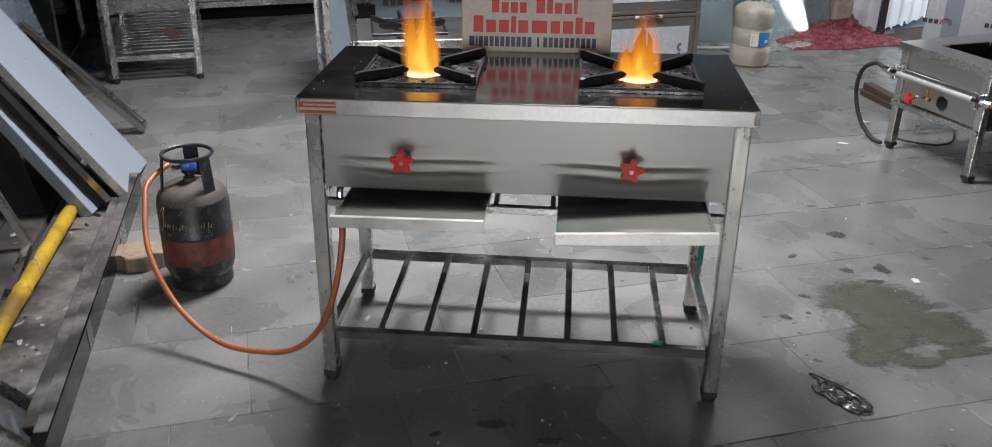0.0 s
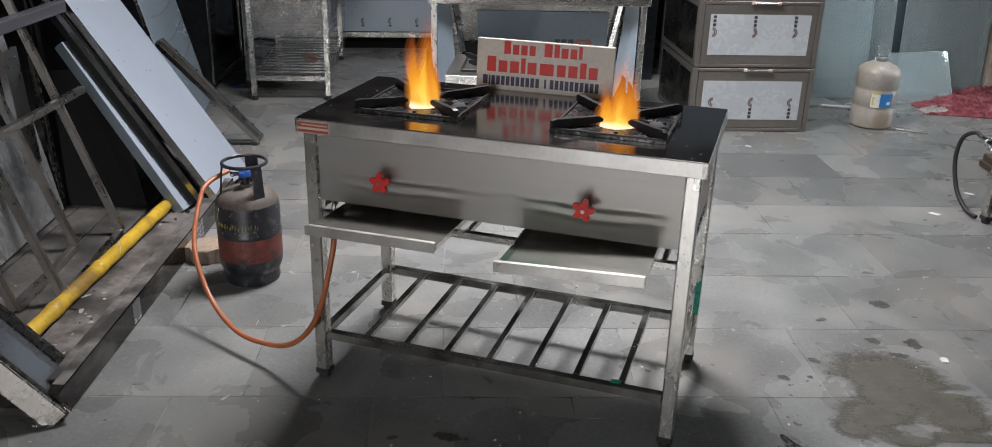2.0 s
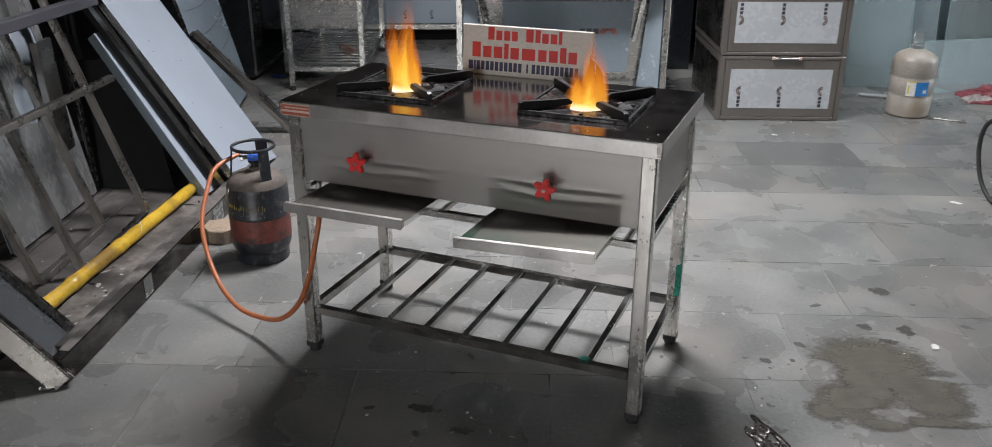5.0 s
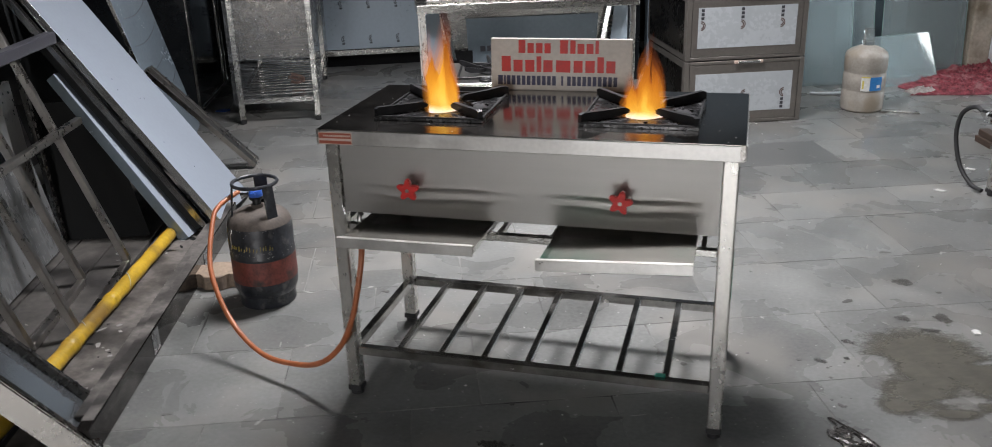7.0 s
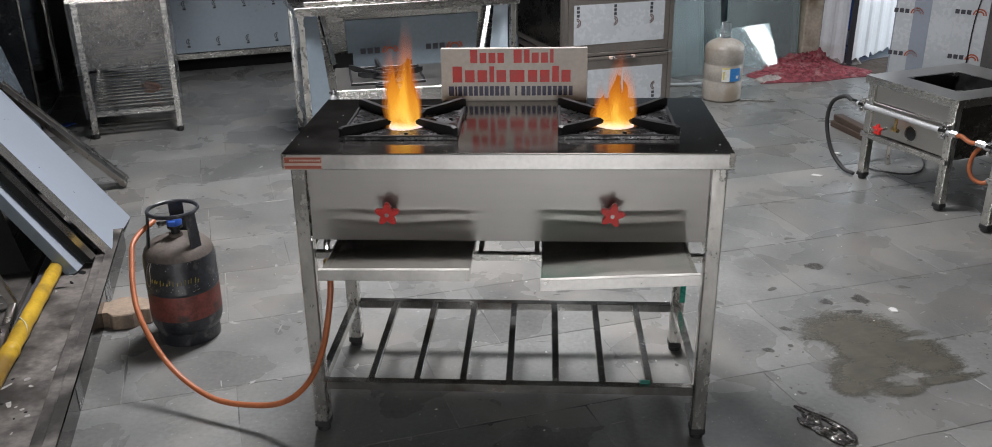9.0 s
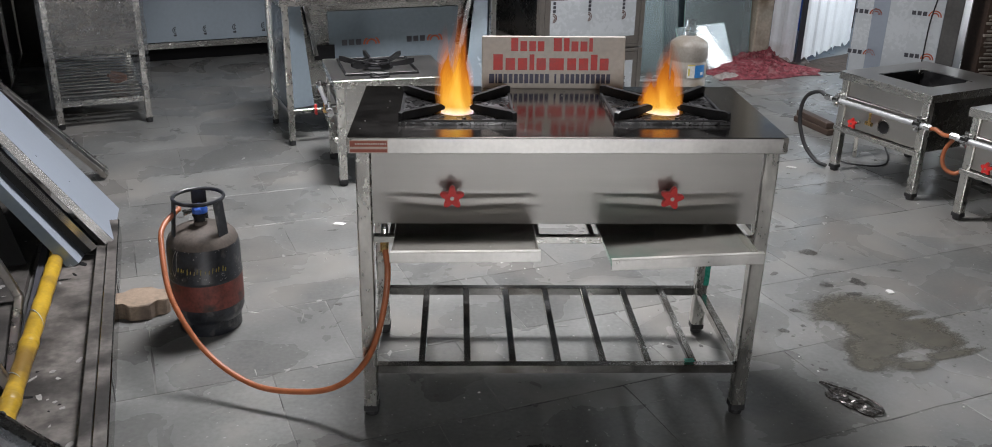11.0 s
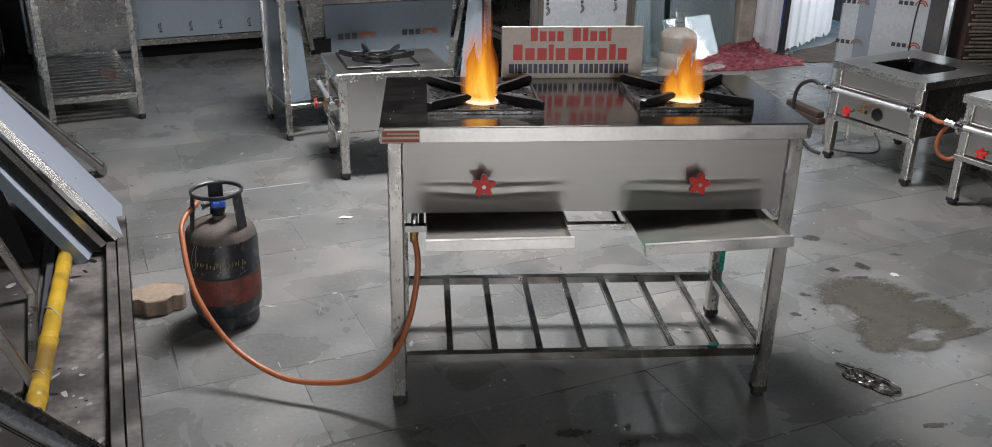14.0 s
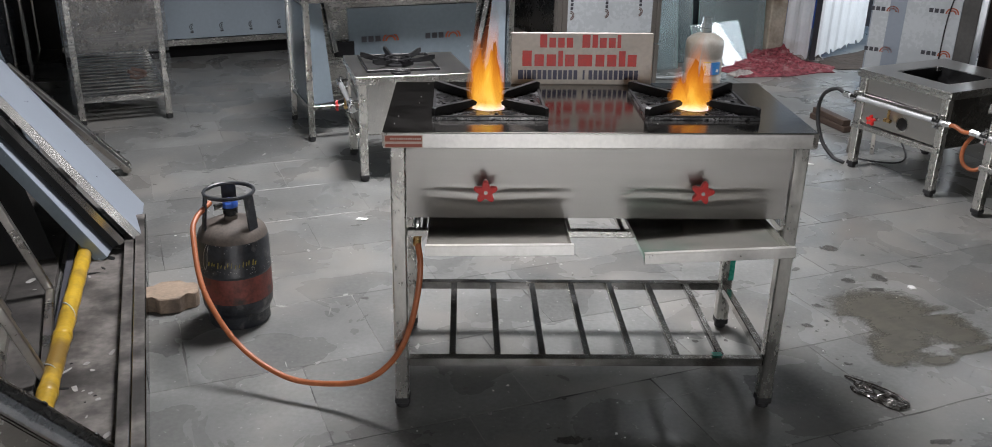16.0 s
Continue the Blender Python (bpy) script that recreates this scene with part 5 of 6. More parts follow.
# hopper counter with film-covered faces
UA = math.degrees(math.atan2(0.462, 1.178))
unit = thing("hopper_counter", pose(-1.415, 5.13, 0, 0, 0, UA), "tall steel counter with blue film-covered sloping faces", "counter")
UL, UD, UH = 1.265, 0.50, 0.82
for x in (0.0, UL):
    for y in (0.0, UD):
        b = B()
        box(b, (x, y, UH / 2 + 0.012), (0.034, 0.034, UH - 0.03), 0.003)
        leg = part("leg", b, STEEL_V, unit)
        b = B()
        lathe(b, [(0.015, 0), (0.019, 0.004), (0.019, 0.032)], 14, (x, y, 0))
        part("rubber_foot", b, RUBBER, leg)
b = B()
box(b, (UL / 2, UD / 2, UH + 0.010), (UL + 0.07, UD + 0.07, 0.050), 0.004)
box(b, (UL / 2, UD / 2, UH + 0.046), (UL - 0.05, UD - 0.05, 0.022), 0.004)
part("top_rim", b, STEEL, unit)


def quad(bm, pts, thick):
    p = [Vector(q) for q in pts]
    nrm = (p[1] - p[0]).cross(p[2] - p[0]).normalized() * thick
    lo = [bm.verts.new(q) for q in p]
    hi = [bm.verts.new(q + nrm) for q in p]
    bm.faces.new(lo)
    bm.faces.new(list(reversed(hi)))
    n = len(p)
    for k in range(n):
        j = (k + 1) % n
        bm.faces.new((lo[j], lo[k], hi[k], hi[j]))


b = B()
quad(b, [(0.02, 0.10, 0.805), (UL - 0.02, 0.10, 0.805), (UL - 0.17, 0.14, 0.20), (0.17, 0.14, 0.20)], 0.004)
part("front_face", b, STEEL, unit)
b = B()
quad(b, [(0.262, 0.093, 0.748), (UL - 0.19, 0.093, 0.748), (UL - 0.215, 0.125, 0.30), (0.285, 0.125, 0.30)], 0.003)
part("film", b, FILM_DULL, unit, "grey-blue protective film")
for sx, ax in ((1, 0.0), (-1, UL)):
    b = B()
    span(b, (ax + sx * 0.125, 0.07, 0.805), (ax + sx * 0.180, 0.086, 0.50), 0.030, 0.030, 0.002)
    part("sloping_bar", b, MIRROR, unit)
    b = B()
    quad(b, [(ax + sx * 0.022, 0.03, 0.795), (ax + sx * 0.100, 0.06, 0.795), (ax + sx * 0.155, 0.075, 0.21), (ax + sx * 0.022, 0.03, 0.21)], 0.003 * sx)
    part("side_film", b, FILM_DULL, unit)
    b = B()
    quad(b, [(ax + sx * 0.005, 0.10, 0.805), (ax + sx * 0.005, UD - 0.02, 0.805), (ax + sx * 0.16, UD - 0.10, 0.20), (ax + sx * 0.16, 0.14, 0.20)], 0.003 * sx)
    part("end_face", b, STEEL, unit)
# added black plate, standing for the shaded gap below the bar
b = B()
box(b, (0.235, 0.088, 0.515), (0.12, 0.012, 0.085))
part("dark_gap_plate", b, GAP_BLACK, unit, "matt black plate for the dark gap below the sloping bar")
b = B()
span(b, (0.0, 0.0, 0.20), (UL, 0.0, 0.20), 0.024, 0.024, 0.002)
part("low_rail", b, MIRROR, unit)
for x in (0.0, UL):
    b = B()
    span(b, (x, 0.018, 0.20), (x, UD - 0.018, 0.20), 0.024, 0.024, 0.002)
    part("low_rail", b, MIRROR, unit)
for x in (0.0, UL):
    b = B()
    box(b, (x, UD / 2, 0.49), (0.003, UD - 0.036, 0.57))
    part("end_panel", b, FILM_DULL, unit)
for x in (0.345, 0.745):
    emblem(unit, Matrix.Translation((x, 0.1035, 0.545)) @ Matrix.Rotation(radians(-4), 4, "X") @ UP, 0.225)

# stacked cabinets -----------------------------------------------------------
CA = 21.3


def drawer_cabinet(z, label, tilt=0.0, upper=False):
    t = thing("steel_cabinet", pose(0.072, 5.820, z, 0, 0, CA + tilt), label, "cabinet", "stacked cabinets")
    w, d, h = 0.785, 0.86, 0.415
    b = B()
    box(b, (w / 2, d / 2 + 0.006, h / 2), (w, d - 0.012, h - 0.004), 0.003)
    part("body", b, CABINET, t)
    b = B()
    for x in (0.016, w - 0.016):
        box(b, (x, -0.002, h / 2), (0.030, 0.010, h - 0.006), 0.002)
    for zz in (0.013, h - 0.013):
        box(b, (w / 2, -0.002, zz), (w - 0.064, 0.010, 0.020), 0.002)
    part("front_frame", b, CABINET, t)
    b = B()
    box(b, (w / 2, 0.001, h / 2), (w - 0.07, 0.012, h - 0.05), 0.002)
    door = part("door", b, CABINET, t)
    b = B()
    box(b, (w / 2, -0.0062, h / 2 - 0.002), (0.640, 0.002, 0.252), 0.0005)
    film = part("door_film", b, FILM_WHITE, door, "white printed protective film")
    for x in (0.110, 0.368, 0.626):
        if upper:
            emblem(film, Matrix.Translation((x - 0.02, -0.0073, 0.325)) @ UP @ Matrix.Rotation(radians(-90), 4, "Z"), 0.130, PRINT_GREY, PRINT_FADED)
        else:
            emblem(film, Matrix.Translation((x + 0.035, -0.0073, 0.090)) @ UP @ Matrix.Rotation(radians(90), 4, "Z"), 0.130, PRINT_GREY, PRINT_FADED)
    b = B()
    box(b, (-0.0015, d / 2, h / 2), (0.003, d - 0.09, h - 0.09))
    part("side_film", b, DARK_STEEL, t)
    b = B()
    box(b, (w / 2 + 0.02, -0.020, h - 0.012), (0.15, 0.012, 0.010), 0.002)
    part("handle", b, CHROME, door, "steel pull handle")
    for x in (w / 2 - 0.06, w / 2 + 0.10):
        b = B()
        box(b, (x, -0.014, h - 0.012), (0.024, 0.024, 0.020), 0.004)
        part("handle_end", b, PALE, door)
    if upper:
        # the top is open; this dark panel stands for its shaded inside
        b = B()
        box(b, (w / 2, d / 2, h + 0.001), (w - 0.06, d - 0.06, 0.004))
        part("top_panel", b, GLASS_DARK, t, "dark panel in place of the open top's shaded inside")
        for x in (0.015, w - 0.015):
            b = B()
            box(b, (x, d / 2, h + 0.008), (0.03, d, 0.020), 0.002)
            part("top_frame", b, CABINET, t)
        for y in (0.015, d - 0.015):
            b = B()
            box(b, (w / 2, y, h + 0.008), (w - 0.062, 0.03, 0.020), 0.002)
            part("top_frame", b, CABINET, t)
    return t


drawer_cabinet(0.0, "taupe steel cabinet with a white film-covered door, standing on the floor")
drawer_cabinet(0.417, "taupe steel cabinet with a white film-covered door, stacked on another", 0.6, True)

b = B()
box(b, (0, 0, 0.21), (0.55, 0.45, 0.42), 0.004)
solid("dull_box", b, CABINET, "dull taupe steel box standing behind the counter", "box", RM @ pose(1.55, 6.35, 0))
b = B()
box(b, (0, 0, 0.75), (0.9, 0.5, 1.5), 0.004)
solid("dark_locker", b, GLASS_DARK, "tall black locker against the back", "locker", RM @ pose(1.65, 7.1, 0))

# leaning glass, carboy and rags ----------------------------------------------
def glass_sheet(m, w, h, label):
    g = thing("glass_sheet", m, label, "glass sheet", "leaning glass sheets")
    b = B()
    box(b, (w / 2, 0, h / 2), (w, 0.008, h), 0.001)
    part("pane", b, GLASS, g)
    for x in (-0.0012, w + 0.0012):
        b = B()
        box(b, (x, 0, h / 2), (0.002, 0.009, h))
        part("polished_edge", b, GLASS_EDGE, g)
    b = B()
    box(b, (w / 2, 0, h + 0.0012), (w, 0.009, 0.002))
    part("polished_edge", b, GLASS_EDGE, g)
    return g


glass_sheet(RM @ pose(2.98, 6.36, 0, -9, 0, 0), 0.62, 0.98, "greenish glass sheet leaning beside the cabinets")
glass_sheet(RM @ pose(3.20, 6.46, 0, -9, 0, 0), 0.42, 1.5, "tall narrow green-edged glass sheet leaning on the wall")
glass_sheet(RM @ pose(3.55, 6.54, 0, -8, 0, 0), 0.30, 1.8, "tall pale green glass strip leaning on the wall")
glass_sheet(RM @ pose(3.93, 6.58, 0, -5, 0, 0), 0.66, 1.6, "large pale blue-green glass sheet leaning behind a small one")
glass_sheet(pose(1.37, 7.08, 0, -25, 0, 33), 0.56, 0.38, "small glass sheet leaning in front of larger ones")
wall("glass_backing", [((2.2, 7.02, 0.0), (4.19, 7.10, 2.4))], FILM_DULL, "grey-blue sheet wall behind the leaning glass")
b = B()
sweep(b, glide([RM @ Vector(p) for p in ((3.18, 6.10, 0.012), (3.30, 6.06, 0.012), (3.44, 6.06, 0.014), (3.55, 6.13, 0.016))], 8), 0.012, 10)
solid("plastic_pipe", b, FILM_WHITE, "short bent white plastic pipe lying on the floor", "pipe", smooth=True)

jar = thing("carboy", pose(1.215, 6.46, 0), "cloudy plastic water carboy with a blue and white label", "bottle")
b = B()
prof = [(0.150, 0.0), (0.165, 0.012), (0.168, 0.05), (0.168, 0.135), (0.161, 0.145), (0.161, 0.155), (0.168, 0.165), (0.168, 0.255), (0.161, 0.265), (0.161, 0.275), (0.168, 0.285),
        (0.168, 0.375), (0.160, 0.40), (0.125, 0.425), (0.07, 0.445), (0.048, 0.452)]
lathe(b, [(r * 0.81, z * 0.96) for r, z in prof], 44)
part("body", b, CARBOY, jar, smooth=True)
b = B()
lathe(b, [(0.037, 0.434), (0.040, 0.444), (0.041, 0.456), (0.036, 0.462), (0.032, 0.535), (0.034, 0.540)], 24)
part("neck", b, CLEAR, jar, smooth=True)


def on_jar(a0, a1, z0, z1, mat, name, r=0.1372):
    b = B()
    n = 10
    rows = []
    for k in range(n + 1):
        a = radians(a0 + (a1 - a0) * k / n)
        rows.append([b.verts.new((rr * math.cos(a), rr * math.sin(a), z)) for rr, z in ((r, z0), (r, z1), (r - 0.002, z1), (r - 0.002, z0))])
    for p, q in zip(rows, rows[1:]):
        for k in range(4):
            b.faces.new((p[k], p[(k + 1) % 4], q[(k + 1) % 4], q[k]))
    b.faces.new(rows[0])
    b.faces.new(list(reversed(rows[-1])))
    part(name, b, mat, jar)


on_jar(-103, -80, 0.150, 0.242, LABEL_WHITE, "white_label")
on_jar(-103, -80, 0.238, 0.246, LABEL_YELLOW, "label_edge", 0.1376)
on_jar(-100, -95, 0.165, 0.220, LABEL_YELLOW, "print_bar", 0.1376)
on_jar(-79.5, -44, 0.152, 0.242, LABEL_BLUE, "blue_label", 0.1374)
on_jar(-60, -50, 0.17, 0.19, LABEL_WHITE, "white_patch", 0.1379)


def heap(name, m, sx, sy, h, mat, label, category, seed, nx=84, ny=60, edge=0.42, group=""):
    """A crumpled cloth heap of uneven outline."""
    b = B()
    g = []
    for i in range(nx + 1):
        row = []
        for j in range(ny + 1):
            a, c = 2 * i / nx - 1, 2 * j / ny - 1
            wob = 1 + edge * noise.noise((a * 1.3 + seed, c * 1.3, 0.3))
            x, y = sx * a * wob, sy * c * (1 + edge * noise.noise((a * 1.1, c * 1.1 + seed, 2.3)))
            r = max(0.0, 1 - max(abs(a), abs(c)) ** 3)
            z = h * r * (0.30 + 0.5 * (noise.noise((a * 2.2 + seed, c * 2.2, 1.0)) + 0.5) + 0.34 * noise.noise((a * 7 + seed, c * 7, 4.0)) + 0.24 * noise.noise((a * 19, c * 13 + seed, 7.0)))
            row.append(b.verts.new((x, y, max(0.004, z + 0.006))))
        g.append(row)
    for i in range(nx):
        for j in range(ny):
            b.faces.new((g[i][j], g[i + 1][j], g[i + 1][j + 1], g[i][j + 1]))
    e = bmesh.ops.extrude_face_region(b, geom=list(b.faces))
    for v in e["geom"]:
        if isinstance(v, bmesh.types.BMVert):
            v.co.z = 0.0008
    return solid(name, b, mat, label, category, m, group, smooth=False)


heap("crimson_cloth", pose(2.00, 7.26, 0, 0, 0, 14), 0.48, 0.27, 0.065, CLOTH, "crumpled faded crimson cloth heaped on the floor", "cloth", 2.0)
heap("crimson_cloth", pose(2.20, 7.74, 0, 0, 0, 40), 0.30, 0.20, 0.085, CLOTH, "heap of crimson cloth against the doorway", "cloth", 5.0)
heap("grey_rag", pose(1.68, 6.98, 0, 0, 0, 20), 0.10, 0.055, 0.06, CLOTH_GREY, "small grey rag at the edge of the cloth", "rag", 9.0, 26, 18)
heap("grey_rag", pose(2.40, 7.66, 0, 0, 0, -40), 0.16, 0.05, 0.10, CLOTH_GREY, "pale frayed rag by the door", "rag", 12.0, 30, 16)

heap("earth_drift", pose(3.08, 7.66, 0, 0, 0, 48), 0.62, 0.30, 0.022, EARTH, "brown earth trodden in beside the door", "earth", 15.0, 48, 28)

span_ner = thing("spanner", pose(1.45, 6.385, 0, 0, 0, -4), "open-ended steel spanner lying on the floor", "spanner")
b = B()
box(b, (0, 0, 0.006), (0.17, 0.018, 0.008), 0.003)
part("shank", b, STAINED, span_ner)
for s in (-1, 1):
    b = B()
    prism(b, [(s * 0.075, -0.016), (s * 0.10, -0.028), (s * 0.122, -0.022), (s * 0.112, -0.008), (s * 0.100, 0.0), (s * 0.112, 0.010), (s * 0.120, 0.024), (s * 0.098, 0.027), (s * 0.075, 0.015)], 0.001, 0.011)
    part("jaw", b, STAINED, span_ner)


# low stoves ------------------------------------------------------------------
def low_stove(m, label, burner_on=False, knob=True, d=0.68, w=0.59, centre=(0.075, -0.065), side=None):
    """A knee-high stove; its front faces local -y, its width lies along x."""
    t = thing("low_stove", m, label, "stove", "low stoves")
    h = 0.56
    b = B()
    hx, hy0, hy1 = 0.165, -0.20, 0.14
    for lo, hi in (((-w / 2, -d / 2), (w / 2, hy0)), ((-w / 2, hy1), (w / 2, d / 2)), ((-w / 2, hy0), (-hx, hy1)), ((hx, hy0), (w / 2, hy1))):
        box(b, ((lo[0] + hi[0]) / 2, (lo[1] + hi[1]) / 2, h - 0.0015), (hi[0] - lo[0], hi[1] - lo[1], 0.003))
    part("top_plate", b, STOVE_TOP, t)
    b = B()
    for y in (-d / 2, d / 2):
        box(b, (0, y, h - 0.021), (w, 0.003, 0.040), 0.001)
    for x in (-w / 2, w / 2):
        box(b, (x, 0, h - 0.021), (0.003, d - 0.006, 0.040), 0.001)
    part("edge_band", b, STEEL, t)
    b = B()
    for x in (-hx, hx):
        box(b, (x, (hy0 + hy1) / 2, h - 0.07), (0.003, hy1 - hy0, 0.13))
    for y in (hy0, hy1):
        box(b, (0, y, h - 0.07), (2 * hx, 0.003, 0.13))
    box(b, (0, (hy0 + hy1) / 2, h - 0.135), (2 * hx, hy1 - hy0, 0.004))
    part("fire_box", b, SOOT, t)
    yf = -d / 2 + 0.035
    b = B()
    box(b, (0, yf, 0.475), (w - 0.07, 0.003, 0.09))
    part("upper_front", b, APRON, t)
    b = B()
    box(b, (0, yf - 0.006, 0.345), (w - 0.07, 0.003, 0.155))
    box(b, (0, yf - 0.010, 0.4245), (w - 0.07, 0.016, 0.006), 0.002)
    part("lower_front", b, APRON, t)
    # without side, the right panel and back get their shade from darker steel
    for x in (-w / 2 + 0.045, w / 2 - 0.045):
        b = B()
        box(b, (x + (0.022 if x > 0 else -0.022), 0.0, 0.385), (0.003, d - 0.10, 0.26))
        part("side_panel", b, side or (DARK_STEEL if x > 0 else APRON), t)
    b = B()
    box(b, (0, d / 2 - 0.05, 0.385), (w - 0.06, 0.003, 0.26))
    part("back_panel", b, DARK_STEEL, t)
    for x in (-w / 2 + 0.035, w / 2 - 0.035):
        for y in (-d / 2 + 0.035, d / 2 - 0.045):
            b = B()
            box(b, (x, y, 0.277), (0.042, 0.042, 0.484), 0.003)
            leg = part("leg", b, STEEL_V, t)
            b = B()
            lathe(b, [(0.016, 0.0), (0.022, 0.004), (0.022, 0.018)], 14, (x, y, 0))
            box(b, (x, y, 0.027), (0.046, 0.046, 0.020), 0.002)
            part("rubber_foot", b, RUBBER, leg)
    b = B()
    box(b, (0, -d / 2 + 0.015, 0.250), (w - 0.03, 0.036, 0.026), 0.002)
    part("tray_rail", b, STEEL, t)
    b = B()
    box(b, (0, 0, 0.240), (w - 0.12, d - 0.14, 0.003))
    part("drip_tray", b, STAINED, t)
    # manifold pipe with clamps
    b = B()
    rod(b, (-w / 2 - 0.02, -d / 2 - 0.022, 0.408), (w / 2 + 0.02, -d / 2 - 0.022, 0.408), 0.0135, n=16)
    pipe_part = part("gas_pipe", b, ALU, t, "bare metal gas pipe across the front", True)
    for x in (-w / 2 + 0.03, w / 2 - 0.03):
        b = B()
        rod(b, (x, -d / 2 - 0.022, 0.372), (x, -d / 2 - 0.022, 0.450), 0.010, n=10)
        rod(b, (x - 0.022, -d / 2 - 0.022, 0.408), (x + 0.022, -d / 2 - 0.022, 0.408), 0.019, n=8)
        rod(b, (x, -d / 2 - 0.045, 0.430), (x, -d / 2 + 0.02, 0.430), 0.008, n=8)
        rod(b, (x, -d / 2 - 0.045, 0.386), (x, -d / 2 + 0.02, 0.386), 0.008, n=8)
        part("clamp", b, CHROME, pipe_part)
    for x in (-w / 2 - 0.03, w / 2 + 0.03):
        b = B()
        rod(b, (x - 0.02, -d / 2 - 0.022, 0.408), (x + 0.02, -d / 2 - 0.022, 0.408), 0.017, n=6)
        part("pipe_union", b, CHROME, pipe_part)
    star_wheel(t, (-0.105, -d / 2 - 0.055, 0.322), 90, 0.030)
    b = B()
    rod(b, (-0.030, -d / 2 - 0.022, 0.395), (-0.030, -d / 2 - 0.022, 0.345), 0.007, n=8)
    rod(b, (-0.050, -d / 2 - 0.022, 0.335), (-0.010, -d / 2 - 0.022, 0.335), 0.011, n=8)
    part("valve_body", b, BRASS, t)
    if knob:
        b = B()
        m2 = Matrix.Translation((0.028, yf - 0.008, 0.325)) @ UP
        lathe(b, [(0.034, 0.0), (0.034, 0.002), (0.030, 0.004)], 24)
        b.transform(m2)
        part("air_hole", b, SOOT, t)
        b = B()
        m2 = Matrix.Translation((0.028, yf - 0.009, 0.325)) @ UP
        lathe(b, [(0.036, 0.0), (0.039, 0.0), (0.039, 0.004), (0.036, 0.004)], 24, closed=True)
        b.transform(m2)
        part("air_ring", b, STEEL, t)
    if burner_on:
        cx, cy = centre
        b = B()
        box(b, (0, -0.03, h - 0.004), (2 * hx + 0.01, hy1 - hy0 + 0.01, 0.004))
        part("burner_plate", b, STOVE_TOP, t)
        b = B()
        lathe(b, [(0.085, 0.0), (0.085, 0.008), (0.055, 0.018), (0.03, 0.020)], 28, (cx, cy, h))
        part("burner_bowl", b, IRON, t, smooth=True)
        for sx, sy in ((-1, 0), (1, 0), (0, -1), (0, 1)):
            b = B()
            box(b, (cx + sx * 0.185, cy + sy * 0.185, h + 0.007), (0.010 if sx else 0.38, 0.010 if sy else 0.36, 0.014), 0.002)
            part("burner_frame", b, IRON, t)
        for k in range(6):
            a = radians(60 * k + 12)
            dv = Vector((math.cos(a), math.sin(a), 0))
            b = B()
            mm = Matrix((dv, (0, 0, 1), Vector((dv.y, -dv.x, 0)))).transposed().to_4x4()
            mm.translation = Vector((cx, cy, h))
            prism(b, [(0.03, 0.014), (0.03, 0.026), (0.10, 0.031), (0.175, 0.052), (0.198, 0.054), (0.198, 0.034), (0.17, 0.020), (0.10, 0.010)], -0.006, 0.006, mm)
            part("burner_arm", b, IRON, t)
        b = B()
        sweep(b, [Vector((cx + 0.065 * math.cos(k * math.pi / 12), cy + 0.065 * math.sin(k * math.pi / 12), h + 0.030)) for k in range(24)], 0.006, 8, ring=True)
        part("burner_ring", b, IRON, t)
        b = B()
        sweep(b, [Vector((w / 2 - 0.048 + 0.028 * math.cos(k * math.pi / 10), -0.06 + 0.045 * math.sin(k * math.pi / 10), h + 0.006)) for k in range(20)], 0.007, 8, ring=True)
        part("loose_ring", b, IRON, t)
    else:
        b = B()
        for x in (-0.08, 0.0, 0.08):
            box(b, (x, (hy0 + hy1) / 2, h - 0.11), (0.018, hy1 - hy0 - 0.01, 0.02))
        part("fire_bar", b, IRON, t)
        for x, y in ((-hx + 0.01, hy0 + 0.02), (hx - 0.01, hy0 + 0.02), (hx - 0.01, hy1 - 0.02), (-hx + 0.01, hy1 - 0.02)):
            b = B()
            box(b, (x, y, h - 0.012), (0.02, 0.035, 0.022), 0.002)
            part("pot_lug", b, STEEL, t)
    return t


S1 = pose(2.062, 4.650, 0, 0, 0, -65)
S2 = pose(2.392, 3.905, 0, 0, 0, -65)
S3 = pose(-0.834, 4.724, 0, 0, 0, -76.6)
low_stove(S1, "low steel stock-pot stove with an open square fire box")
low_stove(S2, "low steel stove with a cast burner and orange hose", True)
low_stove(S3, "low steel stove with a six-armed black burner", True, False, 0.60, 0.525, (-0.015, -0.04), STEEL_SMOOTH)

b = B()
sweep(b, glide([S1 @ Vector(p) for p in ((-0.335, -0.362, 0.408), (-0.40, -0.365, 0.425), (-0.485, -0.37, 0.37), (-0.505, -0.37, 0.25), (-0.45, -0.365, 0.11), (-0.36, -0.355, 0.035), (-0.285, -0.345, 0.022))], 10), 0.011, 12)
solid("black_hose", b, RUBBER, "black rubber hose looping from the stove to the floor", "hose", smooth=True)
b = B()
p0, p1 = S1 @ Vector((0.345, -0.362, 0.408)), S2 @ Vector((-0.345, -0.362, 0.408))
sweep(b, glide([p0, p0 * 0.8 + p1 * 0.2 + Vector((0.0, 0, 0.004)), p0 * 0.35 + p1 * 0.65 + Vector((0, 0, -0.008)), p1], 8), 0.011, 12)
solid("orange_hose", b, HOSE, "short orange hose joining the two stoves' pipes", "hose", smooth=True)
b = B()
q = S2 @ Vector((-0.345, -0.335, 0.39))
sweep(b, glide([q, q + Vector((-0.012, 0.03, -0.05)), q + Vector((-0.018, 0.035, -0.11)), q + Vector((0.0, 0.025, -0.16)), q + Vector((0.04, 0.0, -0.175)), q + Vector((0.08, -0.02, -0.14))], 8), 0.010, 12)
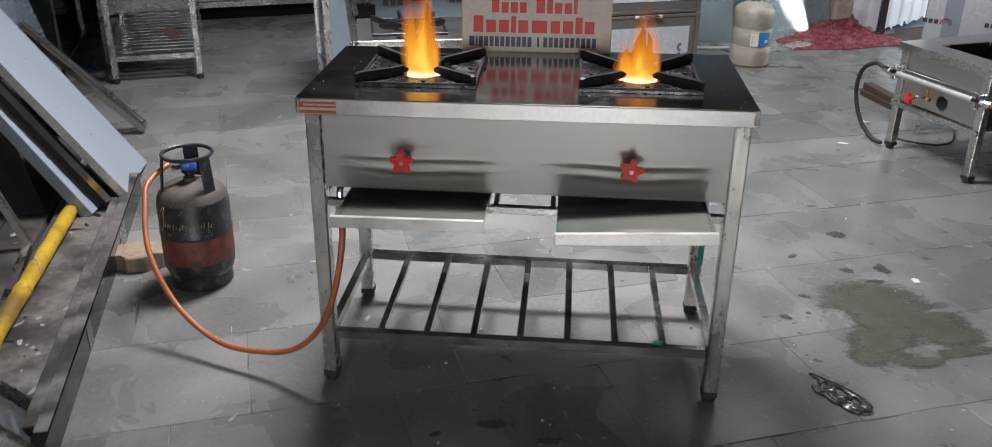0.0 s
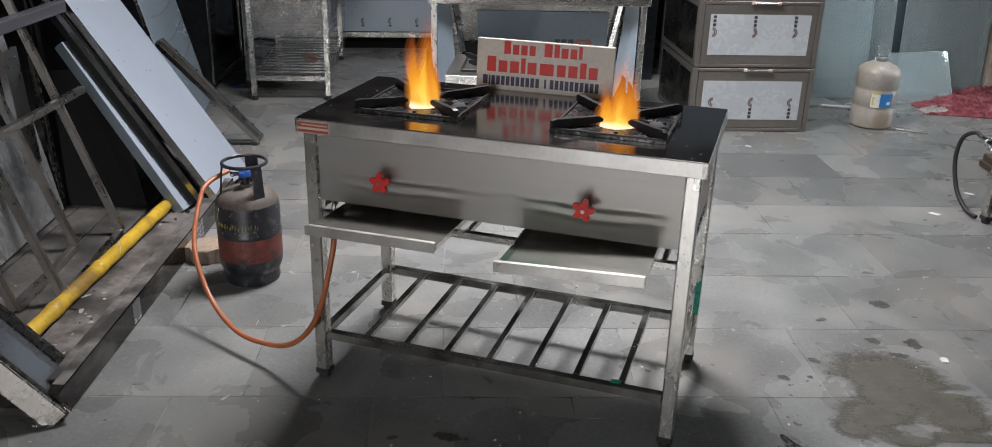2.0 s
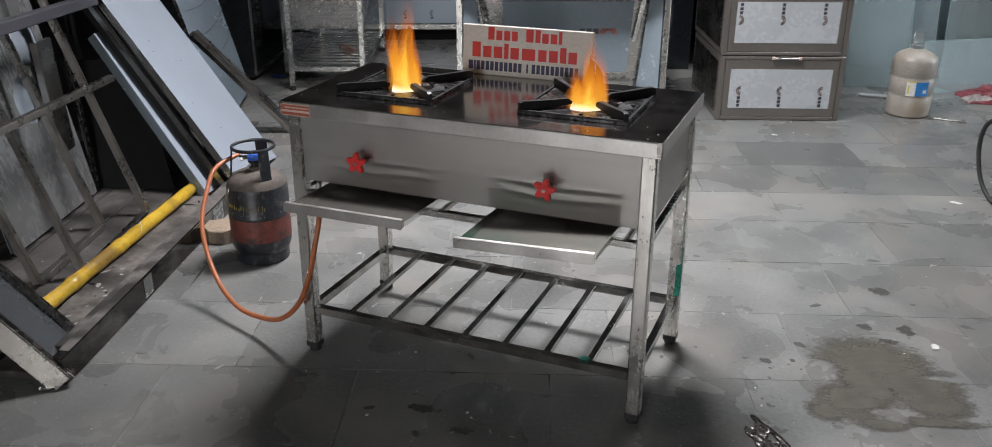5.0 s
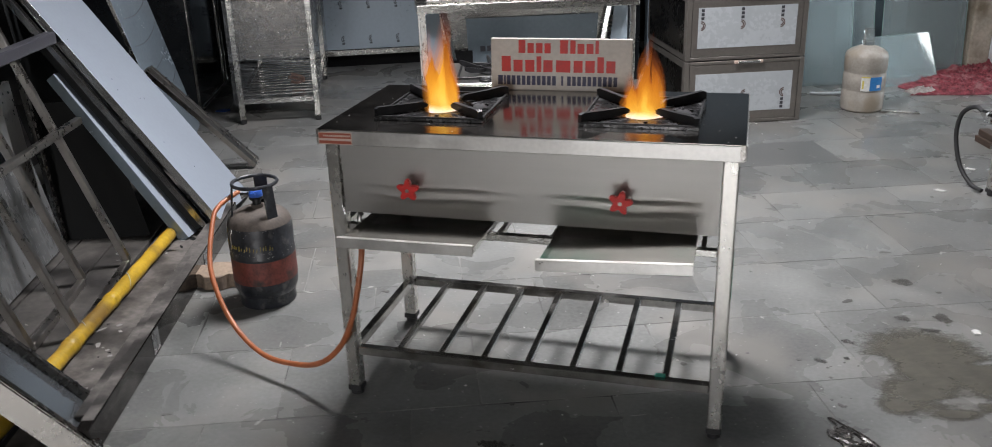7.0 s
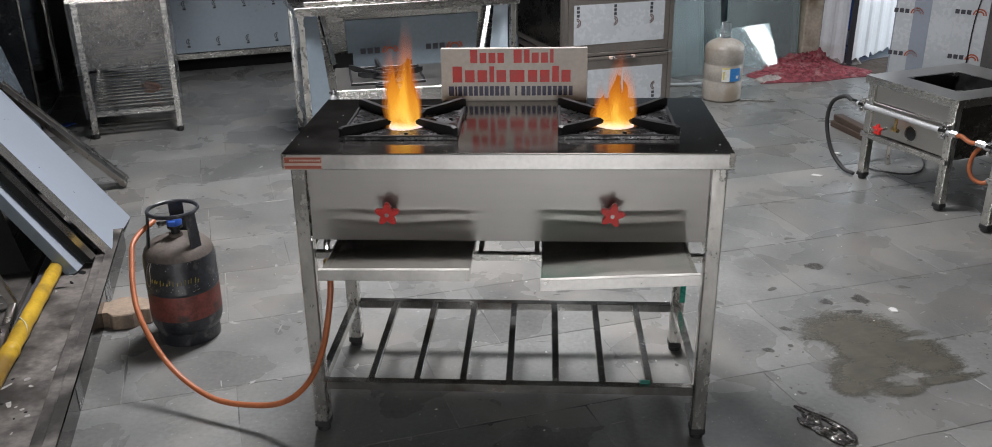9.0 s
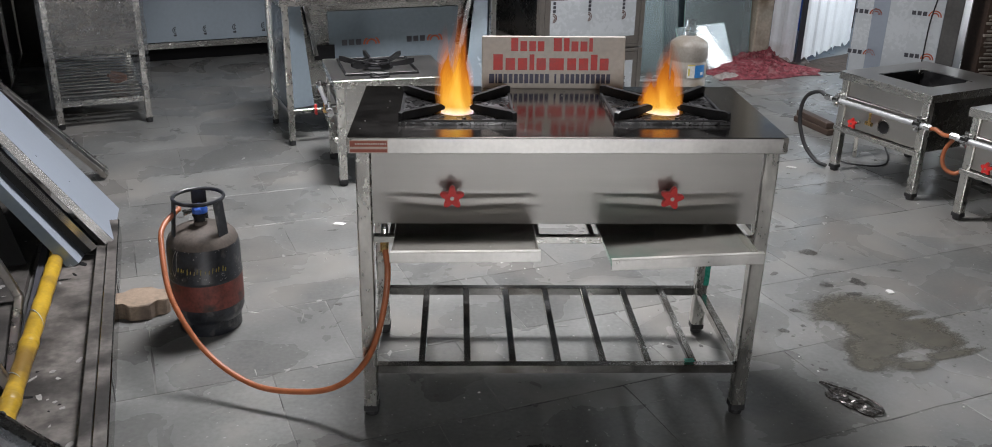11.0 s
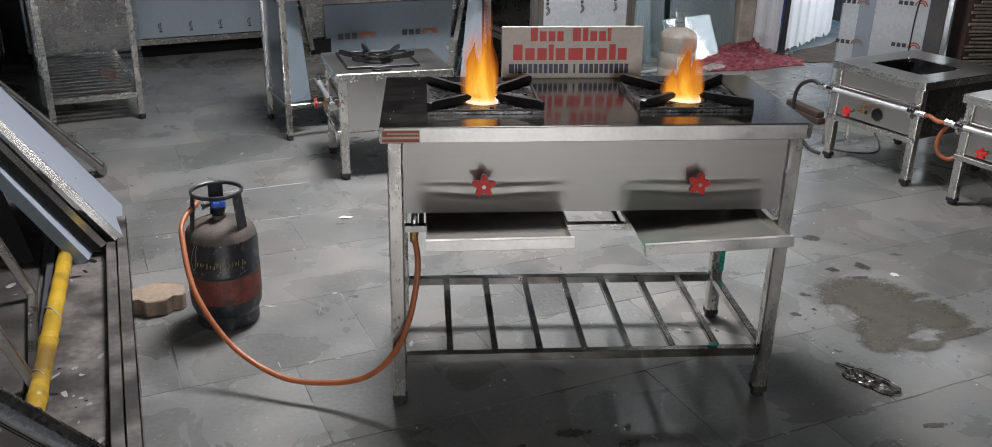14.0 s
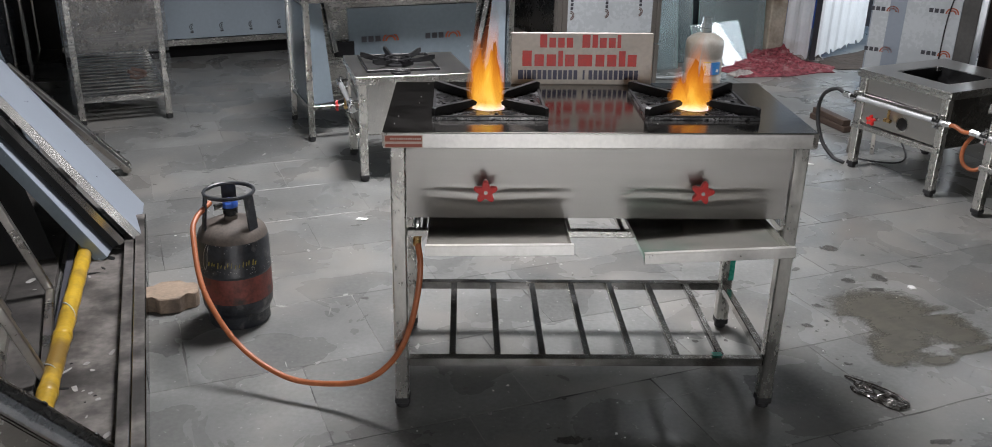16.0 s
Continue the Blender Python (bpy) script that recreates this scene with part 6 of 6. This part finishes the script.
solid("orange_hose", b, HOSE, "slack loop of orange hose hanging from the stove", "hose", smooth=True)
b = B()
sweep(b, glide([(1.80, 5.02, 0.02), (1.74, 4.93, 0.012), (1.80, 4.84, 0.010), (1.95, 4.80, 0.010), (2.06, 4.92, 0.012), (2.10, 5.10, 0.06)], 8), 0.005, 8)
solid("thin_cable", b, RUBBER, "thin black cable lying under the stove", "cable", smooth=True)

# timber and scraps near the stoves
for (x, y, z, a, ln, label) in ((1.865, 5.60, 0.020, -74, 0.36, "brown timber batten lying behind the stove"), (1.87, 5.61, 0.0585, -77, 0.34, "brown timber batten stacked on another")):
    b = B()
    box(b, (0, 0, 0), (ln, 0.060, 0.038), 0.004)
    solid("timber_batten", b, WOOD, label, "timber", pose(x, y, z, 0, 0, a), "timber battens")
st = thing("small_stand", pose(1.83, 5.02, 0, 0, 0, -20), "small rusty steel stand behind the stove", "stand")
for x in (-0.05, 0.05):
    b = B()
    span(b, (x * 1.3, 0, 0.0), (x, 0, 0.36), 0.022, 0.022, 0.002)
    part("leg", b, STAINED, st)
b = B()
box(b, (0, 0, 0.37), (0.15, 0.06, 0.025), 0.003)
part("head", b, STAINED, st)
rr = random.Random(4)
for (x, y, s) in ((1.66, 5.19, 0.03), (1.445, 4.79, 0.03), (-1.0, 3.905, 0.03), (1.93, 4.62, 0.03), (-0.05, 5.26, 0.035), (0.47, 5.62, 0.02)):
    b = B()
    prism(b, [(-s, -s * 0.4), (s * 0.7, -s * 0.5), (s, s * 0.3), (-s * 0.6, s * 0.5)], 0.0008, 0.003)
    solid("paper_scrap", b, PAPER, "small white paper scrap lying on the floor", "paper", pose(x, y, 0.0005, 0, 0, rr.uniform(-25, 25)), "paper scraps")

b = B()
prism(b, [(-0.05, -0.02), (0.02, -0.035), (0.05, 0.01), (0.0, 0.03)], 0.0005, 0.012)
solid("plastic_scrap", b, BLUE, "small blue plastic scrap on the floor by the rack", "scrap", pose(-3.19, 5.70, 0, 0, 0, 20))

# blue drum out in the yard
drum = thing("blue_drum", RM @ pose(6.05, 7.75, -0.07), "blue plastic drum standing in the yard", "drum")
b = B()
lathe(b, [(0.20, 0.0), (0.22, 0.02), (0.235, 0.25), (0.228, 0.27), (0.235, 0.29), (0.235, 0.55), (0.228, 0.57), (0.235, 0.59), (0.225, 0.82), (0.19, 0.86)], 28)
part("body", b, BLUE, drum, smooth=True)
b = B()
lathe(b, [(0.20, 0.855), (0.20, 0.885), (0.18, 0.89)], 28)
part("lid", b, PRINT_GREY, drum)

# film-wrapped box and mesh bundle by the door
jb = thing("wrapped_box", pose(2.115, 5.835, 0, 0, 0, -38), "tall steel box in white printed film behind the stove", "box")
b = B()
box(b, (0.30, 0.24, 0.60), (0.60, 0.48, 1.2), 0.004)
part("body", b, FILM_MID, jb)
b = B()
box(b, (0.27, -0.0015, 0.60), (0.52, 0.003, 1.19))
film = part("front_film", b, FILM_WHITE, jb, "white film printed with marks")
for x, z in ((-0.02, 0.45), (0.33, 0.47), (-0.02, 0.71), (0.33, 0.735), (-0.02, 0.97), (0.33, 1.0)):
    emblem(film, Matrix.Translation((x + 0.015, -0.003, z)) @ UP, 0.17)
b = B()
box(b, (0.16, -0.0036, 0.60), (0.10, 0.0012, 1.18))
part("film_fold", b, FILM, jb)
b = B()
sweep(b, glide([(0.49, -0.006, 1.15), (0.485, -0.006, 0.9), (0.46, -0.006, 0.70), (0.455, -0.006, 0.45), (0.45, -0.006, 0.02)], 6), 0.004, 6)
part("cord", b, RUBBER, jb)
b = B()
box(b, (0.585, -0.010, 0.6), (0.10, 0.018, 1.2), 0.003)
part("corner_post", b, DARK_COAT, jb)

mesh_b = thing("mesh_bundle", pose(2.78, 5.40, 0, 0, 0, 4), "brown bundle of rods and sheet edges stacked against the wall", "metal stock")
rr = random.Random(14)
b = B()
box(b, (0.95, 0.14, 0.62), (1.9, 0.16, 1.24))
part("backing", b, WOOD, mesh_b)
for k in range(52):
    z = 0.03 + 0.0235 * k
    b = B()
    y = 0.045 + rr.uniform(-0.02, 0.02)
    pts = [(0.0 + rr.uniform(0, 0.05), y, z), (0.5, y + rr.uniform(-0.01, 0.01), z + rr.uniform(-0.012, 0.012)), (1.1, y, z + rr.uniform(-0.012, 0.012)), (1.9, y, z + rr.uniform(-0.02, 0.02))]
    sweep(b, glide(pts, 5), rr.uniform(0.006, 0.011), 6)
    part("rod", b, WIRE, mesh_b)
b = B()
rod(b, (0.42, -0.02, 0.86), (0.42, 0.03, 0.86), 0.048, n=20)
tool = part("grinder_wheel", b, RUBBER, mesh_b, "black and blue hand tool hanging on the bundle")
b = B()
rod(b, (0.42, -0.024, 0.86), (0.42, -0.02, 0.86), 0.022, n=16)
part("hub", b, PAPER, tool)
b = B()
box(b, (0.52, -0.005, 0.87), (0.12, 0.05, 0.06), 0.01)
part("tool_body", b, BLUE, tool)
b = B()
sweep(b, glide([(0.56, -0.012, 1.24), (0.57, -0.015, 1.0), (0.54, -0.012, 0.7), (0.56, -0.012, 0.4)], 6), 0.007, 6)
part("cord", b, RUBBER, mesh_b)

# stains and scraps on the floor -------------------------------------------------
def stain_material(name, colour, rough, cover, grain=6.5):
    m = bpy.data.materials.new(name)
    m.use_nodes = True
    nt = m.node_tree
    n = nt.nodes
    p = n["Principled BSDF"]
    p.inputs["Base Color"].default_value = (*colour, 1)
    p.inputs["Roughness"].default_value = rough
    tc = n.new("ShaderNodeTexCoord")
    no = n.new("ShaderNodeTexNoise")
    no.inputs["Scale"].default_value, no.inputs["Detail"].default_value = grain, 12
    no.inputs["Roughness"].default_value, no.inputs["Distortion"].default_value = 0.66, 0.5
    gr = n.new("ShaderNodeTexGradient")
    gr.gradient_type = "SPHERICAL"
    ge = n.new("ShaderNodeMapping")
    ge.inputs["Location"].default_value = (-1, -1, 0)
    ge.inputs["Scale"].default_value = (2, 2, 0)
    links(nt, tc.outputs["Generated"], ge.inputs[0])
    links(nt, ge.outputs[0], gr.inputs[0])
    links(nt, tc.outputs["Object"], no.inputs[0])
    ad = n.new("ShaderNodeMath")
    ad.operation = "MULTIPLY_ADD"
    links(nt, no.outputs[0], ad.inputs[0])
    ad.inputs[1].default_value = 1.9
    links(nt, gr.outputs[0], ad.inputs[2])
    mr = n.new("ShaderNodeMapRange")
    mr.inputs[1].default_value, mr.inputs[2].default_value, mr.inputs[4].default_value = 1.27, 1.36, cover
    links(nt, ad.outputs[0], mr.inputs[0])
    links(nt, mr.outputs[0], p.inputs["Alpha"])
    # thicker and thinner patches
    sh = n.new("ShaderNodeMapRange")
    sh.inputs[1].default_value, sh.inputs[2].default_value, sh.inputs[3].default_value, sh.inputs[4].default_value = 1.3, 2.0, 1.25, 0.75
    links(nt, ad.outputs[0], sh.inputs[0])
    mc = n.new("ShaderNodeMix")
    mc.data_type, mc.blend_type = "RGBA", "MULTIPLY"
    mc.inputs[0].default_value = 1
    mc.inputs[6].default_value = (*colour, 1)
    links(nt, sh.outputs[0], mc.inputs[7])
    links(nt, mc.outputs[2], p.inputs["Base Color"])
    return m


def puddle_material(name, colour, rough, lobes, bare):
    """Dried mud with a lobed, frayed outline: lobes and bare patches are (x, y, rx, ry) about the thing's middle."""
    m = bpy.data.materials.new(name)
    m.use_nodes = True
    nt = m.node_tree
    n = nt.nodes
    p = n["Principled BSDF"]
    p.inputs["Roughness"].default_value = rough
    tc = n.new("ShaderNodeTexCoord")

    def calc(op, a, b, c=0.0):
        k = n.new("ShaderNodeMath")
        k.operation = op
        for q, v in enumerate((a, b, c)):
            if isinstance(v, (int, float)):
                k.inputs[q].default_value = v
            else:
                links(nt, v, k.inputs[q])
        return k.outputs[0]

    def blob(x, y, rx, ry):
        mp = n.new("ShaderNodeMapping")
        mp.inputs["Location"].default_value = (-x / rx, -y / ry, 0)
        mp.inputs["Scale"].default_value = (1 / rx, 1 / ry, 0)
        gr = n.new("ShaderNodeTexGradient")
        gr.gradient_type = "SPHERICAL"
        links(nt, tc.outputs["Object"], mp.inputs[0])
        links(nt, mp.outputs[0], gr.inputs[0])
        return gr.outputs[0]

    def grain(scale, detail, rough_, stretch=(1, 1, 1)):
        mp = n.new("ShaderNodeMapping")
        mp.inputs["Scale"].default_value = stretch
        mp.inputs["Rotation"].default_value = (0, 0, 0.6)
        no = n.new("ShaderNodeTexNoise")
        no.inputs["Scale"].default_value, no.inputs["Detail"].default_value, no.inputs["Roughness"].default_value = scale, detail, rough_
        no.inputs["Distortion"].default_value = 0.4
        links(nt, tc.outputs["Object"], mp.inputs[0])
        links(nt, mp.outputs[0], no.inputs[0])
        return no.outputs[0]

    field = 0.0
    for lobe in lobes:
        field = calc("MAXIMUM", field, blob(*lobe))
    for patch in bare:
        field = calc("MULTIPLY_ADD", blob(*patch), -0.5, field)
    broad, fine = grain(11.0, 12, 0.78, (1, 1.5, 1)), grain(60.0, 8, 0.75, (1, 2.0, 1))
    edge = calc("MULTIPLY_ADD", broad, 1.0, field)
    edge = calc("MULTIPLY_ADD", fine, 0.75, edge)
    mr = n.new("ShaderNodeMapRange")
    mr.inputs[1].default_value, mr.inputs[2].default_value, mr.inputs[4].default_value = 1.00, 1.42, 0.74
    links(nt, edge, mr.inputs[0])
    # none at the outermost border
    inner = n.new("ShaderNodeMapRange")
    inner.inputs[1].default_value, inner.inputs[2].default_value = 0.0, 0.10
    links(nt, field, inner.inputs[0])
    links(nt, calc("MULTIPLY", mr.outputs[0], inner.outputs[0]), p.inputs["Alpha"])
    ramp = n.new("ShaderNodeValToRGB")
    ramp.color_ramp.elements[0].position, ramp.color_ramp.elements[0].color = 0.36, (*[c * 0.72 for c in colour], 1)
    ramp.color_ramp.elements[1].position, ramp.color_ramp.elements[1].color = 0.62, (*[c * 1.18 for c in colour], 1)
    links(nt, grain(14.0, 8, 0.6, (1, 1.6, 1)), ramp.inputs[0])
    links(nt, ramp.outputs[0], p.inputs["Base Color"])
    return m


PUDDLE = pose(1.14, 2.84, 0.0012, 0, 0, 16)


def on_puddle(x, y, rx, ry):
    p = PUDDLE.inverted() @ Vector((x, y, 0))
    return p.x, p.y, rx, ry


MUD = puddle_material("dried mud stain", (0.100, 0.094, 0.074), 0.40,
                      [on_puddle(*q) for q in ((1.106, 3.02, 0.255, 0.205), (1.23, 2.91, 0.215, 0.20), (1.065, 2.73, 0.165, 0.165), (1.305, 2.82, 0.145, 0.125),
                                               (1.10, 2.86, 0.16, 0.20), (0.985, 2.64, 0.08, 0.075), (1.145, 2.63, 0.11, 0.055), (1.30, 2.70, 0.20, 0.035))],
                      [on_puddle(*q) for q in ((0.935, 2.885, 0.10, 0.075), (1.13, 2.695, 0.13, 0.030), (1.19, 2.67, 0.09, 0.022), (1.30, 2.975, 0.14, 0.024))])
SPLASH = stain_material("dark splash", (0.075, 0.072, 0.066), 0.4, 0.42, 26.0)


def stain(x, y, sx, sy, turn, mat, label, z=0.0012):
    b = B()
    box(b, (0, 0, 0.0003), (sx, sy, 0.0006))
    solid("floor_stain", b, mat, label, "stain", pose(x, y, z, 0, 0, turn), "stains on the floor", "structure")


b = B()
box(b, (0, 0, 0.0003), (0.92, 0.92, 0.0006))
solid("floor_stain", b, MUD, "dried olive-brown mud stain with frayed edges on the stone floor", "stain", PUDDLE, "stains on the floor", "structure")
for x, y, sx, sy in ((1.217, 3.295, 0.085, 0.12), (0.768, 2.880, 0.06, 0.05), (0.852, 2.915, 0.035, 0.03), (1.165, 3.186, 0.11, 0.05), (1.118, 3.60, 0.12, 0.10), (1.078, 3.269, 0.08, 0.07), (0.865, 3.040, 0.06, 0.05)):
    stain(x, y, sx, sy, 12, SPLASH, "small dark splash on the stone floor")
b = B()
prism(b, [(-0.012, -0.016), (0.010, -0.018), (0.015, 0.008), (0.002, 0.02), (-0.013, 0.010)], 0.0004, 0.006)
solid("plaster_crumb", b, PAPER, "small white plaster crumb lying beside the mud stain", "crumb", pose(1.311, 3.200, 0.0, 0, 0, 10))
stain(-0.20, 2.16, 0.14, 0.06, 10, SPLASH, "dark smear on the stone floor")
stain(-0.03, 2.10, 0.11, 0.05, 18, SPLASH, "dark smear on the stone floor", 0.002)
stain(0.93, 2.15, 0.13, 0.04, 10, SPLASH, "dark smear on the stone floor")

foil = thing("crumpled_foil", pose(0.835, 2.395, 0.0, 0, 0, -52), "crumpled scrap of grey foil with a torn loop, on the floor", "scrap")
b = B()
nx, ny = 26, 14
g = []
for i in range(nx + 1):
    row = []
    for j in range(ny + 1):
        a, c = 2 * i / nx - 1, 2 * j / ny - 1
        row.append(b.verts.new((0.085 * a * (1 + 0.25 * noise.noise((a * 2, c * 2, 1))), 0.042 * c * (1 - 0.35 * a * a) * (1 + 0.35 * noise.noise((a * 2, c * 2, 5))),
                                max(0.002, 0.006 + 0.009 * noise.noise((a * 4, c * 4, 3)) * (1 - max(abs(a), abs(c)) ** 4)))))
    g.append(row)
for i in range(nx):
    for j in range(ny):
        if not (0.25 < i / nx < 0.80 and 0.55 < j / ny < 0.85 and noise.noise((i * 0.3, j * 0.3, 2)) > -0.1):
            b.faces.new((g[i][j], g[i + 1][j], g[i + 1][j + 1], g[i][j + 1]))
bmesh.ops.delete(b, geom=[v for v in b.verts if not v.link_faces], context="VERTS")
e = bmesh.ops.extrude_face_region(b, geom=list(b.faces))
for v in e["geom"]:
    if isinstance(v, bmesh.types.BMVert):
        v.co.z = 0.0008
part("foil", b, SCRAP, foil)
b = B()
sweep(b, glide([(-0.075, 0.0, 0.008), (-0.10, 0.016, 0.006), (-0.135, 0.020, 0.006), (-0.118, 0.030, 0.006), (-0.09, 0.028, 0.010), (-0.05, 0.036, 0.012), (0.0, 0.046, 0.010), (0.05, 0.045, 0.008),
                (0.085, 0.03, 0.008), (0.095, 0.005, 0.007), (0.08, -0.02, 0.007)], 6), 0.0032, 6)
part("torn_edge", b, SCRAP, foil)

rr = random.Random(31)
b = B()
for k in range(170):
    p = W(rr.uniform(-0.5, 4.2), rr.uniform(1.4, 6.2), 0.0012)
    s, a0 = rr.uniform(0.002, 0.006), rr.uniform(0, 6.28)
    prism(b, [(p.x + s * rr.uniform(0.6, 1.2) * math.cos(a0 + j * 1.57), p.y + s * rr.uniform(0.5, 1.2) * math.sin(a0 + j * 1.57)) for j in range(4)], 0.0004, 0.003)
solid("floor_chips", b, PAPER, "tiny pale chips and grit strewn over the floor", "debris", kind="stuff")

def marks(name, count, rng, place, size, long, mat, label, category, z0=0.0):
    """Many small flat marks on the floor, in one object."""
    b = B()
    for k in range(count):
        x, y = place(rng)
        s, a0 = rng.uniform(*size), rng.uniform(0, 6.28)
        n = 7
        st = rng.uniform(*long)
        pts = []
        for q in range(n):
            a = 2 * math.pi * q / n
            r = s * rng.uniform(0.55, 1.15)
            px, py = r * math.cos(a) * st, r * math.sin(a)
            pts.append((x + px * math.cos(a0) - py * math.sin(a0), y + px * math.sin(a0) + py * math.cos(a0)))
        prism(b, pts, z0 + 0.0003, z0 + 0.0009 + 0.00001 * k / 3)
    return solid(name, b, mat, label, category, kind="stuff")


def all_over(rng):
    p = W(rng.uniform(-0.6, 4.0), rng.uniform(1.5, 6.0))
    return p.x, p.y


def round_stain(rng):
    a, r = rng.uniform(0, 6.28), rng.uniform(0.20, 0.46)
    return 1.12 + r * math.cos(a) * 1.05, 2.86 + r * math.sin(a) * 0.85


marks("mud_splatter", 70, random.Random(41), round_stain, (0.0015, 0.006), (1.0, 1.8), SCUFF_DARK, "small dark mud splatter round the dried stain", "splatter")
marks("grime_spots", 110, random.Random(42), all_over, (0.003, 0.014), (1.0, 2.4), SCUFF_DARK, "small dark grime spots trodden into the stone", "grime")
def on_plank(rng):
    p = R(rng.uniform(0.08, 1.88), rng.uniform(0.11, 0.265))
    return p.x, p.y


def on_bed(rng):
    p = R(rng.uniform(-0.4, 2.1), 0.42 + 0.165 * rng.randrange(4) + rng.uniform(-0.06, 0.06))
    return p.x, p.y


marks("paint_flakes", 26, random.Random(44), on_plank, (0.003, 0.012), (1.0, 3.5), SCUFF_PALE, "pale paint flakes and dust on the plank", "flakes", 0.0302)
marks("tar_spots", 10, random.Random(45), on_plank, (0.004, 0.014), (1.0, 3.0), SHADE_TAR_BLACK, "black tar spots on the dusty plank", "grime", 0.0306)
marks("dust_lumps", 26, random.Random(46), on_bed, (0.003, 0.014), (1.0, 3.0), SCUFF_PALE, "pale dust and scraps on the low plinth", "dust", 0.0302)


def along_joints(rng):
    p = W(rng.uniform(-0.6, 3.6), 2.315 + 0.470 * rng.randrange(-1, 8) + rng.gauss(0, 0.006))
    return p.x, p.y


marks("joint_chips", 150, random.Random(47), along_joints, (0.002, 0.009), (1.0, 3.0), SCUFF_PALE, "pale chipped edges and dust along the joints", "chips")
marks("scratches", 120, random.Random(43), all_over, (0.0012, 0.004), (3.0, 14.0), SCUFF_PALE, "pale scratches and dust streaks on the stone", "scratches")

# floor slabs ---------------------------------------------------------------------
SL, SW = 0.648, 0.470
rr = random.Random(21)
meshes = []
for k in range(9):
    b = B()
    hx, hy, out = SL / 2 - 0.0010, SW / 2 - 0.0010, []
    for n, (xa, ya, xb, yb) in ((5, (-hx, -hy, hx, -hy)), (4, (hx, -hy, hx, hy)), (5, (hx, hy, -hx, hy)), (4, (-hx, hy, -hx, -hy))):
        for q in range(n):
            f = (q + (rr.uniform(-0.3, 0.3) if q else 0)) / n
            nick = 0.0 if rr.random() < 0.5 else rr.uniform(0.0005, 0.0045)
            out.append(((xa + (xb - xa) * f) * (1 - nick / hx), (ya + (yb - ya) * f) * (1 - nick / hy)))
    lo = [b.verts.new((x, y, -0.018)) for x, y in out]
    hi = [b.verts.new((x, y, -0.0006)) for x, y in out]
    tp = [b.verts.new((x * (1 - 0.0008 / hx), y * (1 - 0.0008 / hy), 0)) for x, y in out]
    b.faces.new(tp)
    for r0, r1 in ((lo, hi), (hi, tp)):
        for q in range(len(out)):
            w = (q + 1) % len(out)
            b.faces.new((r0[q], r0[w], r1[w], r1[q]))
    meshes.append(finish("stone_slab", b, STONE))
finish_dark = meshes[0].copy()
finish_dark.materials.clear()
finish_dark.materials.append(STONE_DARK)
row = -8
v = 2.320 - 10 * SW
while v < V1 - 0.1:
    off = {0: 0.001, 1: -0.340, 2: -0.118, 3: 0.166, 4: 0.521, 5: 0.146, 6: 0.468, 7: 0.146}.get(row, rr.uniform(0, SL)) % SL
    deep = {5: 0.385, 6: 0.440, 7: 0.425}.get(row, SW)
    u = math.floor((U0 - off) / SL) * SL + off
    while u < U1:
        a0, a1 = max(u, U0), min(u + SL, U1)
        if a1 - a0 > 0.06:
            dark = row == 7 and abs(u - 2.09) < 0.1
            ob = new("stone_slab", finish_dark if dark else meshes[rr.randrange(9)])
            ob.parent = floor
            ob.location = ((a0 + a1) / 2, v + deep / 2, rr.uniform(-0.0007, 0.0))
            ob.scale = ((a1 - a0) / SL, deep / SW, 1)
            ob.rotation_euler = (0, 0, radians(rr.uniform(-0.12, 0.12)))
        u += SL
    v += deep
    row += 1
